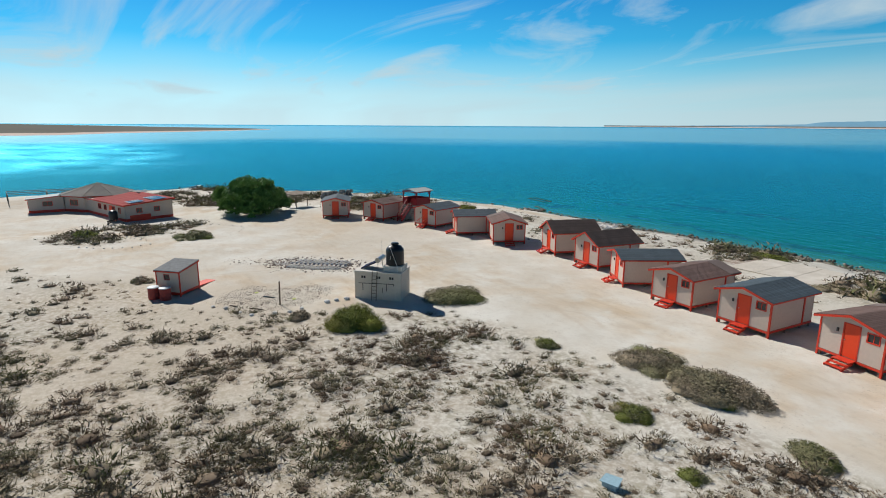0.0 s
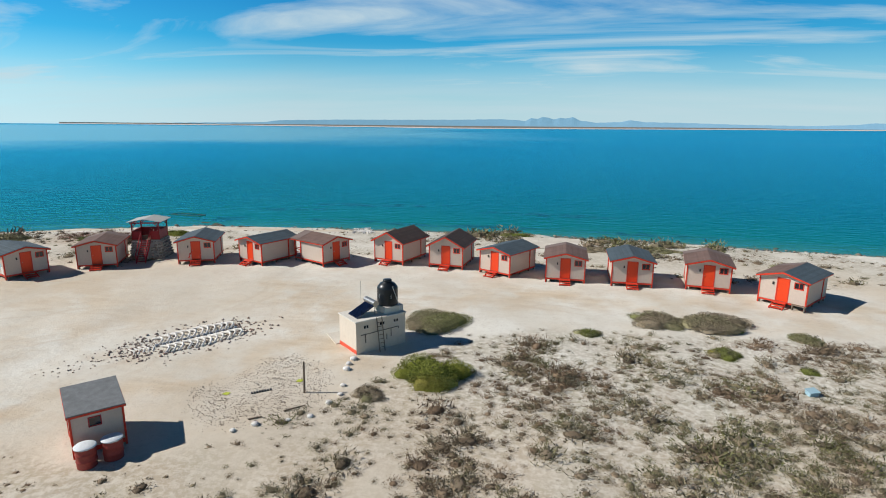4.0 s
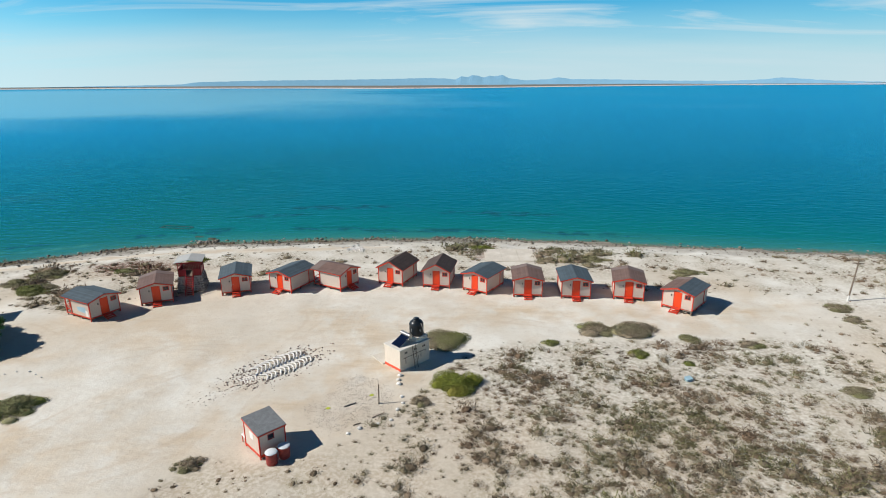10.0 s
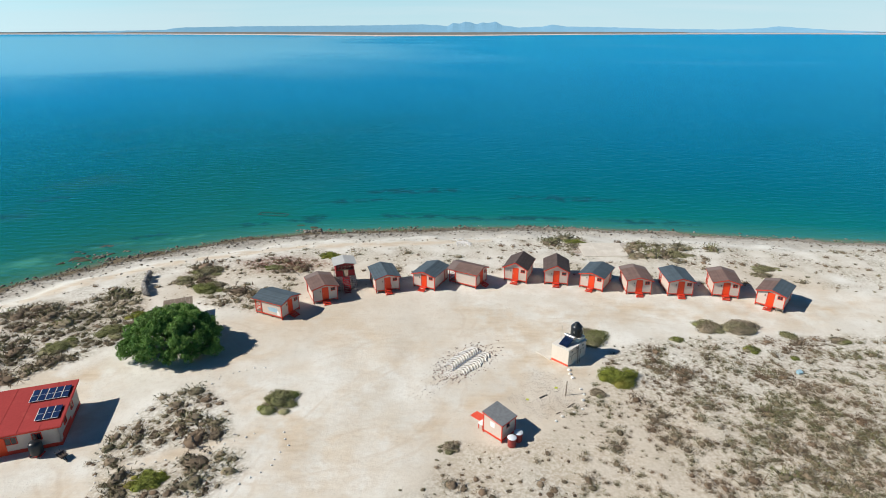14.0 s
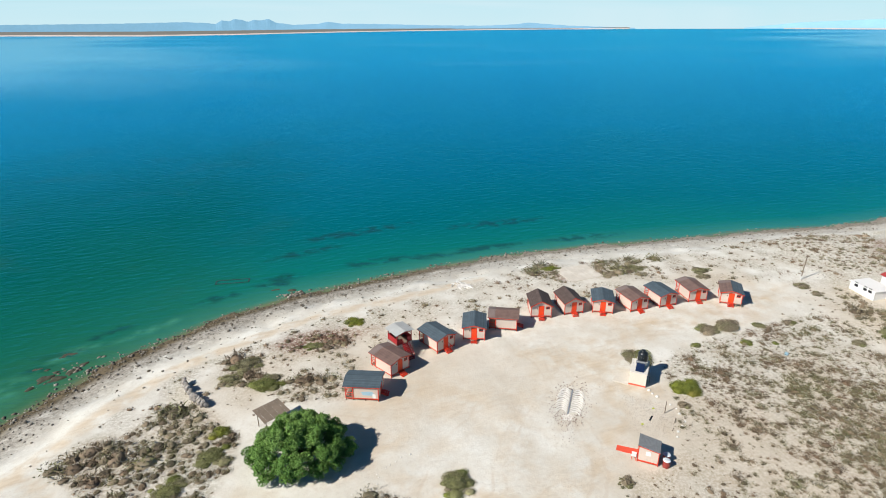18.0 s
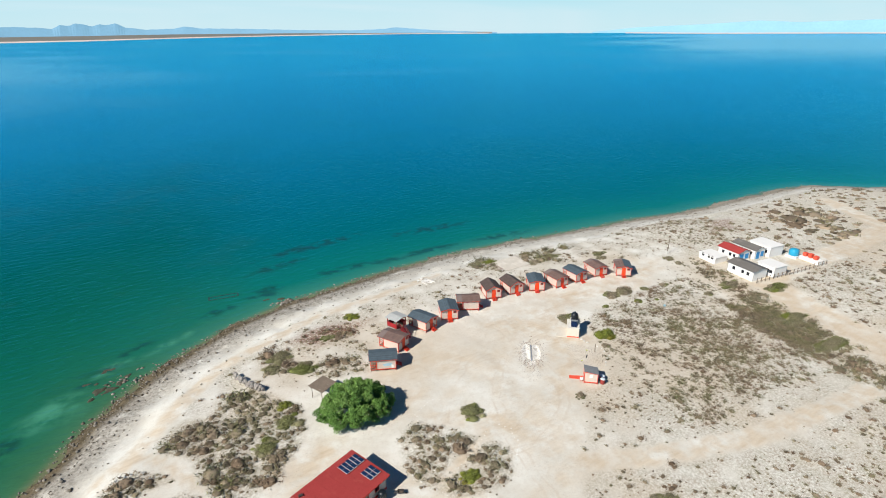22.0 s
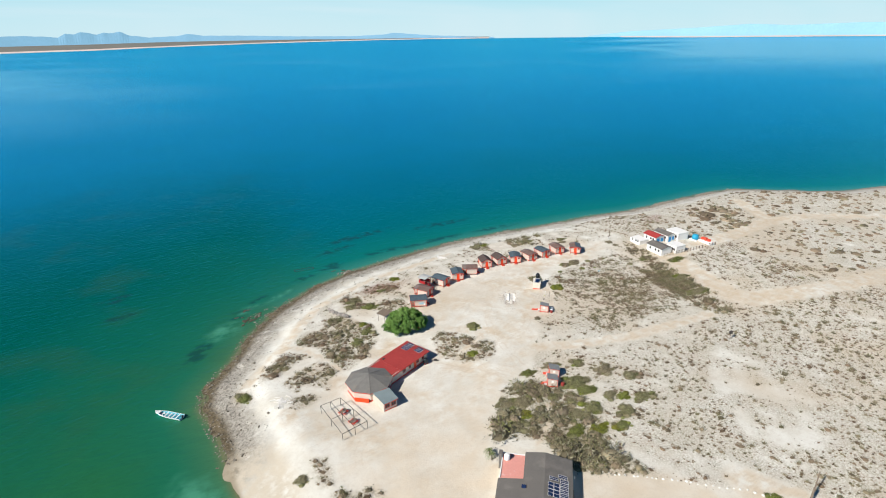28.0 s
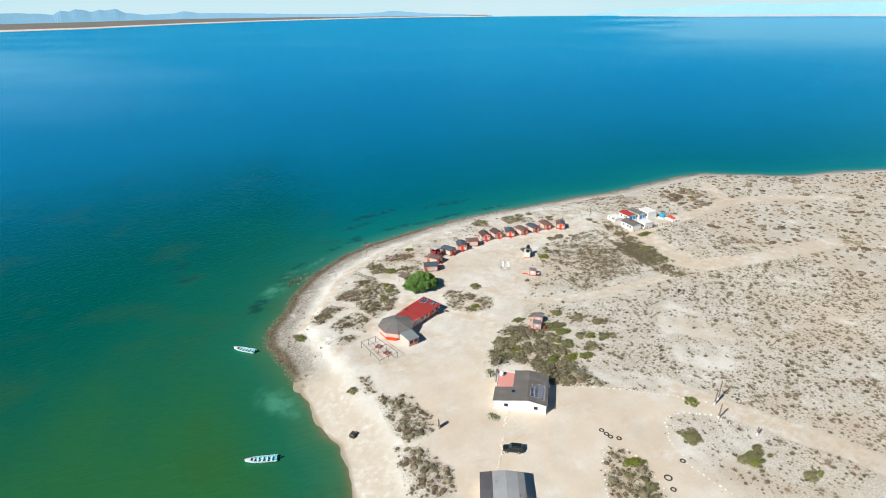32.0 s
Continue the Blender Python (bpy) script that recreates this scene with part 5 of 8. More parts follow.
def big_bush(x, y, rx, ry, h, tone, label, seed):
    t = thing("bush", label, "bush")
    t.matrix_basis = pose(x, y, ground_z(x, y) - 0.05)
    rng = np.random.RandomState(seed)
    area = rx * ry * 3.1
    fine = 2.6 if math.hypot(x - 18, y - 2) < 26 else 1.15
    V, F, T, base = [], [], [], 0
    # several overlapping mounds make the uneven outline
    wide, most = (0.66, 0.62) if fine > 2 else (0.86, 0.52)
    lobes = [(rng.uniform(-0.15, 0.15), rng.uniform(-0.15, 0.15), 0.74)] + [(wide * math.cos(k * 0.63 + rng.uniform(-0.4, 0.4)) * rng.uniform(0.5, 1), wide * math.sin(k * 0.63 + rng.uniform(-0.4, 0.4)) * rng.uniform(0.5, 1), rng.uniform(0.22, most)) for k in range(10)]
    for lx, ly, s in lobes:
        v, f = one_plant(rng.randint(9999), int(min(4200, (320 + 640 * area * s * s) * 0.22 * fine)), 0.19 / max(0.8, min(rx, ry)) ** 0.6 / fine ** 0.5, 0.040 / max(0.8, min(rx, ry)) ** 0.6 / fine ** 0.5, 1.0, 14, 0.72)
        w = v * s * np.array([rx, ry, h * rng.uniform(0.85, 1.1)]) + np.array([lx * rx, ly * ry, 0])
        V.append(w)
        F.append(f + base)
        T.append(np.clip(tone + rng.normal(scale=0.17) + rng.normal(scale=0.06, size=len(v)), 0, 1))
        base += len(v)
    ob = new("foliage", tri_mesh("foliage", np.concatenate(V), np.concatenate(F), np.concatenate(T), M["bush"]))
    ob.parent = t
    for _ in range(3):
        a = rng.uniform(0, 6.28)
        bm = BM()
        rod(bm, (0, 0, 0), (0.45 * rx * math.cos(a), 0.45 * ry * math.sin(a), 0.6 * h), 0.035, 0.015, 5)
        part("stem", bm, M["bark"], t)


for i, (x, y, rx, ry, h, tone, colour, label) in enumerate(BUSHES):
    big_bush(x, y, rx, ry, h, tone, label, 500 + i)

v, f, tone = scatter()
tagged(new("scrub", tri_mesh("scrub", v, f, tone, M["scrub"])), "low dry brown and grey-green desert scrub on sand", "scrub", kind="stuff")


def tree(x, y, label):
    t = thing("tree", label, "tree")
    t.matrix_basis = pose(x, y, ground_z(x, y) - 0.1)
    rng = np.random.RandomState(3)
    bm = BM()
    rod(bm, (0, 0, 0), (0.15, 0.1, 1.3), 0.36, 0.27, 10)
    rod(bm, (0.25, -0.2, 0), (0.9, -0.5, 1.5), 0.22, 0.16, 8)
    part("trunk", bm, M["bark"], t)
    for i in range(9):
        a = 2 * math.pi * i / 9 + rng.uniform(-0.25, 0.25)
        r, z = rng.uniform(2.8, 5.2), rng.uniform(2.2, 4.4)
        mid = Vector((r * 0.45 * math.cos(a), r * 0.45 * math.sin(a), z * 0.55))
        end = Vector((r * math.cos(a), r * math.sin(a), z))
        bm = BM()
        rod(bm, (0.15, 0.1, 1.1), mid, 0.16, 0.10, 7)
        rod(bm, mid, end, 0.10, 0.04, 6)
        part("limb", bm, M["bark"], t)
    V, F, T, base = [], [], [], 0
    # the crown is a pile of leafy lobes with gaps between, hanging low on the west and east
    lobes = [(0, 0, 5.2, 1.8), (-1.6, 0.8, 3.4, 2.4), (1.8, -0.6, 3.4, 2.4)]
    for ring, count, rad, zz in ((0, 7, 2.6, 4.7), (1, 11, 4.5, 3.3), (2, 11, 5.2, 1.75)):
        for i in range(count):
            a = 2 * math.pi * (i + 0.37 * ring) / count + rng.uniform(-0.15, 0.15)
            q = rad * rng.uniform(0.86, 1.1)
            lobes.append((1.18 * q * math.cos(a), 0.98 * q * math.sin(a), zz * rng.uniform(0.9, 1.12), rng.uniform(1.3, 1.85)))
    for lx, ly, lz, lr in lobes:
        # higher lobes get lighter leaf tones: sunlit tops painted into the colour
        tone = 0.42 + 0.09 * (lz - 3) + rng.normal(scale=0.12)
        for _ in range(int(15 * lr)):
            d = rng.normal(size=3)
            d[2] = d[2] * 0.8 + 0.25
            d /= np.linalg.norm(d)
            c = (np.array([lx, ly, lz]) + d * lr * rng.uniform(0.45, 0.95) * np.array([1, 1, 0.85])) * np.array([0.88, 0.88, 0.88])
            if c[2] < 0.45:
                continue
            v, f = blades(rng, 210, 0.22, 0.076, 1.1, 6)
            a = rng.uniform(0, 6.28)
            w = v @ np.array([[math.cos(a), -math.sin(a), 0], [math.sin(a), math.cos(a), 0], [0, 0, 1]]) * rng.uniform(0.45, 0.8) + c
            w[:, 2] -= 0.2
            V.append(w)
            F.append(f + base)
            T.append(np.full(len(v), np.clip(tone + rng.normal(scale=0.10), 0, 1)))
            base += len(v)
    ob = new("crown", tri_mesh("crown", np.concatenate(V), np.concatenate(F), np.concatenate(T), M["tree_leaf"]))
    ob.parent = t
    ob["label"] = "dense dark green crown with hanging twigs"


tree(-50.5, 2.4, "broad dark green shade tree standing in the sandy yard")


# ---- pump house ----
M["band"] = mat("red_band_paint", (0.72, 0.09, 0.045), 0.6, vary=0.12)
M["pvc"] = mat("white_pipe", (0.7, 0.69, 0.66), 0.5, vary=0.05)
M["conc_white"] = mat("pale_screed", (0.66, 0.62, 0.55), 0.9, vary=0.08, scale=1.0, stain=(0.5, 0.44, 0.36, 0.8, 0.62))

M["sandy_screed"] = mat("sand_dusted_screed", (0.60, 0.545, 0.46), 0.95, vary=0.12, scale=1.2, bump=0.3, stain=(0.68, 0.63, 0.55, 0.5, 0.5))


def pump_house():
    t = thing("pump_house", "pale plastered pump house with a red band and flat roof", "pump house")
    t.matrix_basis = pose(0, 0, ground_z(0.5, 1.5) - 0.02, 0, 0, 47)
    L, W, Hh = 3.9, 2.45, 2.2
    bm = BM()
    box(bm, 0, L, 0, W, -0.3, Hh, 0.02)
    part("wall", bm, M["render_wall"], t)
    bm = BM()
    box(bm, -0.06, L + 0.06, -0.06, W + 0.06, Hh + 0.003, Hh + 0.10, 0.015)
    part("roof_slab", bm, M["conc_white"], t)
    bm = BM()
    box(bm, -0.012, -0.002, 0.0, W, 0.0, 0.28)
    part("painted_band", bm, M["band"], t, "red painted band")
    for u in (0.75, 2.0, 3.1):
        bm = BM()
        for s in (-0.16, 0.04):
            box(bm, u + s, u + s + 0.14, -0.015, -0.003, 1.72, 1.92)
        v = part("vent", bm, M["glass"], t)
        bm = BM()
        box(bm, u - 0.2, u + 0.22, -0.02, -0.004, 1.68, 1.712)
        part("vent_sill", bm, M["conc_white"], v)
    for u in (1.55, 1.95):
        bm = BM()
        beam(bm, (u, -0.45, 0.0), (u, -0.06, 2.35), 0.05, 0.05)
        part("ladder_rail", bm, M["timber"], t)
    for i in range(7):
        z = 0.3 + i * 0.28
        y = -0.45 + 0.39 * z / 2.35
        bm = BM()
        rod(bm, (1.52, y, z), (1.98, y, z), 0.022, seg=6)
        part("ladder_rung", bm, M["timber"], t)
    for a, b2 in (((0.35, -0.03, 1.3), (3.3, -0.03, 1.36)), ((0.7, -0.03, 0.7), (0.7, -0.03, 1.3)), ((2.7, -0.03, 0.75), (2.7, -0.03, 1.35)), ((3.3, -0.03, 1.2), (3.3, -0.03, 1.36)), ((2.35, -0.03, 0.6), (2.35, -0.03, 1.0))):
        bm = BM()
        rod(bm, a, b2, 0.025, seg=6)
        part("pipe", bm, M["dark_metal"], t)
    bm = BM()
    box(bm, 2.35, L + 0.0, 0.25, 1.85, Hh + 0.10, Hh + 0.55, 0.02)
    part("tank_plinth", bm, M["conc_white"], t)
    # solar water heater
    bm = BM()
    poly(bm, [(0.35, 0.55, Hh + 0.16), (0.35, 1.75, Hh + 0.16), (1.75, 1.75, Hh + 0.82), (1.75, 0.55, Hh + 0.82)], (0.03, 0, -0.07))
    col = part("heater_panel", bm, M["panel"], t, "dark blue glass heater panel")
    for i in range(12):
        yy = 0.60 + i * 0.1
        bm = BM()
        rod(bm, (0.36, yy, Hh + 0.19), (1.74, yy, Hh + 0.84), 0.024, seg=6)
        part("heater_tube", bm, M["panel"], col)
    bm = BM()
    rod(bm, (1.82, 0.45, Hh + 0.92), (1.82, 1.85, Hh + 0.92), 0.21, seg=16)
    part("heater_drum", bm, M["steel"], t, "silver heater drum")
    for yy in (0.6, 1.7):
        bm = BM()
        beam(bm, (1.80, yy, Hh + 0.1), (1.80, yy, Hh + 0.75), 0.04)
        part("heater_leg", bm, M["steel"], t)
    bm = BM()
    rod(bm, (1.6, 2.2, Hh + 0.1), (1.6, 2.2, Hh + 2.2), 0.012, seg=5)
    part("aerial", bm, M["steel"], t)
    bm = BM()
    rod(bm, (3.55, 0.22, Hh + 0.55), (3.0, 0.22, Hh + 2.0), 0.02, seg=6)
    rod(bm, (3.55, 0.22, Hh - 0.6), (3.55, 0.22, Hh + 0.55), 0.02, seg=6)
    part("riser_pipe", bm, M["pvc"], t)
    # tank on its plinth
    k = thing("water_tank", "black ribbed plastic water tank with a screw lid", "water tank")
    k.matrix_basis = t.matrix_basis @ pose(3.1, 1.05, Hh + 0.55)
    bm = BM()
    prof = [(0.70, 0.0)]
    for i in range(6):
        z = 0.06 + i * 0.2
        prof += [(0.72, z), (0.74, z + 0.08), (0.72, z + 0.16)]
    prof += [(0.70, 1.30), (0.52, 1.52), (0.30, 1.62), (0.28, 1.66)]
    lathe(bm, prof, 28)
    tk = part("tank_body", bm, M["black_plastic"], k)
    bm = BM()
    lathe(bm, [(0.30, 1.66), (0.32, 1.70), (0.30, 1.78), (0.12, 1.80)], 20)
    part("lid", bm, M["black_plastic"], k)
    for i in range(3):
        a = 2.1 + i * 1.2
        bm = BM()
        beam(bm, (0.745 * math.cos(a), 0.745 * math.sin(a), 0.55), (0.745 * math.cos(a), 0.745 * math.sin(a), 0.85), 0.03, 0.015)
        part("mark", bm, M["pvc"], k)
    s = thing("concrete_pad", "pale cracked concrete pad on the bluff behind the cabins", "slab")
    s.matrix_basis = pose(13.0, 39.2, ground_z(13, 39.2) + 0.06, 0, 0, 2)
    for x0, x1 in ((-4.1, -1.38), (-1.36, 1.36), (1.38, 4.1)):
        bm = BM()
        box(bm, x0, x1, -3.4, 3.4, -0.4, 0.08, 0.02)
        part("slab", bm, M["sandy_screed"], s)
    s = thing("concrete_apron", "pale worn concrete apron beside the pump house", "slab")
    s.matrix_basis = t.matrix_basis
    bm = BM()
    poly(bm, [(-0.3, W + 0.03, 0.06), (3.2, W + 0.03, 0.06), (2.4, W + 2.0, 0.03), (0.1, W + 2.3, 0.03)], (0, 0, -0.2))
    part("slab", bm, M["sandy_screed"], s)


pump_house()


# ---- sheds with ramps ----
def shed(label, barrels=True):
    """A small hut with a one-way roof: origin at its near corner, the window wall along +x, depth along +y."""
    t = thing("shed", label, "shed")
    L, W = 2.15, 2.4
    f, lo, hi = 0.25, 2.12, 2.5
    th = 0.07
    bm = BM()
    wx0, wx1, wz0, wz1 = 0.75, 1.2, f + 1.15, f + 1.55
    box(bm, 0, wx0, 0, th, f, lo)
    box(bm, wx1, L, 0, th, f, lo)
    box(bm, wx0, wx1, 0, th, f, wz0)
    box(bm, wx0, wx1, 0, th, wz1, lo)
    part("window_wall", bm, M["cream"], t)
    for x in (0, L - th):
        bm = BM()
        poly(bm, [(x, th, f), (x, W - th, f), (x, W - th, hi - 0.02), (x, th, lo)], (th, 0, 0))
        part("side_wall", bm, M["cream"], t)
    bm = BM()
    box(bm, 0, 0.6, W - th, W, f, hi)
    box(bm, 1.4, L, W - th, W, f, hi)
    box(bm, 0.6, 1.4, W - th, W, f + 1.95, hi)
    part("door_wall", bm, M["cream"], t)
    bm = BM()
    box(bm, 0, L, 0, W, f - 0.12, f)
    part("floor_deck", bm, M["timber"], t)
    bm = BM()
    box(bm, 0.62, 1.38, W - 0.05, W - 0.01, f, f + 1.94)
    part("door", bm, M["door_red"], t)
    bm = BM()
    sl = (hi - lo) / W
    o = 0.12
    poly(bm, [(-o, -o, lo - o * sl + 0.01), (L + o, -o, lo - o * sl + 0.01), (L + o, W + o, hi + o * sl + 0.01), (-o, W + o, hi + o * sl + 0.01)], (0, 0, 0.06))
    part("roof", bm, M["grey_felt"], t, "grey mineral felt roof")
    for a, b2 in (((-o, -o, lo - 0.05), (L + o, -o, lo - 0.05)), ((-o, -o, lo - 0.05), (-o, W + o, hi - 0.03)), ((L + o, -o, lo - 0.05), (L + o, W + o, hi - 0.03))):
        bm = BM()
        beam(bm, a, b2, 0.03, 0.10)
        part("fascia", bm, M["red"], t)
    for x in (0, L):
        for y, z1 in ((0, lo), (W, hi)):
            bm = BM()
            box(bm, x - 0.045, x + 0.045, y - 0.045, y + 0.045, -0.1, z1 - 0.06)
            part("corner_trim", bm, M["red"], t)
    for a, b2 in (((0.05, -0.012, f), (L - 0.05, -0.012, f)), ((-0.012, 0.05, f), (-0.012, W - 0.05, f)), ((L + 0.012, 0.05, f), (L + 0.012, W - 0.05, f))):
        bm = BM()
        beam(bm, a, b2, 0.02, 0.22)
        part("skirt_board", bm, M["red"], t)
    bm = BM()
    box(bm, wx0, wx1, 0.02, 0.035, wz0, wz1)
    w = part("window", bm, M["glass"], t)
    bm = BM()
    for a in ((wx0 - 0.05, wx1 + 0.05, wz0 - 0.05, wz0), (wx0 - 0.05, wx1 + 0.05, wz1, wz1 + 0.05), (wx0 - 0.05, wx0, wz0, wz1), (wx1, wx1 + 0.05, wz0, wz1)):
        box(bm, a[0], a[1], -0.015, 0.02, a[2], a[3])
    part("frame", bm, M["dark_red"], w)
    bm = BM()
    box(bm, -0.02, -0.004, 0.95, 1.5, f + 1.0, f + 1.6)
    part("notice", bm, M["white"], t, "blank white notice")
    bm = BM()
    poly(bm, [(0.95, W + 0.05, f), (2.0, W + 0.05, f), (2.0, W + 3.6, 0.02), (0.95, W + 3.6, 0.02)], (0, 0, -0.07))
    part("ramp", bm, M["band"], t, "sun-faded red ramp")
    bm = BM()
    box(bm, 0.0, 0.7, W + 0.15, W + 0.75, 0.62, 0.80, 0.02)
    tb = part("wash_basin", bm, M["white"], t, "white basin on a red stand")
    for x in (0.05, 0.65):
        for y in (W + 0.2, W + 0.7):
            bm = BM()
            box(bm, x - 0.03, x + 0.03, y - 0.03, y + 0.03, -0.05, 0.62)
            part("stand_leg", bm, M["red"], t)
    return t


sh = shed("beige shed with grey felt roof, red trim and faded red ramp")
sh.matrix_basis = pose(-8.95, -13.8, ground_z(-9, -12.4), 0, 0, 47.5)
for x, y, a in ((-33.6, -44.3, 52), (-30.3, -41.3, 52)):
    c = copy_thing(sh, pose(x, y, ground_z(x, y), 0, 0, a))
    c.name = "toilet_hut"
    for ch in c.children:
        if ch.name.startswith("ramp"):
            ch.matrix_local = Matrix.Translation((0, 2.4, 0)) @ Matrix.Diagonal((1, 0.42, 1, 1)) @ Matrix.Translation((0, -2.4, 0))
    tagged(c, "small beige toilet hut with grey roof and red ramp", "hut", "toilet huts")


def barrel(x, y, label, m, lidm):
    t = thing("barrel", label, "barrel", "barrels beside the shed")
    t.matrix_basis = pose(x, y, ground_z(x, y) - 0.02)
    bm = BM()
    lathe(bm, [(0.40, 0), (0.42, 0.05), (0.42, 0.32), (0.44, 0.35), (0.42, 0.38), (0.42, 0.66), (0.44, 0.69), (0.42, 0.72), (0.42, 0.95), (0.44, 0.98)], 20)
    part("drum", bm, m, t)
    bm = BM()
    lathe(bm, [(0.46, 0.985), (0.47, 1.02), (0.44, 1.05), (0.1, 1.06)], 20)
    part("lid", bm, lidm, t)


M["barrel_red"] = mat("faded_red_drum", (0.30, 0.045, 0.035), 0.6, vary=0.25)
M["lid_pale"] = mat("pale_lid", (0.68, 0.72, 0.74), 0.5, vary=0.12)
barrel(-7.95, -14.15, "dark red drum with a pale lid beside the shed", M["barrel_red"], M["lid_pale"])
barrel(-7.25, -13.35, "dark red drum with a pale blue lid by the wall", M["barrel_red"], M["lid_pale"])
barrel(-32.2, -44.6, "red drum standing beside the toilet hut", M["barrel_red"], M["barrel_red"])


# ---- lookout ----
def lookout():
    t = thing("lookout", "dark red timber lookout on a rubble stone base with stairs", "lookout tower")
    x, y = -31.9, 22.2
    t.matrix_basis = pose(x, y, ground_z(x, y), 0, 0, 18)
    w, d, p, rf = 1.45, 1.4, 2.2, 4.05
    rng = random.Random(4)
    # rubble base, battered inwards, with a recess for the stairs
    bm = BM()
    b0, b1 = 1.75, 1.45
    poly(bm, [(-b0, -b0, -0.2), (b0, -b0, -0.2), (b0, b0, -0.2), (-b0, b0, -0.2)])
    v0 = [(-b0, -b0, -0.2), (b0, -b0, -0.2), (b0, b0, -0.2), (-b0, b0, -0.2)]
    v1 = [(-b1, -b1, p - 0.12), (b1, -b1, p - 0.12), (b1, b1, p - 0.12), (-b1, b1, p - 0.12)]
    for i in range(4):
        j = (i + 1) % 4
        poly(bm, [v0[i], v0[j], v1[j], v1[i]])
    poly(bm, v1)
    part("stone_base", bm, M["concrete"], t)
    protos = []
    for s in range(4):
        bm = BM()
        bmesh.ops.create_icosphere(bm, subdivisions=1, radius=0.17)
        for v in bm.verts:
            v.co *= rng.uniform(0.75, 1.2)
            v.co.z *= 0.75
        protos.append(bm)
    base_obs = [part("stone", q, M["stone"], t) for q in protos]
    k = 0
    for side in range(4):
        for row in range(7):
            z = 0.05 + row * 0.31
            half = b0 + (b1 - b0) * z / p
            for cidx in range(8):
                s = -half + (cidx + 0.5) * 2 * half / 8 + rng.uniform(-0.05, 0.05)
                if side == 0 and abs(s) < 0.55:
                    continue
                px, py = ((s, -half), (half, s), (s, half), (-half, s))[side]
                m = pose(px, py, z + rng.uniform(-0.05, 0.05), rng.uniform(-20, 20), rng.uniform(-20, 20), rng.uniform(0, 360)) @ Matrix.Diagonal((rng.uniform(0.9, 1.3), rng.uniform(0.9, 1.3), rng.uniform(0.8, 1.1), 1))
                if k < 4:
                    base_obs[k].matrix_local = m
                else:
                    share("stone", base_obs[rng.randrange(4)], m, t)
                k += 1
    bm = BM()
    box(bm, -w, w, -d, d, p - 0.12, p - 0.02)
    part("platform", bm, M["timber"], t)
    for sx in (-1, 1):
        for sy in (-1, 1):
            bm = BM()
            box(bm, sx * (w - 0.06) - 0.06, sx * (w - 0.06) + 0.06, sy * (d - 0.06) - 0.06, sy * (d - 0.06) + 0.06, p - 0.02, rf)
            part("post", bm, M["dark_red"], t)
            bm = BM()
            beam(bm, (sx * (w - 0.06), sy * (d - 0.06), rf - 0.5), (sx * (w - 0.5), sy * (d - 0.06), rf - 0.06), 0.07)
            part("brace", bm, M["dark_red"], t)
    for a, b2 in (((-w, d - 0.06), (w, d - 0.06)), ((-w + 0.06, -d), (-w + 0.06, d)), ((w - 0.06, -d), (w - 0.06, d))):
        bm = BM()
        beam(bm, (a[0], a[1], p + 0.95), (b2[0], b2[1], p + 0.95), 0.09, 0.06)
        part("rail", bm, M["dark_red"], t)
        for i in range(13):
            q = Vector((*a, 0)).lerp(Vector((*b2, 0)), (i + 0.5) / 13)
            bm = BM()
            beam(bm, (q.x, q.y, p), (q.x, q.y, p + 0.94), 0.21 if abs(a[0] - b2[0]) > 1 else 0.03, 0.03 if abs(a[0] - b2[0]) > 1 else 0.21)
            part("rail_board", bm, M["dark_red"], t)
    for s in (-1, 1):
        bm = BM()
        box(bm, s * 0.5 if s > 0 else -w, w if s > 0 else -0.5, -d, -d + 0.05, p, p + 0.95)
        part("front_panel", bm, M["dark_red"], t)
    for a, b2 in (((-w - 0.1, -d), (w + 0.1, -d)), ((-w - 0.1, d), (w + 0.1, d)), ((-w, -d), (-w, d)), ((w, -d), (w, d))):
        bm = BM()
        beam(bm, (a[0], a[1], rf), (b2[0], b2[1], rf), 0.08, 0.14)
        part("beam", bm, M["dark_red"], t)
    for s in (-1, 1):
        bm = BM()
        poly(bm, [(0, -d - 0.35, rf + 0.42), (0, d + 0.35, rf + 0.42), (s * (w + 0.35), d + 0.35, rf + 0.10), (s * (w + 0.35), -d - 0.35, rf + 0.10)], (0, 0, 0.05))
        part("roof_slope", bm, M["pale_roof"], t, "pale weathered roof sheet")
    n = 10
    for i in range(n):
        z = p - 0.1 - i * (p - 0.1) / n
        yy = -d - 0.1 - i * 0.2
        bm = BM()
        box(bm, -0.42, 0.42, yy - 0.24, yy, z - 0.05, z)
        part("stair_tread", bm, M["dark_red"], t)
    for s in (-0.46, 0.46):
        bm = BM()
        beam(bm, (s, -d, p - 0.1), (s, -d - 2.15, 0.0), 0.05, 0.2)
        part("stringer", bm, M["dark_red"], t)
        bm = BM()
        beam(bm, (s, -d, p + 0.85), (s, -d - 2.1, 0.95), 0.06, 0.08)
        part("hand_rail", bm, M["dark_red"], t)
        for q in (0.05, 0.98):
            bm = BM()
            box(bm, s - 0.045, s + 0.045, -d - 2.1 * q - 0.045, -d - 2.1 * q + 0.045, max(0, (p - 0.1) * (1 - q)), p + 0.9 - (p - 0.05) * q)
            part("newel", bm, M["dark_red"], t)


M["pale_roof"] = mat("pale_roof_sheet", (0.42, 0.42, 0.40), 0.7, vary=0.15, scale=2)
lookout()


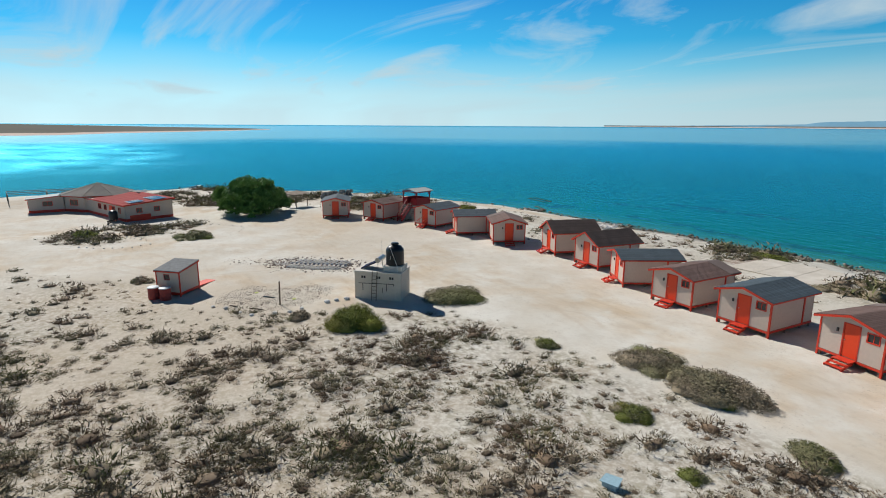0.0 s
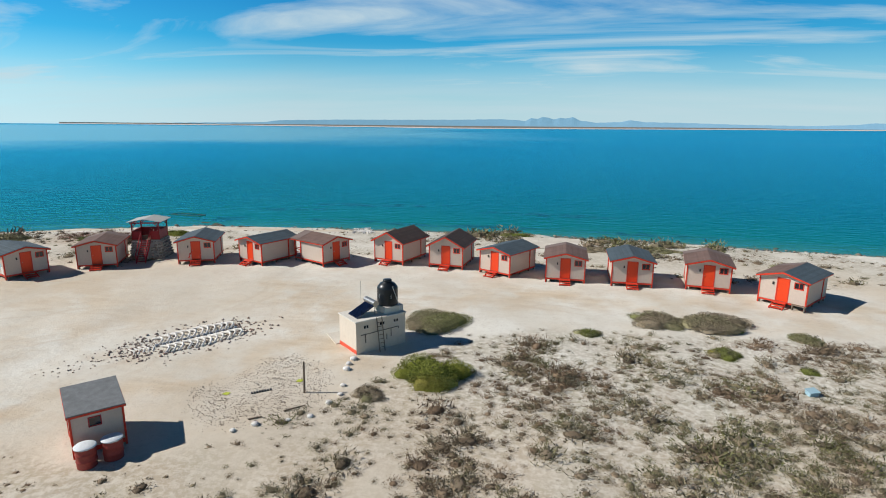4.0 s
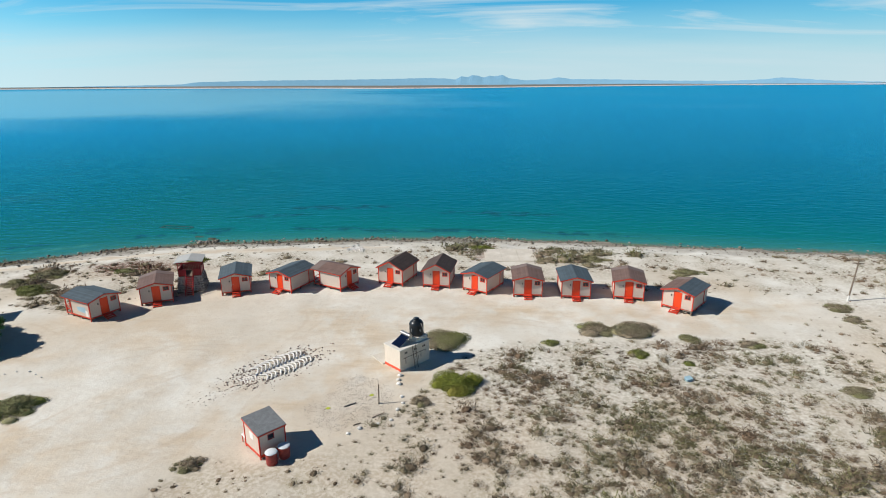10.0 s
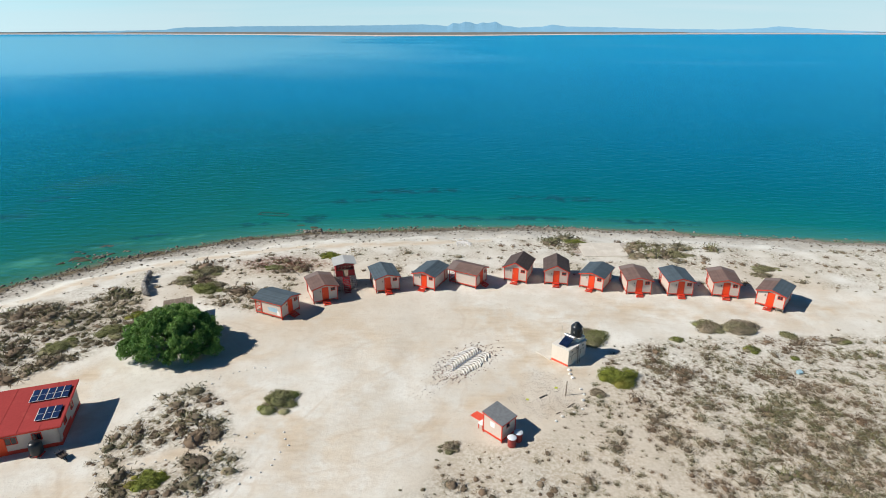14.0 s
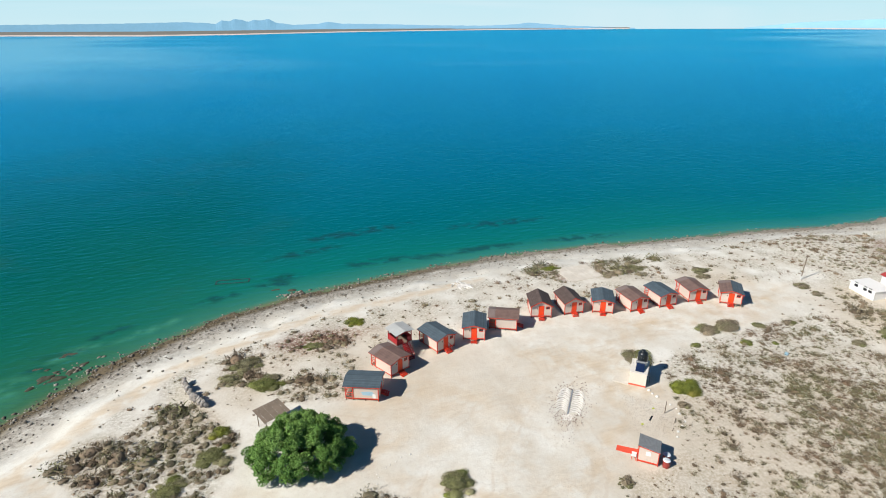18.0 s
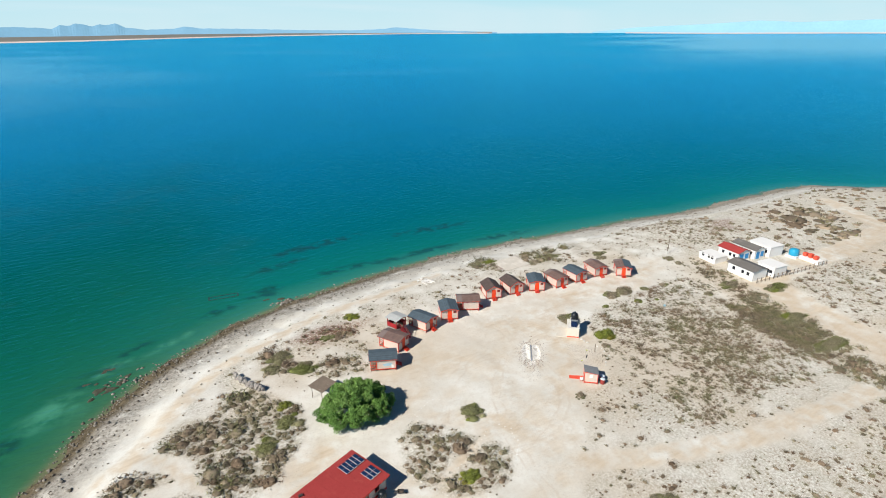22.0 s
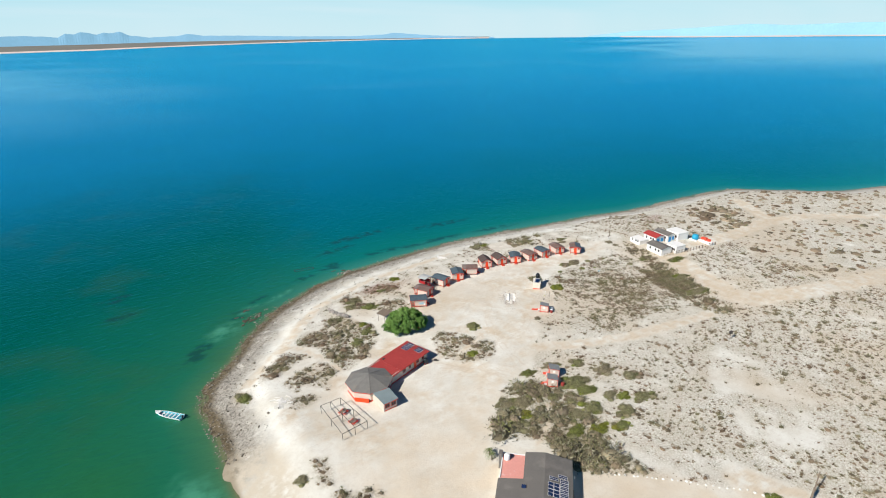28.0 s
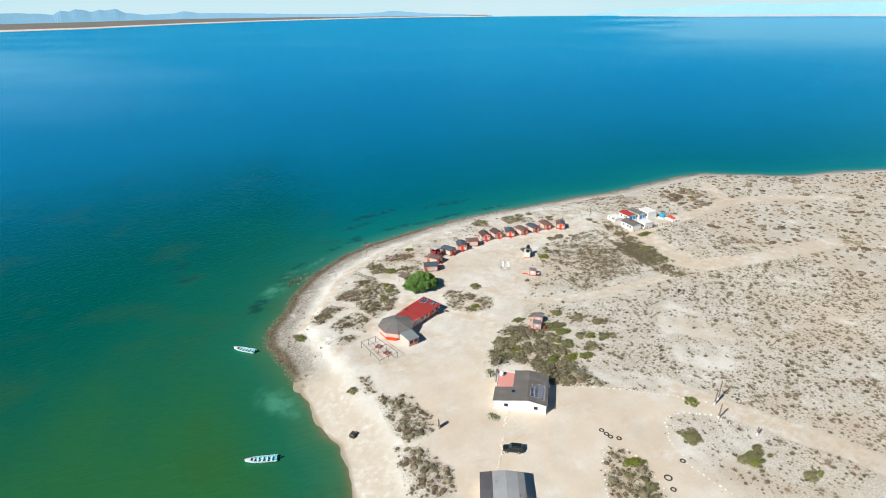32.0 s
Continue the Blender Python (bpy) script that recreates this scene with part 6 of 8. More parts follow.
# ---- whale skeleton laid out on the sand ----
def skeleton():
    t = thing("whale_skeleton", "bleached whale skeleton laid out on the sand", "skeleton")
    x, y = -12.35, 0.9
    t.matrix_basis = pose(x, y, ground_z(x, y), 0, 0, 52)
    rng = random.Random(8)
    for i in range(13):
        u = -2.7 + i * 0.46
        bm = BM()
        box(bm, u - 0.11, u + 0.11, -0.10, 0.10, 0.0, 0.20, 0.03)
        part("vertebra", bm, M["grey_bone"], t)
    for side in (-1, 1):
        for i in range(12):
            u = -2.5 + i * 0.46 + rng.uniform(-0.05, 0.05)
            ln = (1.25 + 0.55 * math.sin(math.pi * (i + 1) / 13)) * rng.uniform(0.88, 1.06)
            bm = BM()
            pts = []
            for k in range(8):
                q = k / 7
                pts.append(Vector((u + 0.75 * math.sin(q * 2.3) * (0.8 + 0.1 * side) - 0.55 * q * q, side * (0.22 + ln * q), 0.06 + 0.16 * math.sin(q * 3.1))))
            for a, b2 in zip(pts, pts[1:]):
                rod(bm, a, b2, 0.08, 0.07, 6)
            part("rib", bm, M["bone"], t)
    for i in range(5):
        u = -2.9 - i * 0.30
        bm = BM()
        pts = [Vector((u - 0.25 * abs(k) / 3, k * 0.22, 0.06)) for k in range(-3, 4)]
        for a, b2 in zip(pts, pts[1:]):
            rod(bm, a, b2, 0.05, 0.05, 6)
        part("small_bone", bm, M["bone"], t)


M["grey_bone"] = mat("grey_weathered_bone", (0.22, 0.25, 0.29), 0.8, vary=0.2, scale=4)
skeleton()


def rubble(name, label, spots, m, seed, cat="stones"):
    """Many small stones as one object."""
    rng = np.random.RandomState(seed)
    protos = []
    for k in range(5):
        bm = BM()
        bmesh.ops.create_icosphere(bm, subdivisions=1, radius=1.0)
        bm.verts.ensure_lookup_table()
        v = np.array([q.co[:] for q in bm.verts]) * rng.uniform(0.7, 1.2, (len(bm.verts), 1))
        f = np.array([[q.index for q in g.verts] for g in bm.faces])
        bm.free()
        protos.append((v, f))
    V, F, T, base = [], [], [], 0
    xy = np.array([(s[0], s[1]) for s in spots])
    zz = height(xy[:, 0], xy[:, 1])
    for (x, y, r), z in zip(spots, zz):
        v, f = protos[rng.randint(5)]
        a = rng.uniform(0, 6.28)
        w = v * r * np.array([rng.uniform(0.8, 1.4), rng.uniform(0.7, 1.1), rng.uniform(0.5, 0.8)])
        c, s = math.cos(a), math.sin(a)
        w = np.stack([w[:, 0] * c - w[:, 1] * s + x, w[:, 0] * s + w[:, 1] * c + y, w[:, 2] + z + r * 0.25], 1)
        V.append(w)
        F.append(f + base)
        T.append(np.full(len(v), rng.uniform()))
        base += len(v)
    return tagged(new(name, tri_mesh(name, np.concatenate(V), np.concatenate(F), np.concatenate(T), m)), label, cat, kind="stuff")


M["rubble"] = plant_mat("loose_stone", [(0.34, 0.25, 0.20), (0.20, 0.15, 0.125), (0.42, 0.35, 0.30)], 0.95)
M["shore_rock"] = plant_mat("shore_rock", [(0.11, 0.09, 0.064), (0.19, 0.165, 0.132), (0.29, 0.26, 0.215)], 0.9)
rng = np.random.RandomState(12)
spots = []
ca, sa = math.cos(radians(52)), math.sin(radians(52))
for i in range(260):
    a, q = rng.uniform(0, 6.28), rng.normal(0.98, 0.26)
    u, v = 3.9 * q * math.cos(a) - 0.2, 2.35 * q * math.sin(a)
    spots.append((-12.35 + u * ca - v * sa, 0.9 + u * sa + v * ca, rng.uniform(0.05, 0.13)))
for i in range(150):
    u, v = -3.4 - rng.exponential(0.9), rng.normal(0.4, 1.1)
    spots.append((-12.35 + u * ca - v * sa, 0.9 + u * sa + v * ca, rng.uniform(0.03, 0.075)))
rng = np.random.RandomState(77)
for _ in range(520):
    q, side = rng.uniform(-3.4, 3.4), rng.normal(scale=1.05)
    a = radians(52)
    spots.append((-12.35 + q * math.cos(a) - side * math.sin(a), 0.9 + q * math.sin(a) + side * math.cos(a), rng.uniform(0.025, 0.07)))
for _ in range(60):
    q = rng.uniform(0, 1)
    spots.append((-14.6 - 2.6 * q + rng.normal(scale=0.7), -2.2 - 4.0 * q + rng.normal(scale=0.7), rng.uniform(0.03, 0.07)))
rubble("yard_stones", "ring of loose brown stones round the skeleton", spots, M["rubble"], 5)
gravel = [(-7.6, -6.5), (-6.7, -4.7), (-5, -1.2), (-3.6, -0.6), (-2, -2.1), (-0.5, -3.5), (0, -6.9), (-1.8, -9.3), (-4.3, -10.2), (-6.2, -8.8)]
spots = []
while len(spots) < 3600:
    x, y = rng.uniform(-14, 6), rng.uniform(-16, 4)
    if inside(np.array([x]), np.array([y]), gravel, 1.0)[0] > rng.uniform(0.05, 1.6) and math.hypot(x - 1.5, y - 2) > 3.5:
        spots.append((x, y, rng.uniform(0.014, 0.042)))
M["pebble"] = plant_mat("beige_pebble", [(0.44, 0.37, 0.30), (0.32, 0.26, 0.21), (0.52, 0.46, 0.39)], 0.95)
rubble("gravel_patch", "patch of grey pebbles on sand by the post", spots, M["pebble"], 8)
# white stones by the pump house
for i, (x, y, r) in enumerate(((0.05, -0.75, 0.24), (0.0, -1.6, 0.20), (0.15, -2.4, 0.24), (0.7, -4.6, 0.17), (0.9, -5.6, 0.16), (0.6, -6.6, 0.2), (-2.2, -9.6, 0.2), (0.2, -8.2, 0.18), (-0.8, -8.8, 0.14), (-3.0, -10.4, 0.16))):
    bm = BM()
    bmesh.ops.create_icosphere(bm, subdivisions=2, radius=r)
    g = random.Random(i)
    for v in bm.verts:
        v.co *= g.uniform(0.9, 1.12)
        v.co.z *= 0.6
    ob = part("boulder", bm, M["white_stone"])
    ob.matrix_basis = pose(x, y, ground_z(x, y) + r * 0.3)
    tagged(ob, "rounded white boulder on the sand by the pump house", "boulder", "white boulders")


def post_and_letters():
    t = thing("wooden_post", "weathered wooden post standing in gravel", "post")
    t.matrix_basis = pose(-1.2, -5.75, ground_z(-1.2, -5.75))
    bm = BM()
    rod(bm, (0, 0, -0.1), (0.03, 0.02, 1.9), 0.065, 0.05, 8)
    part("shaft", bm, M["timber"], t)
    t = thing("stone_lettering", "line of unreadable black ground letters as plain bars", "lettering")
    t.matrix_basis = pose(-4.2, -6.35, ground_z(-3.8, -6.0) + 0.01, 0, 0, 36)
    for i in range(8):
        bm = BM()
        box(bm, i * 0.15, i * 0.15 + 0.085, -0.11, 0.11, 0.0, 0.05)
        part("bar", bm, M["black_plastic"], t)
    for x, y, c in ((-2.1, -4.4, 0), (-5.6, -6.6, 1)):
        bm = BM()
        poly(bm, [(-0.2, -0.12, 0.02), (0.15, -0.16, 0.02), (0.22, 0.1, 0.05), (-0.12, 0.16, 0.03)], (0, 0, 0.02))
        ob = part("plastic_scrap", bm, M["lime"])
        ob.matrix_basis = pose(x, y, ground_z(x, y))
        tagged(ob, "lime yellow plastic scrap lying on gravel", "scrap")
    for x, y, a, ln in ((-1.4, -8.0, 40, 1.2), (-2.8, -9.2, 30, 0.7)):
        bm = BM()
        rod(bm, (0, 0, 0.05), (ln, 0.05, 0.06), 0.05, 0.035, 7)
        ob = part("driftwood", bm, M["timber"])
        ob.matrix_basis = pose(x, y, ground_z(x, y), 0, 0, a)
        tagged(ob, "grey driftwood branch lying on the gravel", "driftwood")
    bm = BM()
    poly(bm, [(-0.5, -0.4, 0.3), (0.5, -0.35, 0.3), (0.45, 0.4, 0.42), (-0.45, 0.35, 0.4)], (0, 0, 0.03))
    box(bm, -0.4, 0.4, -0.3, 0.3, 0.0, 0.3)
    ob = part("cistern_lid", bm, M["pale_blue"])
    ob.matrix_basis = pose(*[(27.8, -0.2)][0], ground_z(*[(27.8, -0.2)][0]), 0, 0, 20) @ Matrix.Diagonal((0.75, 0.7, 0.8, 1))
    tagged(ob, "pale blue metal box lid among the scrub", "box")


M["lime"] = mat("lime_plastic", (0.45, 0.50, 0.05), 0.5, vary=0.1)
post_and_letters()


# ---- bench by the first cabin, goods by the last ----
def bench(x, y, turn):
    t = thing("bench", "dark wooden bench against a cabin front", "bench")
    t.matrix_basis = pose(x, y, ground_z(x, y), 0, 0, turn)
    bm = BM()
    box(bm, -0.55, 0.55, -0.18, 0.18, 0.42, 0.47, 0.01)
    part("seat", bm, M["timber"], t)
    for s in (-0.45, 0.45):
        bm = BM()
        box(bm, s - 0.04, s + 0.04, -0.15, 0.15, 0.0, 0.42)
        part("leg", bm, M["timber"], t)


bench(33.0, 14.95, -40)


def shade_roof():
    t = thing("shade_shelter", "weathered open shade shelter on timber posts", "shelter")
    t.matrix_basis = pose(-53.2, 10.2, ground_z(-53.2, 10.2), 0, 0, 25)
    for sx in (-1.5, 1.5):
        for sy in (-1.2, 1.2):
            bm = BM()
            rod(bm, (sx, sy, -0.1), (sx, sy, 2.15), 0.07, 0.06, 7)
            part("post", bm, M["timber"], t)
    for sy in (-1.2, 1.2):
        bm = BM()
        beam(bm, (-1.8, sy, 2.2), (1.8, sy, 2.2), 0.08, 0.12)
        part("beam", bm, M["timber"], t)
    for i in range(8):
        bm = BM()
        x = -1.9 + i * 0.48
        poly(bm, [(x, -1.7, 2.27 + 0.02 * (i % 2)), (x + 0.46, -1.7, 2.27 + 0.02 * (i % 2)), (x + 0.46, 1.7, 2.5), (x, 1.7, 2.5)], (0, 0, 0.03))
        part("roof_sheet", bm, M["timber"], t)


shade_roof()


# ---- restaurant: an eight-sided hall, a long wing and a porch ----
M["red_roof"] = mat("red_roof_sheet", (0.35, 0.050, 0.046), 0.85, spec=0.1, vary=0.12, scale=1.2, stain=(0.40, 0.07, 0.06, 0.5, 0.6))
M["grey_shingle"] = mat("grey_shingle", (0.175, 0.165, 0.15), 0.9, vary=0.18, scale=4, bump=0.4, bump_scale=30, stain=(0.24, 0.20, 0.165, 0.35, 0.58))
M["blue_grey_roof"] = mat("blue_grey_sheet", (0.20, 0.245, 0.25), 0.7, vary=0.15, scale=2)
M["pipe_dark"] = mat("dark_pipe", (0.06, 0.055, 0.05), 0.5, metal=0.4, vary=0.2)


def window_in(parent, origin, ax, w, h, z, frame_m, glass_m=None):
    """A shallow window on a wall: origin is its lower middle, ax the way along the wall."""
    a = Vector((*ax, 0)).normalized()
    nrm = Vector((a.y, -a.x, 0))
    o = Vector((*origin, z))
    bm = BM()
    p = [o - a * w / 2, o + a * w / 2, o + a * w / 2 + Vector((0, 0, h)), o - a * w / 2 + Vector((0, 0, h))]
    poly(bm, [q + nrm * 0.012 for q in p], nrm * -0.05)
    g = part("window", bm, glass_m or M["glass"], parent)
    for q0, q1, ww in ((p[0], p[1], 0.07), (p[3], p[2], 0.07), (p[0], p[3], 0.07), (p[1], p[2], 0.07), ((p[0] + p[1]) / 2, (p[2] + p[3]) / 2, 0.04)):
        bm = BM()
        beam(bm, q0 + nrm * 0.02, q1 + nrm * 0.02, ww, ww)
        part("frame_bar", bm, frame_m, g)
    return g


def wall_between(parent, name, p, q, z0, z1, thick, m, z1b=None):
    """An upright wall from p to q, its top running from z1 to z1b."""
    p, q = Vector((*p, 0)), Vector((*q, 0))
    a = (q - p).normalized()
    nrm = Vector((-a.y, a.x, 0)) * thick
    bm = BM()
    zb = z1 if z1b is None else z1b
    poly(bm, [(p.x, p.y, z0), (q.x, q.y, z0), (q.x, q.y, zb), (p.x, p.y, z1)], nrm)
    return part(name, bm, m, parent)


def restaurant():
    t = thing("restaurant", "beige restaurant with red wing roof and grey eight-sided hall", "restaurant")
    gz = ground_z(-68, -19)
    t.matrix_basis = pose(0.6, 1.3, gz)
    cx, cy, R = -72.6, -20.0, 5.9
    ang = [radians(22.5 + 45 * k) for k in range(8)]
    eave, apex = 2.55, 4.3
    wallr = R - 0.55
    cor = [(cx + wallr * math.cos(a), cy + wallr * math.sin(a)) for a in ang]
    for k in range(8):
        w = wall_between(t, "hall_wall", cor[k], cor[(k + 1) % 8], -0.2, eave, 0.15, M["cream"])
        a, b2 = Vector(cor[k]), Vector(cor[(k + 1) % 8])
        mid = (a + b2) / 2
        if k == 6:
            d = (b2 - a).normalized()
            window_in(w, mid + Vector((d.y, -d.x)) * 0.01, d, 1.6, 0.9, 1.1, M["red"])
        bm = BM()
        d = (b2 - a).normalized()
        o = Vector((d.y, -d.x)) * 0.02
        beam(bm, (a.x + o.x, a.y + o.y, 0.22), (b2.x + o.x, b2.y + o.y, 0.22), 0.03, 0.44)
        part("painted_dado", bm, M["red"], t)
    oc = [(cx + R * math.cos(a), cy + R * math.sin(a)) for a in ang]
    for k in range(8):
        a, b2 = Vector((*oc[k], eave)), Vector((*oc[(k + 1) % 8], eave))
        top = Vector((cx, cy, apex))
        bm = BM()
        poly(bm, [a, b2, top], (0, 0, 0.07))
        facet = part("roof_facet", bm, M["grey_shingle"], t)
        rows = 13
        for i in range(rows):
            s, e = i / rows, (i + 1.08) / rows
            if e > 1:
                e = 0.999
            bm = BM()
            poly(bm, [a.lerp(top, s) + Vector((0, 0, 0.095)), b2.lerp(top, s) + Vector((0, 0, 0.095)), b2.lerp(top, e) + Vector((0, 0, 0.078)), a.lerp(top, e) + Vector((0, 0, 0.078))])
            part("shingle_course", bm, M["grey_shingle"], facet)
        bm = BM()
        beam(bm, a + Vector((0, 0, 0.0)), b2 + Vector((0, 0, 0.0)), 0.04, 0.12)
        part("fascia", bm, M["red"], t)
        bm = BM()
        beam(bm, a + Vector((0, 0, 0.11)), top + Vector((0, 0, 0.11)), 0.12, 0.03)
        part("hip_cap", bm, M["grey_shingle"], t)
    # long wing: roof falls to the yard side
    B_, C_, A_, D_ = (-53.4, -16.7), (-64.0, -20.7), (-57.0, -9.8), (-67.5, -14.0)
    zl, zh = 2.45, 2.95
    u = (Vector(B_) - Vector(C_)).normalized()
    v = Vector((-u.y, u.x))
    wl = (Vector(A_) - Vector(B_)).dot(v)
    C2 = Vector(C_) - u * 4.6
    iB, iC = Vector(B_) - u * 0.4 + v * 0.4, C2 + v * 0.4
    iA, iD = Vector(B_) - u * 0.4 + v * (wl - 0.3), C2 + v * (wl - 0.3)
    wy = wall_between(t, "yard_wall", iC, iB, -0.2, zl, 0.15, M["cream"])
    wall_between(t, "end_wall", iB, iA, -0.2, zl, 0.15, M["cream"], zh)
    wall_between(t, "back_wall", iA, iD, -0.2, zh - 0.02, 0.15, M["cream"])
    for k, (s, w) in enumerate(((6.1, 1.1), (8.3, 0.9), (11.4, 1.0), (13.6, 0.8))):
        q = iC + u * s - v * 0.01
        window_in(wy, q, u, w, 0.8, 1.15, M["red"])
    e = (iA - iB).normalized()
    for s in (2.0, 4.6):
        window_in(wy, iB + e * s + u * 0.01, e, 0.8, 0.7, 1.2, M["red"])
    bm = BM()
    q = iC + u * 9.9 - v * 0.02
    poly(bm, [(q.x, q.y, 0), (q.x + u.x, q.y + u.y, 0), (q.x + u.x, q.y + u.y, 2.05), (q.x, q.y, 2.05)], (0.02, -0.05, 0))
    part("door", bm, M["door_red"], t)
    for a, b2 in ((iC - v * 0.02, iB - v * 0.02), (iB + u * 0.02, iA + u * 0.02)):
        bm = BM()
        beam(bm, (a.x, a.y, 0.2), (b2.x, b2.y, 0.2), 0.03, 0.40)
        part("painted_dado", bm, M["red"], t)
    bm = BM()
    q0, q1 = iB + e * 0.6 + u * 0.04, iB + e * 3.6 + u * 0.04
    beam(bm, (q0.x, q0.y, 0.5), (q1.x, q1.y, 0.5), 0.05, 0.8)
    part("red_panel", bm, M["red"], t)
    pB, pC, pA, pD = Vector(B_), Vector(C_), Vector(B_) + v * wl, Vector(C_) + v * wl
    rp = [Vector((pC.x, pC.y, zl)), Vector((pB.x, pB.y, zl)), Vector((pA.x, pA.y, zh)), Vector((pD.x, pD.y, zh))]
    bm = BM()
    poly(bm, rp, (0, 0, 0.06))
    roof = part("wing_roof", bm, M["red_roof"], t, "red painted metal roof")
    n = 6
    for i in range(n + 1):
        a = rp[0].lerp(rp[1], i / n) + Vector((0, 0, 0.07))
        b2 = rp[3].lerp(rp[2], i / n) + Vector((0, 0, 0.07))
        bm = BM()
        beam(bm, a, b2, 0.03, 0.018)
        part("seam", bm, M["red_roof"], roof)
    bm = BM()
    q = [Vector((C2.x, C2.y, zl - 0.25)), rp[0] - Vector((0, 0, 0.08)), rp[3] - Vector((0, 0, 0.08)), Vector((C2.x + v.x * wl, C2.y + v.y * wl, zh - 0.25))]
    poly(bm, q, (0, 0, 0.06))
    part("link_roof", bm, M["red_roof"], t, "red painted metal roof")
    for a, b2 in ((rp[0], rp[1]), (rp[1], rp[2]), (rp[2], rp[3])):
        bm = BM()
        beam(bm, a - Vector((0, 0, 0.04)), b2 - Vector((0, 0, 0.04)), 0.04, 0.14)
        part("fascia", bm, M["red"], t)
    # solar panels in two rows
    for s0, r0, cols in ((0.655, 0.60, 5), (0.775, 0.17, 3)):
        for i in range(cols):
            s = s0 + i * 0.064
            def pt(ss, rr):
                return rp[0].lerp(rp[1], ss).lerp(rp[3].lerp(rp[2], ss), rr) + Vector((0, 0, 0.17))
            bm = BM()
            poly(bm, [pt(s, r0), pt(s + 0.055, r0), pt(s + 0.055, r0 + 0.26), pt(s, r0 + 0.26)], (0, 0, 0.04))
            pv = part("solar_panel", bm, M["panel"], t, "dark blue solar panel")
            bm = BM()
            beam(bm, pt(s, r0) + Vector((0, 0, 0.045)), pt(s, r0 + 0.26) + Vector((0, 0, 0.045)), 0.05, 0.02)
            beam(bm, pt(s + 0.055, r0) + Vector((0, 0, 0.045)), pt(s, r0) + Vector((0, 0, 0.045)), 0.05, 0.02)
            beam(bm, pt(s, r0 + 0.13) + Vector((0, 0, 0.045)), pt(s + 0.055, r0 + 0.13) + Vector((0, 0, 0.045)), 0.03, 0.02)
            part("panel_frame", bm, M["pvc"], pv, "pale aluminium frame")
    bm = BM()
    q = rp[3].lerp(rp[0], 0.12) + Vector((u.x, u.y, 0)) * 0.8
    box(bm, q.x - 0.3, q.x + 0.3, q.y - 0.2, q.y + 0.2, zh - 0.1, zh + 0.18)
    part("roof_vent", bm, M["dark_metal"], t)
    # glazed porch
    px = [(-74.3, -25.5), (-70.0, -25.7), (-69.9, -30.1), (-73.8, -30.5)]
    pi = [(-74.0, -25.0), (-70.3, -25.0), (-70.2, -29.8), (-73.6, -30.1)]
    bm = BM()
    poly(bm, [(*px[3], 2.25), (*px[2], 2.25), (*px[1], 2.62), (*px[0], 2.62)], (0, 0, 0.06))
    part("porch_roof", bm, M["blue_grey_roof"], t, "blue-grey roof sheet")
    wall_between(t, "porch_wall", pi[3], pi[0], -0.2, 2.22, 0.12, M["cream"], 2.55)
    f = wall_between(t, "porch_wall", pi[2], pi[3], -0.2, 2.22, -0.12, M["cream"])
    f2 = wall_between(t, "porch_wall", pi[1], pi[2], -0.2, 2.55, -0.12, M["cream"], 2.22)
    d = (Vector(pi[2]) - Vector(pi[3])).normalized()
    for s in (0.8, 2.5):
        window_in(f, Vector(pi[3]) + d * s + Vector((d.y, -d.x)) * 0.01, d, 1.2, 1.0, 0.8, M["red"])
    for a, b2 in ((pi[3], pi[2]), (pi[0], pi[3])):
        bm = BM()
        beam(bm, (*a, 0.12), (*b2, 0.12), 0.05, 0.26)
        part("painted_dado", bm, M["red"], t)
    d2 = (Vector(pi[2]) - Vector(pi[1])).normalized()
    o2 = Vector((-d2.y, d2.x)) * 0.02
    window_in(f2, Vector(pi[1]) + d2 * 2.2 + o2, -d2, 1.3, 0.7, 1.1, M["red"])
    bm = BM()
    beam(bm, (pi[1][0] + o2.x, pi[1][1] + o2.y, 0.22), (pi[2][0] + o2.x, pi[2][1] + o2.y, 0.22), 0.03, 0.44)
    part("painted_dado", bm, M["red"], t)
    for a, b2, za, zb in ((px[1], px[2], 2.58, 2.21), (px[2], px[3], 2.21, 2.21)):
        bm = BM()
        beam(bm, (*a, za), (*b2, zb), 0.04, 0.12)
        part("fascia", bm, M["red"], t)
    # red counter outside the hall
    bm = BM()
    a, b2 = Vector(cor[4]), Vector(cor[5])
    o = Vector((-1, -1)).normalized() * 0.42
    a, b2 = a.lerp(b2, 0.08) + o, a.lerp(b2, 0.92) + o
    beam(bm, (a.x, a.y, 0.45), (b2.x, b2.y, 0.45), 0.35, 0.9)
    part("red_counter", bm, M["door_red"], t)


restaurant()


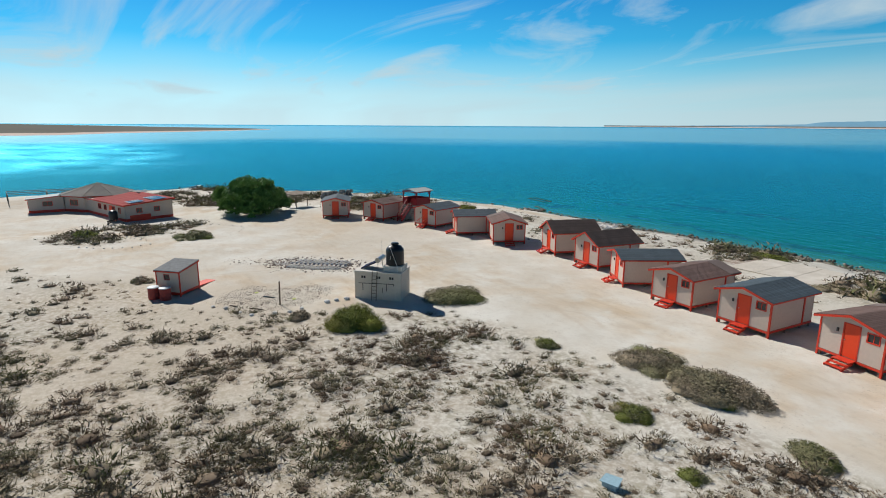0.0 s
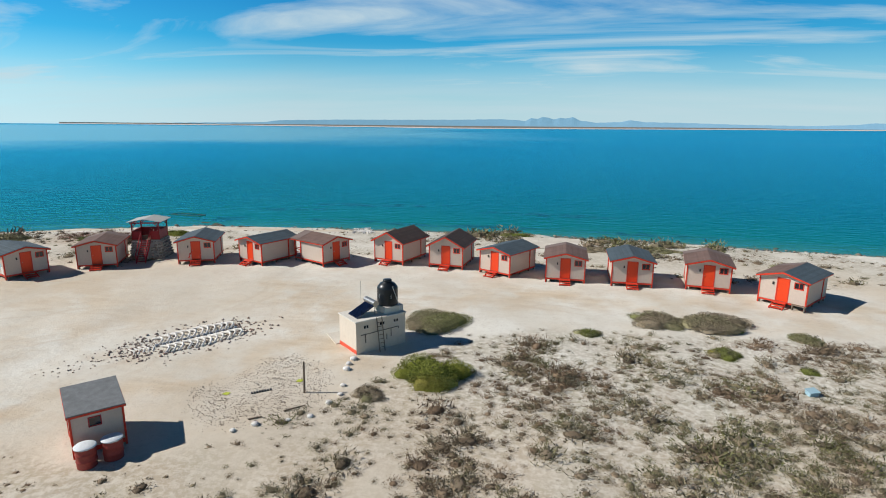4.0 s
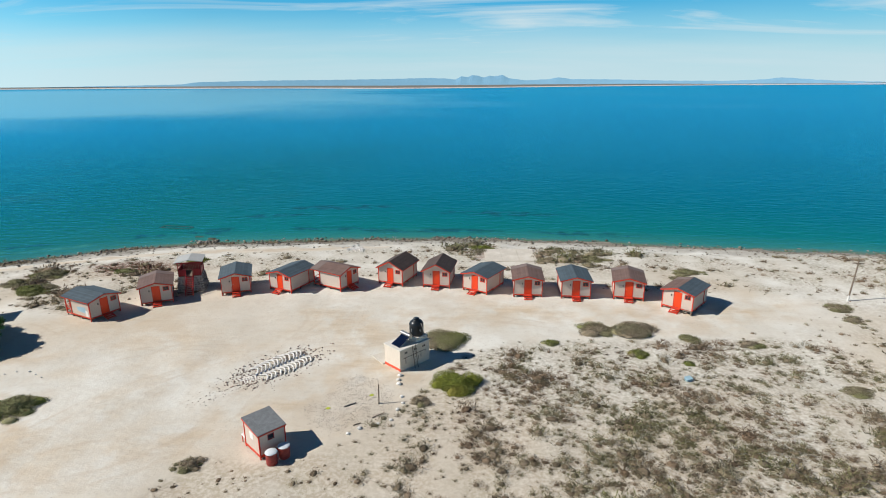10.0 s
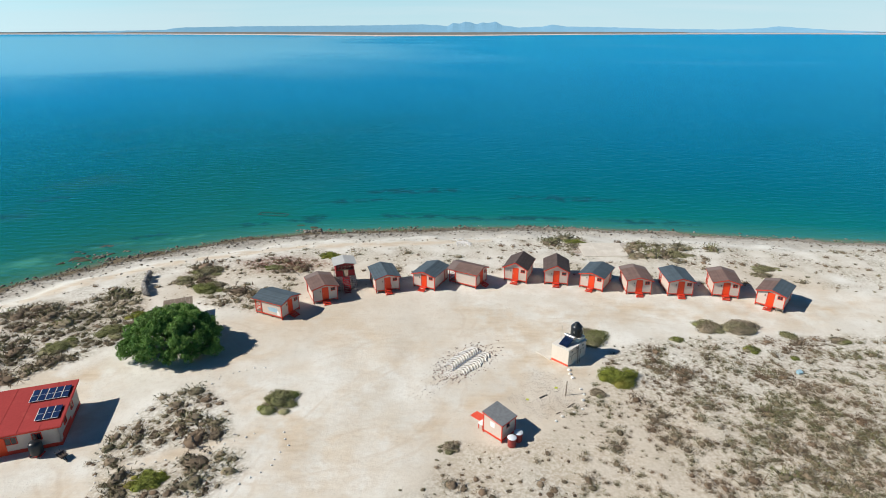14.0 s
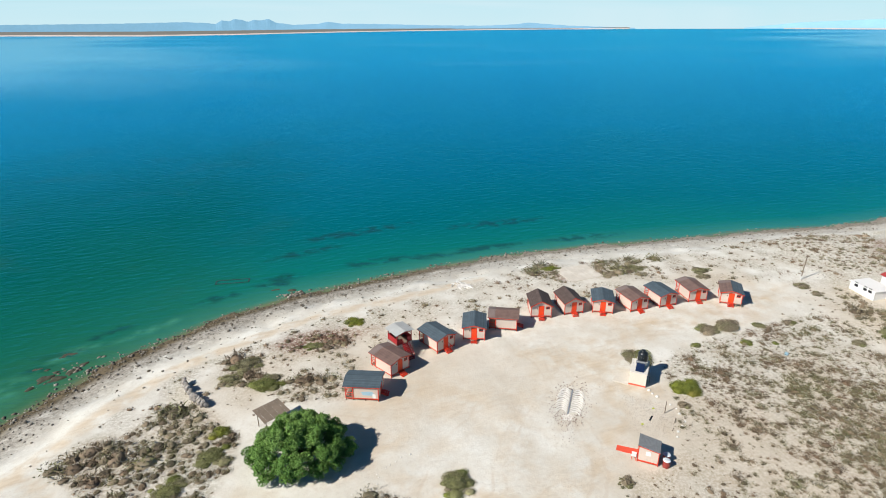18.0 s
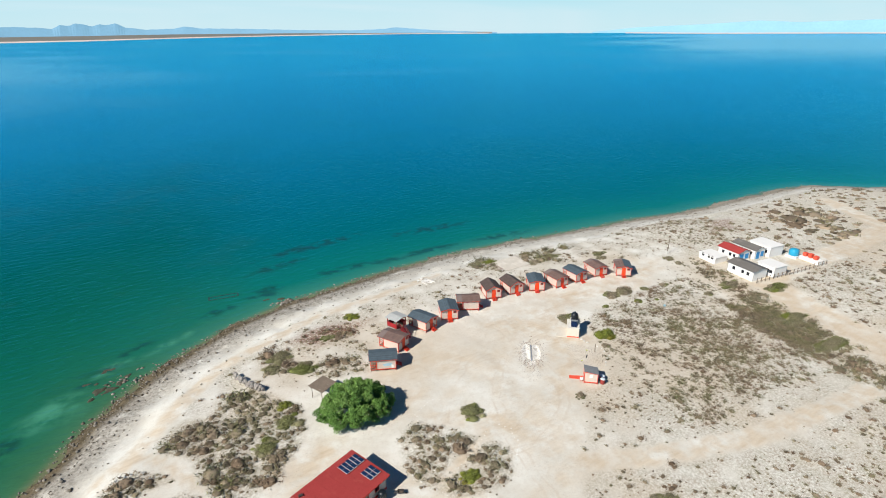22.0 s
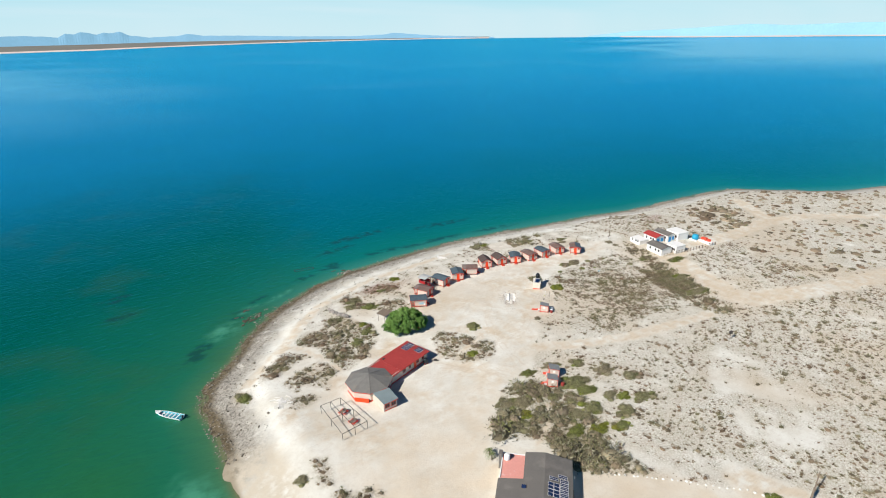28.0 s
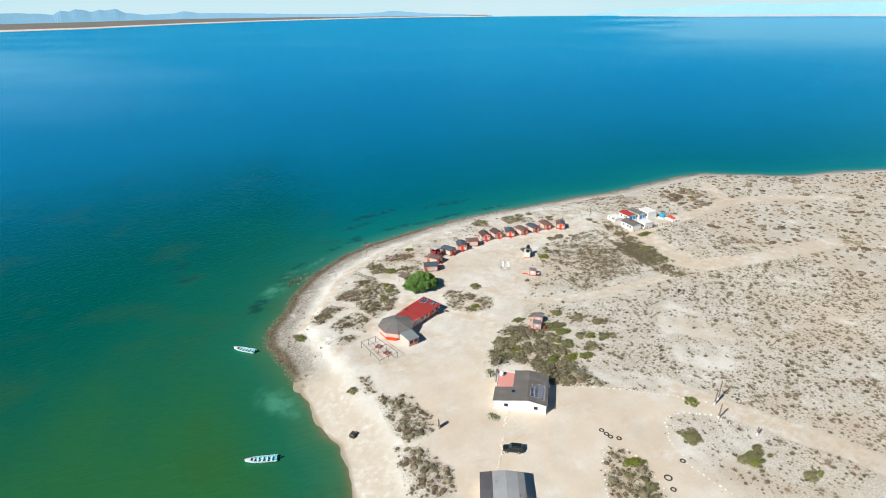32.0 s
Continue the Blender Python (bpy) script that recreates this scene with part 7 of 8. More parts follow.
def yard_goods():
    t = thing("black_drum", "black plastic drum on a trolley by the restaurant", "drum")
    t.matrix_basis = pose(-54.72, -16.76, ground_z(-54.72, -16.76))
    bm = BM()
    lathe(bm, [(0.55, 0.3), (0.6, 0.45), (0.6, 1.35), (0.5, 1.6), (0.2, 1.68)], 18)
    part("drum", bm, M["black_plastic"], t)
    bm = BM()
    box(bm, -0.5, 0.5, -0.4, 0.4, 0.12, 0.25)
    part("cart", bm, M["red"], t)
    for s in (-0.4, 0.4):
        bm = BM()
        rod(bm, (s, -0.46, 0.14), (s, -0.40, 0.14), 0.14, seg=12)
        part("wheel", bm, M["black_plastic"], t)
    t = thing("wheelbarrow", "rusty wheelbarrow standing on the sand", "wheelbarrow")
    t.matrix_basis = pose(-51.96, -17.13, ground_z(-51.96, -17.13), 0, 0, -30)
    bm = BM()
    poly(bm, [(-0.4, -0.3, 0.3), (0.35, -0.25, 0.3), (0.35, 0.25, 0.3), (-0.4, 0.3, 0.3)])
    for p, q in (((-0.4, -0.3), (0.35, -0.25)), ((0.35, -0.25), (0.35, 0.25)), ((0.35, 0.25), (-0.4, 0.3)), ((-0.4, 0.3), (-0.4, -0.3))):
        poly(bm, [(*p, 0.3), (*q, 0.3), (q[0] * 1.25, q[1] * 1.3, 0.55), (p[0] * 1.25, p[1] * 1.3, 0.55)])
    part("tray", bm, M["dark_metal"], t)
    bm = BM()
    rod(bm, (0.7, -0.04, 0.18), (0.7, 0.04, 0.18), 0.18, seg=12)
    part("wheel", bm, M["black_plastic"], t)
    for s in (-0.22, 0.22):
        bm = BM()
        beam(bm, (0.7, s * 0.3, 0.2), (-1.0, s, 0.5), 0.05)
        part("handle", bm, M["timber"], t)


yard_goods()


# ---- pipe pergola with picnic tables ----
def pergola():
    t = thing("pergola_frame", "bare dark pipe pergola frame without a roof", "pergola")
    t.matrix_basis = pose(0, 0, ground_z(-81, -23))
    c = [Vector(q) for q in ((-85.6, -21.4, 2.2), (-80.6, -21.0, 2.2), (-78.9, -32.2, 2.2), (-85.2, -33.2, 2.2))]
    grid = {}
    for i in range(3):
        for j in range(3):
            p = c[0].lerp(c[1], i / 2).lerp(c[3].lerp(c[2], i / 2), j / 2)
            grid[i, j] = p
            bm = BM()
            rod(bm, (p.x, p.y, -0.2), p, 0.06, seg=6)
            part("post", bm, M["pipe_dark"], t)
    for i in range(3):
        for j in range(2):
            for a, b2 in ((grid[i, j], grid[i, j + 1]), (grid[j, i], grid[j + 1, i])):
                bm = BM()
                rod(bm, a, b2, 0.06, seg=6)
                part("bar", bm, M["pipe_dark"], t)


pergola()


def picnic_table(x, y, turn):
    t = thing("picnic_table", "red wooden picnic table with attached benches", "table", "picnic tables")
    t.matrix_basis = pose(x, y, ground_z(x, y), 0, 0, turn)
    for i in range(4):
        bm = BM()
        box(bm, -0.9, 0.9, -0.38 + i * 0.195, -0.20 + i * 0.195, 0.70, 0.745)
        part("top_board", bm, M["timber"], t)
    for s in (-1, 1):
        bm = BM()
        box(bm, -0.9, 0.9, s * 0.72 - 0.13, s * 0.72 + 0.13, 0.42, 0.46)
        part("bench_board", bm, M["red"], t)
        for e in (-0.65, 0.65):
            bm = BM()
            beam(bm, (e, s * 0.25, 0.70), (e, s * 0.75, 0.0), 0.05, 0.09)
            part("leg", bm, M["red"], t)
    for e in (-0.65, 0.65):
        bm = BM()
        box(bm, e - 0.025, e + 0.025, -0.78, 0.78, 0.36, 0.42)
        part("brace", bm, M["red"], t)


picnic_table(-81.2, -24.0, 30)
picnic_table(-80.8, -28.6, 20)


# ---- white house ----
M["dark_roof"] = mat("dark_grey_roofing", (0.145, 0.132, 0.118), 0.9, vary=0.15, scale=1.5, stain=(0.19, 0.17, 0.15, 0.4, 0.55))
M["pink_roof"] = mat("pink_terrace_paint", (0.68, 0.30, 0.25), 0.8, vary=0.08, scale=0.8, stain=(0.72, 0.45, 0.40, 0.7, 0.62))


def white_house():
    t = thing("white_house", "white plastered house with dark grey roof and pink terrace", "house")
    o = Vector((-69.2, -66.4))
    a = -43.5
    t.matrix_basis = pose(o.x, o.y, ground_z(-60, -65), 0, 0, a)
    L, W, Hh, rd, rx = 13.2, 12.2, 2.85, 3.9, 8.3
    w = wall_between(t, "front_wall", (0, 0), (L, 0), -0.2, Hh, 0.2, M["white"])
    bm = BM()
    poly(bm, [(0, 0.002, Hh), (L, 0.002, Hh), (rx, 0.002, rd)], (0, 0.19, 0))
    part("gable", bm, M["white"], t)
    wall_between(t, "side_wall", (L, 0.2), (L, W), -0.2, Hh, 0.2, M["white"])
    wall_between(t, "back_wall", (L, W), (0, W), -0.2, Hh, 0.2, M["white"])
    wall_between(t, "side_wall", (0, W), (0, 0.2), -0.2, Hh, 0.2, M["white"])
    for s in (5.6 * 0.55, 10.6):
        window_in(w, Vector((s, -0.01)), (1, 0), 0.9, 0.8, 1.2, M["dark_metal"])
    ov = 0.35
    # the roof leaves out the terrace corner
    tx, ty = 4.4, 5.3
    def zl(x):
        return Hh + (rd - Hh) * x / rx if x <= rx else Hh + (rd - Hh) * (L - x) / (L - rx)
    bm = BM()
    poly(bm, [(-ov, -ov, Hh - 0.04), (rx, -ov, rd + 0.02), (rx, ty, rd + 0.02), (-ov, ty, Hh - 0.04)], (0, 0, 0.09))
    poly(bm, [(tx, ty, zl(tx) + 0.02), (rx, ty, rd + 0.02), (rx, W + ov, rd + 0.02), (tx, W + ov, zl(tx) + 0.02)], (0, 0, 0.09))
    part("roof_slope", bm, M["dark_roof"], t)
    bm = BM()
    poly(bm, [(rx, -ov, rd + 0.02), (L + ov, -ov, Hh - 0.08), (L + ov, W + ov, Hh - 0.08), (rx, W + ov, rd + 0.02)], (0, 0, 0.09))
    part("roof_slope", bm, M["dark_roof"], t)
    bm = BM()
    box(bm, -0.1, tx - 0.03, ty + 0.03, W + 0.1, Hh - 0.15, Hh + 0.05)
    part("terrace", bm, M["pink_roof"], t, "pink painted terrace roof")
    for q in (((-0.1, W + 0.03), (tx - 0.05, W + 0.03)), ((-0.03, ty + 0.1), (-0.03, W + 0.05))):
        bm = BM()
        beam(bm, (*q[0], Hh + 0.14), (*q[1], Hh + 0.14), 0.2, 0.14)
        part("parapet", bm, M["white"], t)
    bm = BM()
    lathe(bm, [(0.55, 0), (0.58, 0.1), (0.58, 1.0), (0.45, 1.2), (0.2, 1.3)], 18)
    k = part("rooftop_tank", bm, M["white"], t, "white rooftop water tank")
    k.matrix_local = pose(0.9, W - 1.6, Hh + 0.05)
    bm = BM()
    box(bm, -0.75, -0.05, W - 1.4, W - 0.1, -0.1, Hh + 0.9)
    part("chimney_block", bm, M["dark_roof"], t)
    # skylight and panels
    bm = BM()
    box(bm, 4.2, 5.0, 2.9, 3.6, zl(4.6) + 0.1, zl(4.6) + 0.35)
    part("skylight", bm, M["panel"], t)
    def panel(x, y, wx, wy):
        zz = zl(x + wx / 2) + 0.22
        s = -(rd - Hh) / (L - rx)
        bm = BM()
        poly(bm, [(x, y, zz - s * wx / 2), (x + wx, y, zz + s * wx / 2), (x + wx, y + wy, zz + s * wx / 2), (x, y + wy, zz - s * wx / 2)], (0, 0, 0.04))
        pv = part("solar_panel", bm, M["panel"], t, "dark blue solar panel")
        bm = BM()
        for q in (0, wy / 2, wy):
            beam(bm, (x, y + q, zz - s * wx / 2 + 0.05), (x + wx, y + q, zz + s * wx / 2 + 0.05), 0.05, 0.02)
        for q in (0, wx):
            beam(bm, (x + q, y, zz - s * (wx / 2 - q) + 0.05), (x + q, y + wy, zz - s * (wx / 2 - q) + 0.05), 0.05, 0.02)
        part("panel_frame", bm, M["pvc"], pv, "pale aluminium frame")
    for i in range(4):
        panel(9.0 + (i % 2) * 1.05, 1.6 + (i // 2) * 1.75, 1.0, 1.65)
    for i in range(6):
        panel(11.2 + 0.02 * (i % 2), 1.3 + i * 0.85, 1.5, 0.78)
    for i in range(2):
        panel(9.2 + i * 1.7, 5.6 + i * 1.0, 1.6, 0.85)
    bm = BM()
    box(bm, L + 0.5, L + 0.62, 4.4, 6.2, 0.0, 1.6)
    part("side_board", bm, M["timber"], t)
    bm = BM()
    rod(bm, (L + 0.6, 7.8, Hh - 0.2), (L + 0.6, 7.8, Hh + 0.5), 0.03, seg=6)
    lathe(bm, [(0.02, 0), (0.3, 0.1), (0.4, 0.22)], 14)
    d = part("satellite_dish", bm, M["white"], t)


white_house()


def palm(x, y, h, label, seed):
    t = thing("palm", label, "palm", "small palms by the white house")
    t.matrix_basis = pose(x, y, ground_z(x, y) - 0.05)
    rng = random.Random(seed)
    bm = BM()
    rod(bm, (0, 0, 0), (0.05, 0.03, h), 0.16, 0.11, 9)
    part("trunk", bm, M["bark"], t)
    for i in range(15):
        a = i * 2.4 + rng.uniform(-0.2, 0.2)
        up = rng.uniform(0.1, 0.9)
        bm = BM()
        pts = []
        for k in range(7):
            q = k / 6
            pts.append(Vector((math.cos(a) * 1.3 * q, math.sin(a) * 1.3 * q, h + up * q * 1.1 - 1.2 * q * q)))
        side = Vector((-math.sin(a), math.cos(a), 0))
        for k, (p, q) in enumerate(zip(pts, pts[1:])):
            for s in (-1, 1):
                for e in (0.25, 0.75):
                    b0 = p.lerp(q, e)
                    tip = b0 + side * s * 0.36 * (1.1 - k / 7) + (q - p) * 0.9 - Vector((0, 0, 0.06))
                    v = [bm.verts.new(b0), bm.verts.new(p.lerp(q, e - 0.2)), bm.verts.new(tip)]
                    bm.faces.new(v)
            rod(bm, p, q, 0.015, seg=3)
        part("frond", bm, M["frond"], t)


M["frond"] = mat("palm_frond", (0.13, 0.16, 0.045), 0.6, vary=0.25, scale=3)
palm(*[(-62, -55.4)][0], 1.6, "small green palm beside the pink terrace", 1)
palm(*[(-61.5, -53.9)][0], 1.3, "low fan palm at the corner of the house", 2)
palm(*[(-71.7, -68.7)][0], 0.9, "short grey-green palm in front of the white wall", 3)
palm(*[(-71.2, -69.8)][0], 0.7, "low dry palm in front of the white wall", 4)


# ---- house with patched roof ----
M["tarp_grey"] = mat("grey_roof_sheet", (0.33, 0.34, 0.34), 0.75, vary=0.12, scale=1.2, stain=(0.24, 0.24, 0.24, 0.5, 0.58))
M["old_sheet"] = mat("stained_roof_sheet", (0.27, 0.27, 0.265), 0.8, vary=0.2, scale=1.5, stain=(0.15, 0.14, 0.13, 0.6, 0.5))
M["old_roof"] = mat("old_dark_roof", (0.10, 0.095, 0.10), 0.9, vary=0.25, scale=2)


def patched_house():
    t = thing("patched_house", "low white house with patched grey sheet roof", "house")
    a = Vector((-86.6, -84.0))
    t.matrix_basis = pose(a.x, a.y, ground_z(-86, -90), 0, 0, -35)
    L, W, z = 9.3, 9.5, 2.5
    for p, q in (((0.3, -0.3), (L - 0.3, -0.3)), ((L - 0.3, -0.3), (L - 0.3, -W)), ((L - 0.3, -W), (0.3, -W)), ((0.3, -W), (0.3, -0.3))):
        wall_between(t, "wall", p, q, -0.2, z, 0.15, M["white"])
    for x0, x1, z0, z1, m in ((0, 2.7, z, z + 0.35, "old_roof"), (2.72, 5.6, z + 0.38, z + 0.75, "tarp_grey"), (5.62, 8.1, z + 0.72, z + 0.42, "tarp_grey"), (8.1, 9.6, z + 0.44, z + 0.1, "old_sheet")):
        bm = BM()
        poly(bm, [(x0, 0.2, z0), (x1, 0.2, z1), (x1, -4.7, z1), (x0, -4.7, z0)], (0, 0, 0.06))
        poly(bm, [(x0, -4.72, z0 + 0.02), (x1, -4.72, z1 + 0.02), (x1, -W - 0.3, z1 - 0.15), (x0, -W - 0.3, z0 - 0.15)], (0, 0, 0.06))
        r = part("roof_sheet", bm, M[m], t)
        k = int((x1 - x0) / 0.3)
        bm = BM()
        for i in range(k):
            f = (i + 0.5) / k
            beam(bm, (x0 + (x1 - x0) * f, 0.2, z0 + (z1 - z0) * f + 0.075), (x0 + (x1 - x0) * f, -4.7, z0 + (z1 - z0) * f + 0.075), 0.05, 0.03)
        part("sheet_rib", bm, M[m], r)


patched_house()


# ---- parked car ----
M["car_paint"] = mat("dark_green_car_paint", (0.022, 0.034, 0.034), 0.25, metal=0.3, vary=0.1, spec=0.7)
M["tyre"] = mat("tyre_rubber", (0.055, 0.052, 0.048), 0.9, vary=0.25)
M["tail_red"] = mat("tail_lamp", (0.35, 0.01, 0.01), 0.2)
M["head_lamp"] = mat("head_lamp", (0.7, 0.72, 0.72), 0.1)


def car():
    t = thing("car", "dark green dusty sport utility car parked on sand", "car")
    x, y = -74.7, -80.85
    t.matrix_basis = pose(x, y, ground_z(x, y), 0, 0, 140)
    def hull(secs):
        bm = BM()
        rings = []
        for xx, hw, z0, z1 in secs:
            rings.append([bm.verts.new((xx, s * hw * k, z)) for s, k, z in ((-1, 0.96, z0), (-1, 1, z0 + 0.2), (-1, 1, z1 - 0.12), (-1, 0.9, z1), (1, 0.9, z1), (1, 1, z1 - 0.12), (1, 1, z0 + 0.2), (1, 0.96, z0))])
        for a, b2 in zip(rings, rings[1:]):
            for i in range(8):
                bm.faces.new((a[i], b2[i], b2[(i + 1) % 8], a[(i + 1) % 8]))
        bm.faces.new(rings[0])
        bm.faces.new(rings[-1][::-1])
        bmesh.ops.recalc_face_normals(bm, faces=bm.faces)
        return bm
    part("body", hull([(-2.25, 0.80, 0.45, 1.0), (-2.1, 0.88, 0.36, 1.12), (-0.6, 0.92, 0.33, 1.12), (0.9, 0.92, 0.33, 1.10), (1.9, 0.88, 0.36, 1.0), (2.25, 0.76, 0.42, 0.85)]), M["car_paint"], t)
    bm = BM()
    pr = [(-2.12, 1.10), (-1.9, 1.72), (0.25, 1.76), (0.95, 1.10)]
    poly(bm, [(px, -0.78, pz) for px, pz in pr], (0, 1.56, 0))
    part("cabin_shell", bm, M["car_paint"], t)
    for s in (-1, 1):
        for x0, x1, x2, x3 in ((-1.78, -1.05, -1.05, -1.62), (-0.98, -0.15, -0.15, -0.98), (-0.08, 0.72, 0.20, -0.08)):
            bm = BM()
            poly(bm, [(x0, s * 0.785, 1.16), (x1, s * 0.785, 1.16), (x2, s * 0.785, 1.62), (x3, s * 0.785, 1.62)], (0, s * 0.012, 0))
            part("side_window", bm, M["glass"], t)
        for xx in (-1.35, 1.4):
            bm = BM()
            rod(bm, (xx, s * 0.70, 0.35), (xx, s * 0.95, 0.35), 0.36, seg=20)
            w = part("tyre", bm, M["tyre"], t)
            bm = BM()
            rod(bm, (xx, s * 0.94, 0.35), (xx, s * 0.965, 0.35), 0.21, seg=14)
            part("rim", bm, M["steel"], w)
        bm = BM()
        box(bm, 2.17, 2.25, s * 0.6 - 0.14, s * 0.6 + 0.14, 0.68, 0.84)
        part("headlight", bm, M["head_lamp"], t)
        bm = BM()
        box(bm, -2.27, -2.20, s * 0.7 - 0.08, s * 0.7 + 0.08, 0.72, 1.0)
        part("tail_light", bm, M["tail_red"], t)
        bm = BM()
        box(bm, 0.62, 0.78, s * 0.98 - 0.09, s * 0.98 + 0.09, 1.08, 1.22, 0.02)
        part("wing_mirror", bm, M["car_paint"], t)
        bm = BM()
        beam(bm, (-1.75, s * 0.62, 1.82), (0.1, s * 0.62, 1.84), 0.04, 0.04)
        part("roof_rail", bm, M["steel"], t)
    bm = BM()
    poly(bm, [(0.31, -0.70, 1.72), (0.31, 0.70, 1.72), (0.93, 0.74, 1.14), (0.93, -0.74, 1.14)], (0.02, 0, 0.012))
    part("windscreen", bm, M["glass"], t)
    bm = BM()
    poly(bm, [(-2.11, -0.68, 1.18), (-2.11, 0.68, 1.18), (-1.93, 0.66, 1.66), (-1.93, -0.66, 1.66)], (-0.02, 0, 0.005))
    part("rear_window", bm, M["glass"], t)
    bm = BM()
    box(bm, 2.2, 2.32, -0.78, 0.78, 0.42, 0.58, 0.03)
    part("bumper", bm, M["black_plastic"], t)


car()


# ---- moored boats ----
M["hull_white"] = mat("white_hull", (0.78, 0.78, 0.76), 0.35, vary=0.06)
M["boat_inside"] = mat("turquoise_boat_paint", (0.10, 0.42, 0.50), 0.5, vary=0.12)
M["boat_seat"] = mat("blue_thwart", (0.02, 0.20, 0.38), 0.5, vary=0.12)


def boat(x, y, turn, label):
    """An open fibreglass skiff: bow along +x."""
    t = thing("boat", label, "boat", "moored skiffs")
    t.matrix_basis = pose(x, y, SEA_Z - 0.12, 0, 0, turn)
    Lh = 7.4
    secs = []
    for i in range(11):
        q = i / 10
        xx = -Lh / 2 + Lh * q
        hw = 0.95 * (1 - max(0, (q - 0.42) / 0.58) ** 2.2) + 0.02
        secs.append((xx, hw, 0.72 + 0.38 * q**2.5, -0.12 + 0.45 * max(0, q - 0.8) / 0.2))
    bm = BM()
    rings = []
    for xx, hw, zt, zb in secs:
        rings.append([bm.verts.new(p) for p in ((xx, -hw, zt), (xx, -hw * 0.86, (zt + zb) / 2), (xx, 0, zb), (xx, hw * 0.86, (zt + zb) / 2), (xx, hw, zt))])
    for a, b2 in zip(rings, rings[1:]):
        for i in range(4):
            bm.faces.new((a[i], a[i + 1], b2[i + 1], b2[i]))
    bm.faces.new(rings[0])
    bmesh.ops.recalc_face_normals(bm, faces=bm.faces)
    part("hull", bm, M["hull_white"], t)
    bm = BM()
    rings = []
    for xx, hw, zt, zb in secs[:-1]:
        rings.append([bm.verts.new(p) for p in ((xx + 0.06, -hw * 0.93, zt - 0.01), (xx + 0.06, -hw * 0.72, 0.22), (xx + 0.06, hw * 0.72, 0.22), (xx + 0.06, hw * 0.93, zt - 0.01))])
    for a, b2 in zip(rings, rings[1:]):
        for i in range(3):
            bm.faces.new((a[i], b2[i], b2[i + 1], a[i + 1]))
    part("inner_skin", bm, M["boat_inside"], t, "turquoise painted inside")
    for s in (-1, 1):
        bm = BM()
        for a, b2 in zip(secs, secs[1:]):
            beam(bm, (a[0], s * a[1], a[2]), (b2[0], s * b2[1], b2[2]), 0.09, 0.06)
        part("gunwale", bm, M["hull_white"], t)
    for xx in (-2.4, -1.35, -0.3, 0.75, 1.7):
        hw = 0.9 * (1 - max(0, ((xx + Lh / 2) / Lh - 0.42) / 0.58) ** 2.2)
        bm = BM()
        box(bm, xx - 0.17, xx + 0.17, -hw, hw, 0.52, 0.60, 0.01)
        part("thwart", bm, M["hull_white"], t)
    bm = BM()
    poly(bm, [(2.3, -0.62, 0.92), (2.3, 0.62, 0.92), (Lh / 2 - 0.1, 0.05, 1.08), (Lh / 2 - 0.1, -0.05, 1.08)], (0, 0, 0.03))
    part("foredeck", bm, M["hull_white"], t)
    bm = BM()
    beam(bm, (Lh / 2 - 0.15, 0, 0.75), (Lh / 2 + 0.02, 0, 1.12), 0.10, 0.05)
    part("stem_post", bm, M["red"], t)
    bm = BM()
    box(bm, -Lh / 2 - 0.42, -Lh / 2 - 0.02, -0.20, 0.20, 0.75, 1.25, 0.06)
    mo = part("outboard_motor", bm, M["black_plastic"], t)
    bm = BM()
    box(bm, -Lh / 2 - 0.30, -Lh / 2 - 0.12, -0.08, 0.08, -0.2, 0.76)
    part("motor_leg", bm, M["black_plastic"], mo)


b1, b2_ = [(-118.4, 3.8), (-112.5, -2.7), (-127.9, -47), (-120.9, -50.3)][:2], [(-118.4, 3.8), (-112.5, -2.7), (-127.9, -47), (-120.9, -50.3)][2:]
for (p, q), label in ((b1, "white skiff with turquoise inside moored off the point"), (b2_, "white and turquoise skiff with outboard moored in the shallows")):
    boat((p[0] + q[0]) / 2, (p[1] + q[1]) / 2, math.degrees(math.atan2(p[1] - q[1], p[0] - q[0])), label)


# ---- village of white houses ----
M["village_blue"] = mat("village_blue_paint", (0.02, 0.25, 0.55), 0.5, vary=0.1)
M["blue_tank"] = mat("blue_tank_plastic", (0.02, 0.30, 0.48), 0.4, vary=0.1)


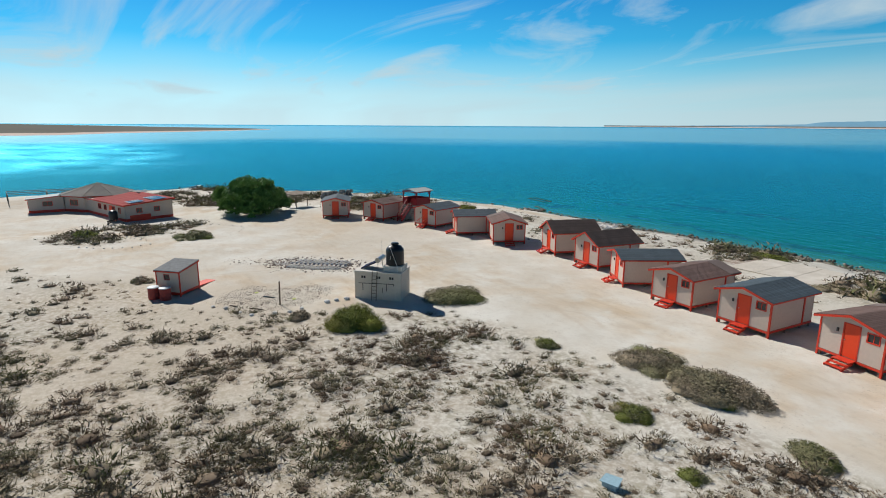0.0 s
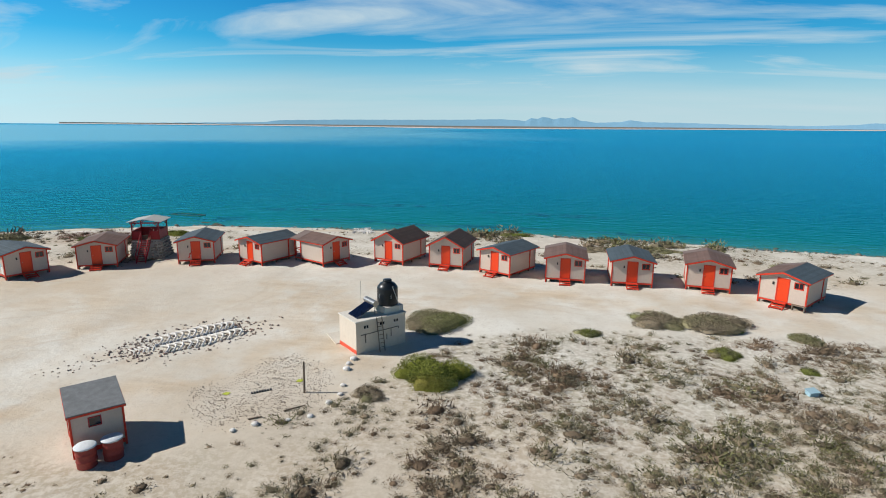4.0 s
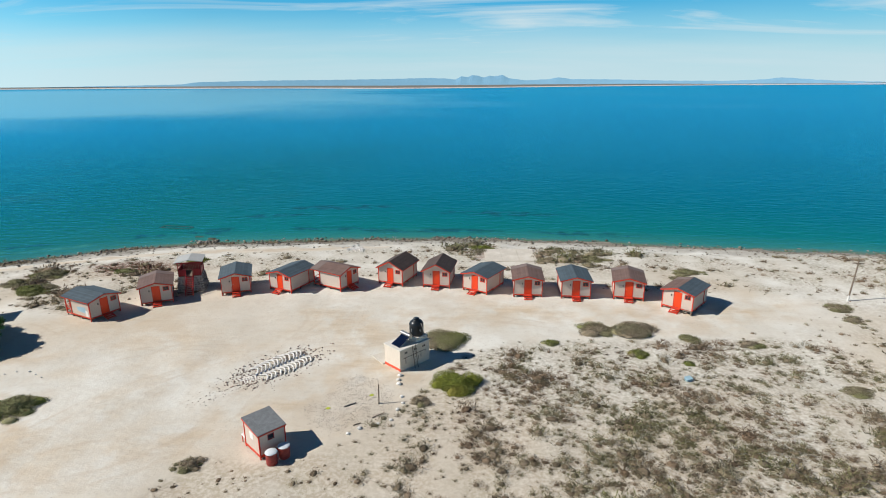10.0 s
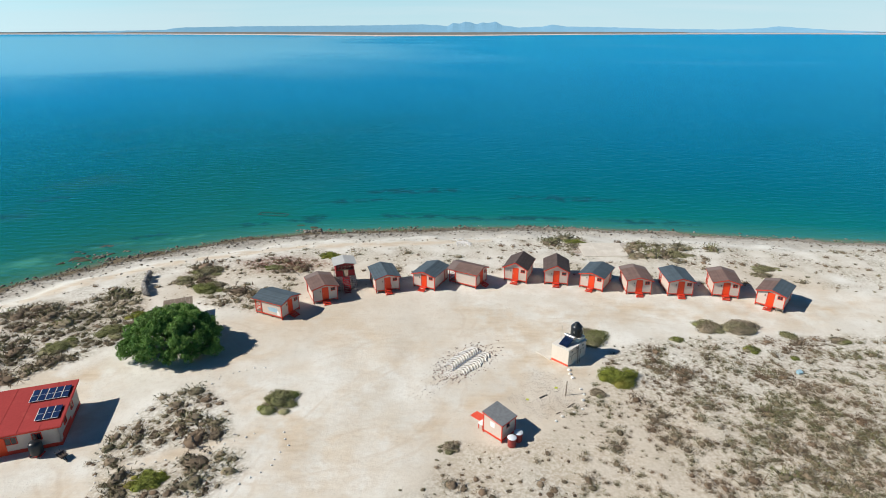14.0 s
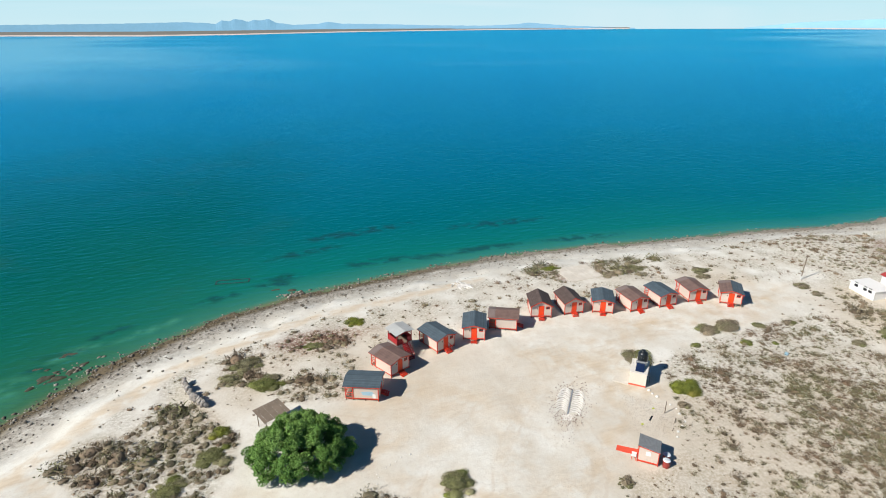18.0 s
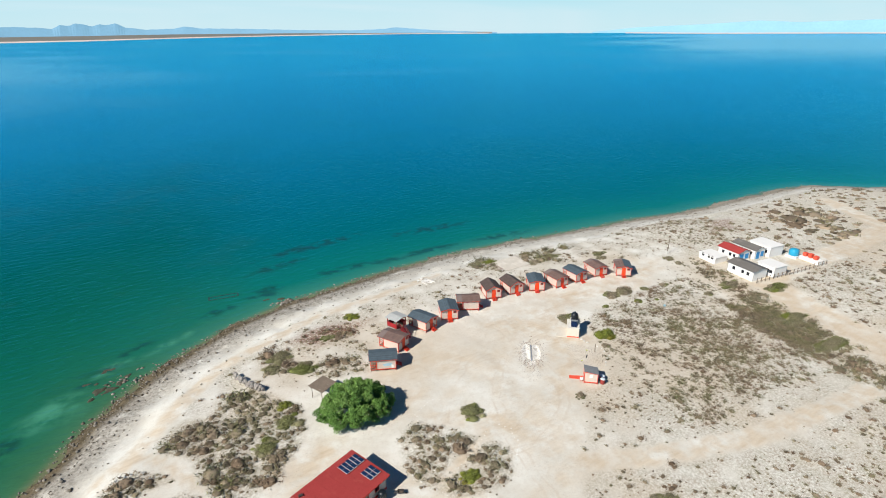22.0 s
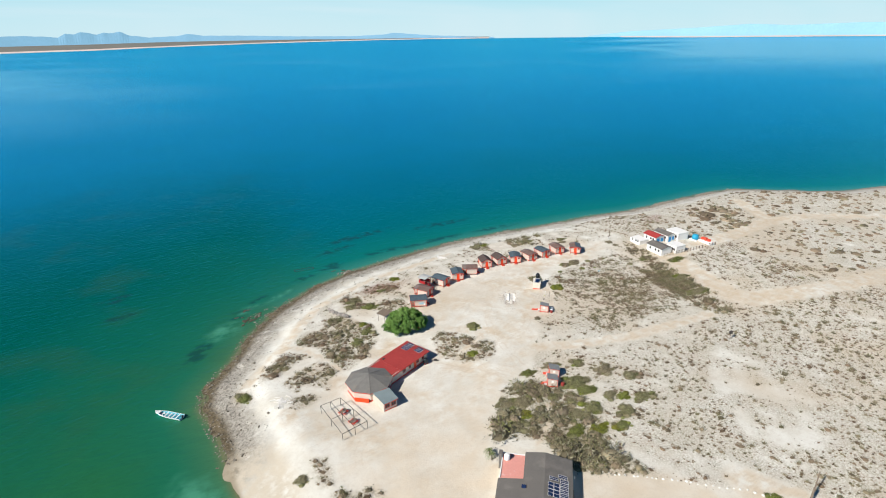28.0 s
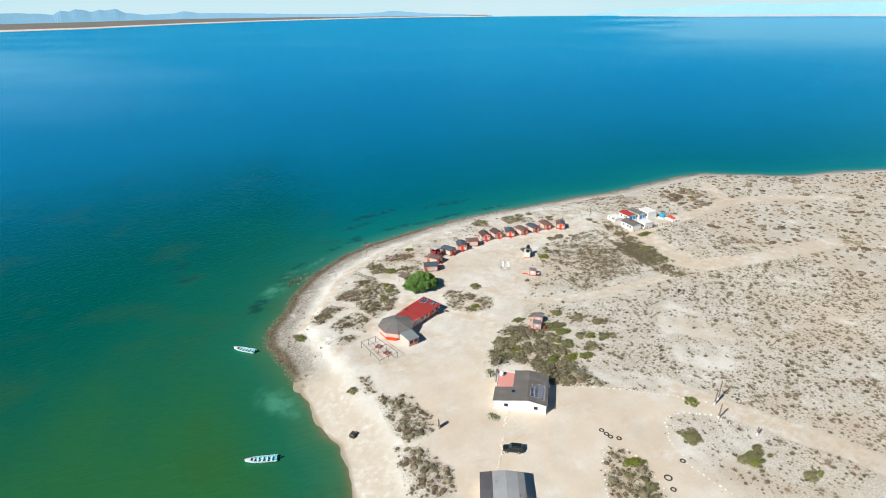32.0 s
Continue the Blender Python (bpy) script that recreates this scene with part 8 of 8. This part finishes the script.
def village_house(x, y, lx, ly, h, rise, turn, roof_m, label, blue=False):
    """x, y: middle; the ridge runs along its own x; the +x end may have a blue door and shutters."""
    t = thing("village_house", label, "house", "white village houses")
    t.matrix_basis = pose(x, y, ground_z(x, y), 0, 0, turn)
    a, c = lx / 2, ly / 2
    for p, q in (((-a, -c), (a, -c)), ((a, -c), (a, c)), ((a, c), (-a, c)), ((-a, c), (-a, -c))):
        wall_between(t, "wall", p, q, -0.4, h, 0.15, M["white"])
    if rise > 0:
        for s in (-1, 1):
            bm = BM()
            poly(bm, [(-a - 0.3, 0, h + rise), (a + 0.3, 0, h + rise), (a + 0.3, s * (c + 0.3), h - 0.05), (-a - 0.3, s * (c + 0.3), h - 0.05)], (0, 0, 0.08))
            part("roof_slope", bm, M[roof_m], t)
        for s in (-1, 1):
            bm = BM()
            poly(bm, [(s * a, -c, h), (s * a, c, h), (s * a, 0, h + rise)], (-s * 0.15, 0, 0))
            part("gable", bm, M["white"], t)
    else:
        bm = BM()
        box(bm, -a - 0.15, a + 0.15, -c - 0.15, c + 0.15, h + 0.003, h + 0.16)
        part("roof_slab", bm, M[roof_m], t)
    if blue:
        bm = BM()
        box(bm, a + 0.005, a + 0.05, -c * 0.75, -c * 0.1, 0.0, 2.0)
        part("door", bm, M["village_blue"], t, "blue painted door")
        bm = BM()
        box(bm, a + 0.005, a + 0.05, c * 0.15, c * 0.75, 0.5, 2.0)
        part("shutter", bm, M["village_blue"], t, "blue painted shutter")
    for s in (-0.5, 0.2, 0.6):
        bm = BM()
        box(bm, s * a - 0.4, s * a + 0.4, -c - 0.04, -c - 0.004, 1.0, 1.9)
        part("window", bm, M["glass"], t)


vz = 4.0
V_TURN = -98
village_house(67.5, 7.8, 6.6, 4.5, 2.5, 0.8, V_TURN, "red_roof", "white village house with red roof and blue doors", True)
village_house(72.5, 6.6, 7.4, 3.8, 2.6, 0.8, V_TURN, "dark_roof", "white village house with dark roof and blue shutters", True)
village_house(77.6, 4.5, 6.7, 5.2, 2.9, 0, V_TURN, "white", "flat-roofed white village building at the back")
village_house(59.7, -0.8, 7.8, 5.0, 2.5, 0.7, V_TURN, "dark_roof", "long white village house with weathered dark roof")
village_house(65.2, -4.2, 5.0, 4.6, 2.7, 0, V_TURN, "white", "flat-roofed white village house facing the road", False)
village_house(61.6, 10.2, 5.6, 4.4, 1.6, 0, V_TURN, "white", "low white outbuilding beside the village houses")


def village_goods():
    p = [(81.0, -1.6), (82.0, -6.0)]
    t = thing("water_tank", "bright blue plastic water tank on a white base", "water tank")
    t.matrix_basis = pose(*p[0], ground_z(*p[0]))
    bm = BM()
    lathe(bm, [(1.2, 0.6), (1.25, 0.8), (1.25, 2.0), (1.0, 2.35), (0.3, 2.5)], 20)
    part("tank_body", bm, M["blue_tank"], t)
    bm = BM()
    box(bm, -1.5, 1.5, -1.5, 1.5, -0.3, 0.6)
    part("base_block", bm, M["white"], t)
    t = thing("low_platform", "white plastered platform with red goods on it", "platform")
    t.matrix_basis = pose(*p[1], ground_z(*p[1]), 0, 0, V_TURN)
    bm = BM()
    box(bm, -2.75, 2.75, -1.25, 1.25, -0.3, 0.9, 0.03)
    part("slab", bm, M["white"], t)
    for i in range(3):
        bm = BM()
        box(bm, -2.4 + i * 1.5, -1.4 + i * 1.5, -0.6, 0.6, 0.9, 1.8 + 0.2 * (i % 2), 0.05)
        part("red_crate", bm, M["band"], t)
    t = thing("fence", "grey post fence along the village plot", "fence")
    q = [(56.9, -5.4), (65, -7.2), (73.8, -8.5), (84.8, -9.5)]
    prev = None
    for a, b2 in zip(q, q[1:]):
        for i in range(6):
            f = i / 6
            x, y = a[0] + (b2[0] - a[0]) * f, a[1] + (b2[1] - a[1]) * f
            z = ground_z(x, y)
            bm = BM()
            box(bm, x - 0.07, x + 0.07, y - 0.07, y + 0.07, z - 0.2, z + 1.4)
            part("post", bm, M["timber"], t)
            if prev:
                for h in (0.5, 1.2):
                    bm = BM()
                    beam(bm, (prev[0], prev[1], prev[2] + h), (x, y, z + h), 0.04, 0.06)
                    part("wire", bm, M["timber"], t)
            prev = (x, y, z)


village_goods()


# ---- poles, stone rows, tyres and small things ----
def pole(x, y, h, r, label, name="utility_pole", lean=0.0, cap=None, arm=False):
    t = thing(name, label, "pole")
    t.matrix_basis = pose(x, y, ground_z(x, y) - 0.05, 0, lean, 0)
    bm = BM()
    rod(bm, (0, 0, 0), (0, 0, h), r, r * 0.75, 9)
    part("shaft", bm, M["timber"], t)
    bm = BM()
    rod(bm, (0, 0, 0), (0, 0, 0.8), r + 0.015, r + 0.01, 9)
    part("painted_foot", bm, M["white_stone"] if cap is None else M["timber"], t)
    if arm:
        bm = BM()
        beam(bm, (-0.7, 0, h - 0.3), (0.7, 0, h - 0.3), 0.10, 0.10)
        part("cross_arm", bm, M["timber"], t)
    if cap:
        bm = BM()
        box(bm, -0.45, 0.45, -0.3, 0.3, h - 0.1, h + 0.7, 0.03)
        part("box", bm, M["dark_metal"], t)


pole(-20.6, -96.5, 4.3, 0.20, "thick dark gate post with a white foot", "gate_post", 3)
pole(-24.5, -100.2, 4.3, 0.20, "thick dark gate post beside the road", "gate_post", 4)
pole(54.8, 20.0, 5.4, 0.11, "leaning weathered wooden utility pole", "utility_pole", 4, None, True)
pole(22.4, -53.9, 2.0, 0.08, "dark box on a short wooden post", "sign_post", 0, True)
pole(*[(-18, -95.8)][0], 6.0, 0.14, "wooden utility pole by the road", "utility_pole", 2)
for i, (x, y) in enumerate([(-24.5, -100.9), (-24.1, -102.9), (-23.7, -104.8), (-23.3, -106.8), (-14.1, -98), (-14.2, -99.3)]):
    pole(x, y, 1.0, 0.09, "short white roadside bollard post", "bollard", 0)
pole(*[(-22.2, -108.8)][0], 2.4, 0.22, "thick white marker post by the road", "marker_post", 0)


def board_sign():
    t = thing("sign_board", "tall grey plank sign board by the scrub", "sign")
    p = (-84.9, -64.8)
    t.matrix_basis = pose(*p, ground_z(*p), 0, 0, 70)
    for i in range(4):
        bm = BM()
        box(bm, -0.5 + i * 0.26, -0.26 + i * 0.26, -0.03, 0.03, 0.3, 2.5)
        part("plank", bm, M["timber"], t)
    for s in (-0.4, 0.45):
        bm = BM()
        box(bm, s - 0.06, s + 0.06, 0.03, 0.14, -0.1, 2.4)
        part("post", bm, M["timber"], t)


board_sign()


def crate():
    t = thing("wooden_crate", "dark wooden crate on the beach", "crate")
    p = (-103.0, -53.6)
    t.matrix_basis = pose(*p, ground_z(*p), 0, 0, 30)
    bm = BM()
    box(bm, -0.8, 0.8, -0.65, 0.65, 0.05, 1.0, 0.03)
    part("case", bm, M["dark_metal"], t)
    for s in (-0.6, 0.6):
        bm = BM()
        box(bm, s - 0.08, s + 0.08, -0.69, 0.69, 0.0, 1.04)
        part("batten", bm, M["timber"], t)


crate()


def stone_row(lines, spacing, label, big=1.0, surface="white_stone"):
    """Rows of white painted stones, each its own part."""
    t = thing("stone_row", label, "stone row")
    rng = random.Random(21)
    bm = BM()
    bmesh.ops.create_icosphere(bm, subdivisions=1, radius=0.24 * big)
    for v in bm.verts:
        v.co.z *= 0.7
    first = part("stone", bm, M[surface], t)
    k = 0
    for line in lines:
        for a, b2 in zip(line, line[1:]):
            m = max(1, int(math.hypot(b2[0] - a[0], b2[1] - a[1]) / spacing))
            for i in range(m):
                x, y = a[0] + (b2[0] - a[0]) * i / m, a[1] + (b2[1] - a[1]) * i / m
                s = rng.uniform(0.65, 1.25)
                x, y = x + rng.uniform(-0.3, 0.3) * spacing, y + rng.uniform(-0.2, 0.2) * spacing
                mm = pose(x, y, ground_z(x, y) + 0.05, 0, 0, rng.uniform(0, 360)) @ Matrix.Diagonal((s * 1.2, s, s, 1))
                if k == 0:
                    first.matrix_local = mm
                else:
                    share("stone", first, mm, t)
                k += 1


stone_row([[(-45.7, -70.1), (-38, -77.2), (-31.8, -83.3), (-25.8, -89.4), (-20.7, -95.6)], [(-24.3, -99.5), (-26.8, -96.8), (-31.2, -93.4), (-35.4, -93.2), (-38, -94.9), (-41.2, -98.7), (-42.9, -102), (-44.2, -106.7), (-44.2, -110.9), (-44, -114.7), (-44.1, -117.1)],
           [(-66.5, -102.5), (-62.2, -97.5), (-56.8, -91.6), (-54.7, -92.3), (-52.3, -95.2), (-52.1, -99.1), (-53.6, -104.2), (-54.7, -108.4)]], 1.15, "rows of white painted stones edging the road")
stone_row([[(-67.1, -69.4), (-71.4, -73.6)], [(-73.9, -76.1), (-77, -79.7), (-81.2, -83.6)]], 0.8, "short rows of white stones between the houses")
stone_row([[(-45.5, -5.6), (-48.2, -10.4), (-49.1, -15.9), (-46, -22)], [(-45.1, -17.8), (-46.8, -13.5), (-46.4, -10.8), (-43.6, -7.7), (-41.7, -3.2), (-37.3, -1.3), (-34.2, -3)], [(-43.3, -18.1), (-38.3, -16), (-33.4, -13)], [(-34.1, -21.1), (-31.3, -18), (-30.2, -14.9), (-31.6, -12.5)]], 0.9, "rough edging of pale stones round the bed", 0.42, "white_stone")


def tyre(x, y, r):
    t = thing("tyre", "old black tyre half sunk in the sand", "tyre", "old tyres")
    bm = BM()
    seg, sub = 24, 8
    ring = [[bm.verts.new(((r + 0.16 * math.cos(b)) * math.cos(a), (r + 0.16 * math.cos(b)) * math.sin(a), 0.06 + 0.12 * math.sin(b))) for b in [2 * math.pi * j / sub for j in range(sub)]] for a in [2 * math.pi * i / seg for i in range(seg)]]
    for i in range(seg):
        for j in range(sub):
            bm.faces.new((ring[i][j], ring[(i + 1) % seg][j], ring[(i + 1) % seg][(j + 1) % sub], ring[i][(j + 1) % sub]))
    part("tyre_body", bm, M["tyre"], t)
    t.matrix_basis = pose(x, y, ground_z(x, y))


for i, (x, y) in enumerate([(-52.2, -87.3), (-52.2, -88.8), (-52.1, -90), (-50.8, -91.5), (-44.4, -104.4), (-51.4, -105.8), (-53.2, -108.5)]):
    tyre(x, y, 0.75 if i == 5 else 0.5)


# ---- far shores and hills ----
# a pale bluish emission paints the distance haze over each base colour
def far_mat(name, color, haze_glow, var=0.2, scale=0.004):
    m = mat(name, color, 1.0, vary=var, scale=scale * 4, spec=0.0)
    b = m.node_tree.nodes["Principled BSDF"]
    b.inputs["Emission Color"].default_value = (*haze_glow, 1)
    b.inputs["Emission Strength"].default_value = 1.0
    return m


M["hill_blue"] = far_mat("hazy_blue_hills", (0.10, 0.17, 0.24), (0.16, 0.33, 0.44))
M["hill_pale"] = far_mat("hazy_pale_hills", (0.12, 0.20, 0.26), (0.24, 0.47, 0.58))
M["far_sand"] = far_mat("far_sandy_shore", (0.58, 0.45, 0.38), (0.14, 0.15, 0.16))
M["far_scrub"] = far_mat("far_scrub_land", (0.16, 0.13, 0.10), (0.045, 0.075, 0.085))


def sea_level(r):
    return SEA_Z + 14.0 * float(smooth(400, 4700, np.array(r))) * (r / 4700)


def ridge_line(name, label, az0, az1, r, prof, m, steps_=240, seed=0, rough=6.0):
    """A line of hills at distance r between two bearings (degrees left of north), from (bearing, height in degrees) pairs."""
    rng = np.random.RandomState(seed)
    az = np.linspace(az0, az1, steps_)
    hp = sorted(prof)
    h = np.interp(az, [p[0] for p in hp], [p[1] for p in hp])
    jag = sum(rng.uniform(-1, 1) * np.sin(az * f + rng.uniform(0, 6.28)) / f for f in (3.1, 5.3, 9.7, 17.0, 31.0))
    base = sea_level(min(r, 4700))
    top = base + r * np.tan(np.radians(np.maximum(h + jag * 0.05 * (h > 0.15), 0.02)))
    a = np.radians(az)
    x, y = -r * np.sin(a), r * np.cos(a)
    v = np.concatenate([np.stack([x, y, np.full_like(x, base - 12)], 1), np.stack([x * 1.012, y * 1.012, top], 1), np.stack([x * 1.035, y * 1.035, np.full_like(x, base - 12)], 1)])
    k = steps_
    f = [(i, i + 1, k + i + 1, k + i) for i in range(k - 1)] + [(k + i, k + i + 1, 2 * k + i + 1, 2 * k + i) for i in range(k - 1)]
    me = bpy.data.meshes.new(name)
    me.from_pydata(v.tolist(), [], f)
    me.materials.append(m)
    return tagged(new(name, me), label, "hills", kind="structure")


PEAKS = [(40, 0.10), (30, 0.25), (27.5, 0.30), (26, 0.50), (20, 0.62), (14, 0.66), (8, 0.72), (4.5, 0.80), (2.6, 0.72), (1.8, 0.62), (1.3, 0.95), (0.6, 0.85), (0.2, 1.05), (-0.4, 0.98), (-0.9, 0.80), (-1.5, 0.98), (-2.0, 0.90), (-2.75, 1.06), (-3.4, 0.72), (-5, 0.52),
         (-7.2, 0.60), (-8.2, 0.78), (-9.4, 0.60), (-13, 0.55), (-18, 0.40), (-23, 0.34), (-26, 0.45), (-27.2, 0.60), (-28.4, 0.50), (-31, 0.30), (-37, 0.08)]
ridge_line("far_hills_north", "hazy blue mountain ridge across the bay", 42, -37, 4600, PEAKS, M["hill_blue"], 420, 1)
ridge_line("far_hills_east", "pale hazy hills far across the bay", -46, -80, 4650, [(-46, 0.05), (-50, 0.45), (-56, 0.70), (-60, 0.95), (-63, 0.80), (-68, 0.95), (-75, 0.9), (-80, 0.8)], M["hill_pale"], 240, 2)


def far_shore(name, label, near, m, depth=900, z0=0.3, z1=7.0, taper=0):
    """Low flat land: near is its waterline as (x, y) pairs."""
    v, f = [], []
    for i, (x, y) in enumerate(near):
        r = math.hypot(x, y)
        tp = min(1.0, (len(near) - 1 - i) / (taper * len(near)) + 0.03) if taper else 1.0
        for k, (e, z) in enumerate(((0, -1.0), (12, z0 * tp), (110, (z0 + 1.6) * tp), (depth * 0.4 * tp + 60, z1 * 0.7 * tp), (depth * tp + 60, z1 * tp))):
            q = min((r + e), 4640) / r
            v.append((x * q, y * q, sea_level(min(r + e, 4700)) + z))
    n5 = 5
    for i in range(len(near) - 1):
        for k in range(n5 - 1):
            f.append((i * n5 + k, (i + 1) * n5 + k, (i + 1) * n5 + k + 1, i * n5 + k + 1))
    me = bpy.data.meshes.new(name)
    me.from_pydata(v, [], f)
    for j, mm in enumerate(m):
        me.materials.append(mm)
    for i, p in enumerate(me.polygons):
        p.material_index = 0 if i % (n5 - 1) < 2 else min(1, len(m) - 1)
    return tagged(new(name, me), label, "far shore", kind="structure")


def polar(rows):
    out = []
    for (a0, r0), (a1, r1) in zip(rows, rows[1:]):
        for i in range(12):
            q = i / 12
            a, r = radians(a0 + (a1 - a0) * q), r0 + (r1 - r0) * q
            out.append((-r * math.sin(a), r * math.cos(a)))
    return out


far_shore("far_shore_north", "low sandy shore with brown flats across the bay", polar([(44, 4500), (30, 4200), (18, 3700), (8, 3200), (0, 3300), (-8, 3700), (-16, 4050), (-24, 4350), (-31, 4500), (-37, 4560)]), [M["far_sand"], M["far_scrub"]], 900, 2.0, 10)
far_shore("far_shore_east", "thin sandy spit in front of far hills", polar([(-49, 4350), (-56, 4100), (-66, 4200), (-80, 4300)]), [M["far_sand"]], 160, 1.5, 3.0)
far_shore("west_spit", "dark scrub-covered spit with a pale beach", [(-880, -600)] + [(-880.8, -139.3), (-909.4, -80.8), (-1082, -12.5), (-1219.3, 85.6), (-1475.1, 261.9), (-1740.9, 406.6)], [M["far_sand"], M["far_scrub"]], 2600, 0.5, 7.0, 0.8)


# ---- rocks along the waterline ----
def shore_spots():
    rng = np.random.RandomState(33)
    out = []
    for a, b2 in zip(COAST[10:], COAST[11:]):
        ln = math.hypot(b2[0] - a[0], b2[1] - a[1])
        if max(a[0], b2[0]) > 185:
            break
        k = int(ln * (26 if a[0] < 10 else 14))
        tx, ty = (b2[0] - a[0]) / ln, (b2[1] - a[1]) / ln
        for _ in range(k):
            q = rng.uniform()
            off = rng.gamma(1.6, 2.6) - 2.0
            x, y = a[0] + (b2[0] - a[0]) * q + ty * off, a[1] + (b2[1] - a[1]) * q - tx * off
            out.append((x, y, min(0.36, rng.lognormal(-2.2, 0.5))))
    for cx, cy, rx, ry, k in ((-86.0, 45.3, 4.5, 2.0, 60), (-88.0, 37.8, 3.0, 1.6, 60), (-86.0, 40.3, 4.0, 2.0, 50), (-46.5, 56.5, 3.5, 1.2, 50), (-84, 43, 5, 1.5, 30)):
        for _ in range(k):
            out.append((cx + rng.normal(scale=rx / 2), cy + rng.normal(scale=ry / 2), rng.uniform(0.2, 0.48)))
    return out


rocks = rubble("shore_rocks", "dark weathered rocks and rubble along the waterline", shore_spots(), M["shore_rock"], 6, "rocks")


# ---- ruined pit on the dune and heaps of bones ----
def old_wall():
    t = thing("ruined_wall", "low ruined stone pit on the dune", "ruin")
    p = [(-65.3, 24.6), (-63.9, 20.2), (-61.9, 17.4)]
    rng = random.Random(9)
    bm = BM()
    bmesh.ops.create_icosphere(bm, subdivisions=1, radius=0.4)
    for v in bm.verts:
        v.co *= rng.uniform(0.8, 1.2)
    first = part("stone", bm, M["stone"], t)
    k = 0
    for a, b2 in zip(p, p[1:]):
        for i in range(7):
            for row in range(3):
                x, y = a[0] + (b2[0] - a[0]) * i / 7 + rng.uniform(-0.2, 0.2), a[1] + (b2[1] - a[1]) * i / 7 + rng.uniform(-0.2, 0.2)
                mm = pose(x, y, ground_z(x, y) + 0.1 + row * 0.38, rng.uniform(0, 90), 0, rng.uniform(0, 360))
                if k == 0:
                    first.matrix_local = mm
                else:
                    share("stone", first, mm, t)
                k += 1


old_wall()


def bone_heap():
    for x, y, s, seed in ((*[(-92.1, -12.1)][0], 1.0, 3), (*[(-13.3, 41.8)][0], 0.8, 4)):
        t = thing("bone_heap", "heap of bleached whale bones on sand", "bones", "bone heaps")
        t.matrix_basis = pose(x, y, ground_z(x, y))
        rng = random.Random(seed)
        for i in range(44):
            bm = BM()
            a, r = rng.uniform(0, 6.28), rng.uniform(0, 2.6) * s
            px, py = r * math.cos(a), r * math.sin(a)
            b0 = rng.uniform(0, 6.28)
            ln = rng.uniform(0.7, 2.0)
            prev = None
            for k in range(5):
                q = k / 4 - 0.5
                pt = Vector((px + math.cos(b0) * ln * q - math.sin(b0) * 0.3 * q * q, py + math.sin(b0) * ln * q + math.cos(b0) * 0.6 * q * q, 0.1 + 0.12 * (i % 3) * (0.5 - abs(q))))
                if prev is not None:
                    rod(bm, prev, pt, 0.075, 0.06, 6)
                prev = pt
            part("bone", bm, M["bone"], t)


bone_heap()


# ---- reef ledges and a sunken frame off the point ----
M["reef"] = mat("weedy_reef_rock", (0.062, 0.062, 0.038), 0.85, vary=0.35, scale=1.6, bump=0.6, bump_scale=6, stain=(0.05, 0.06, 0.03, 0.6, 0.5))


def reef_rock(x, y, rx, ry, turn, top, seed):
    """A low rounded ledge that just breaks the water."""
    rng = random.Random(seed)
    bm = BM()
    bmesh.ops.create_icosphere(bm, subdivisions=3, radius=1.0)
    ph = [rng.uniform(0, 6.28) for _ in range(4)]
    for v in bm.verts:
        a = math.atan2(v.co.y, v.co.x)
        k = 1 + 0.16 * math.sin(3 * a + ph[0]) + 0.10 * math.sin(5 * a + ph[1]) + rng.uniform(-0.05, 0.05)
        v.co.x, v.co.y = v.co.x * k * rx, v.co.y * k * ry
        v.co.z = v.co.z * 0.55 + 0.08 * math.sin(2.3 * v.co.x + ph[2]) * math.sin(2.7 * v.co.y + ph[3])
    ob = part("reef_rock", bm, M["reef"])
    ob.matrix_basis = pose(x, y, SEA_Z - 0.5 + top, 0, 0, turn)
    tagged(ob, "low brown weed-covered reef rock at the water's edge", "rock", "reef rocks off the point")


for i, (x, y, rx, ry, turn, top) in enumerate(((-86.1, 45.5, 2.2, 1.3, 15, 0.02), (-90.2, 42.0, 1.5, 0.9, 30, 0.03), (-88.4, 41.4, 0.9, 0.6, 10, 0.05), (-87.9, 38.6, 1.6, 1.2, 40, 0.16), (-86.0, 37.9, 1.5, 1.0, 20, 0.18),
                                               (-84.2, 39.3, 1.3, 0.9, 60, 0.14), (-86.6, 40.2, 0.8, 0.6, 0, 0.08), (-82.8, 41.4, 1.1, 0.7, 35, 0.10), (-89.4, 36.2, 1.0, 0.7, 50, 0.12), (-49.6, 60.2, 1.4, 0.6, 10, 0.08), (-46.3, 58.6, 1.3, 0.7, 0, 0.16))):
    reef_rock(x, y, rx, ry, turn, top, 60 + i)


def sunken_frame():
    t = thing("sunken_frame", "dark timber frame of old wreckage lying in the shallows", "wreckage")
    t.matrix_basis = pose(-58.6, 67.9, SEA_Z, 0, 0, -10)
    for a, b2 in (((-3.6, -0.9), (3.6, -0.8)), ((-3.6, 0.9), (3.5, 1.0)), ((-3.5, -0.9), (-3.6, 0.9)), ((3.5, -0.8), (3.5, 1.0))):
        bm = BM()
        beam(bm, (*a, 0.0), (*b2, 0.0), 0.34, 0.08)
        part("timber", bm, M["sunk"], t)


M["sunk"] = mat("drowned_timber", (0.012, 0.052, 0.046), 0.9, vary=0.3, scale=1.0)
sunken_frame()
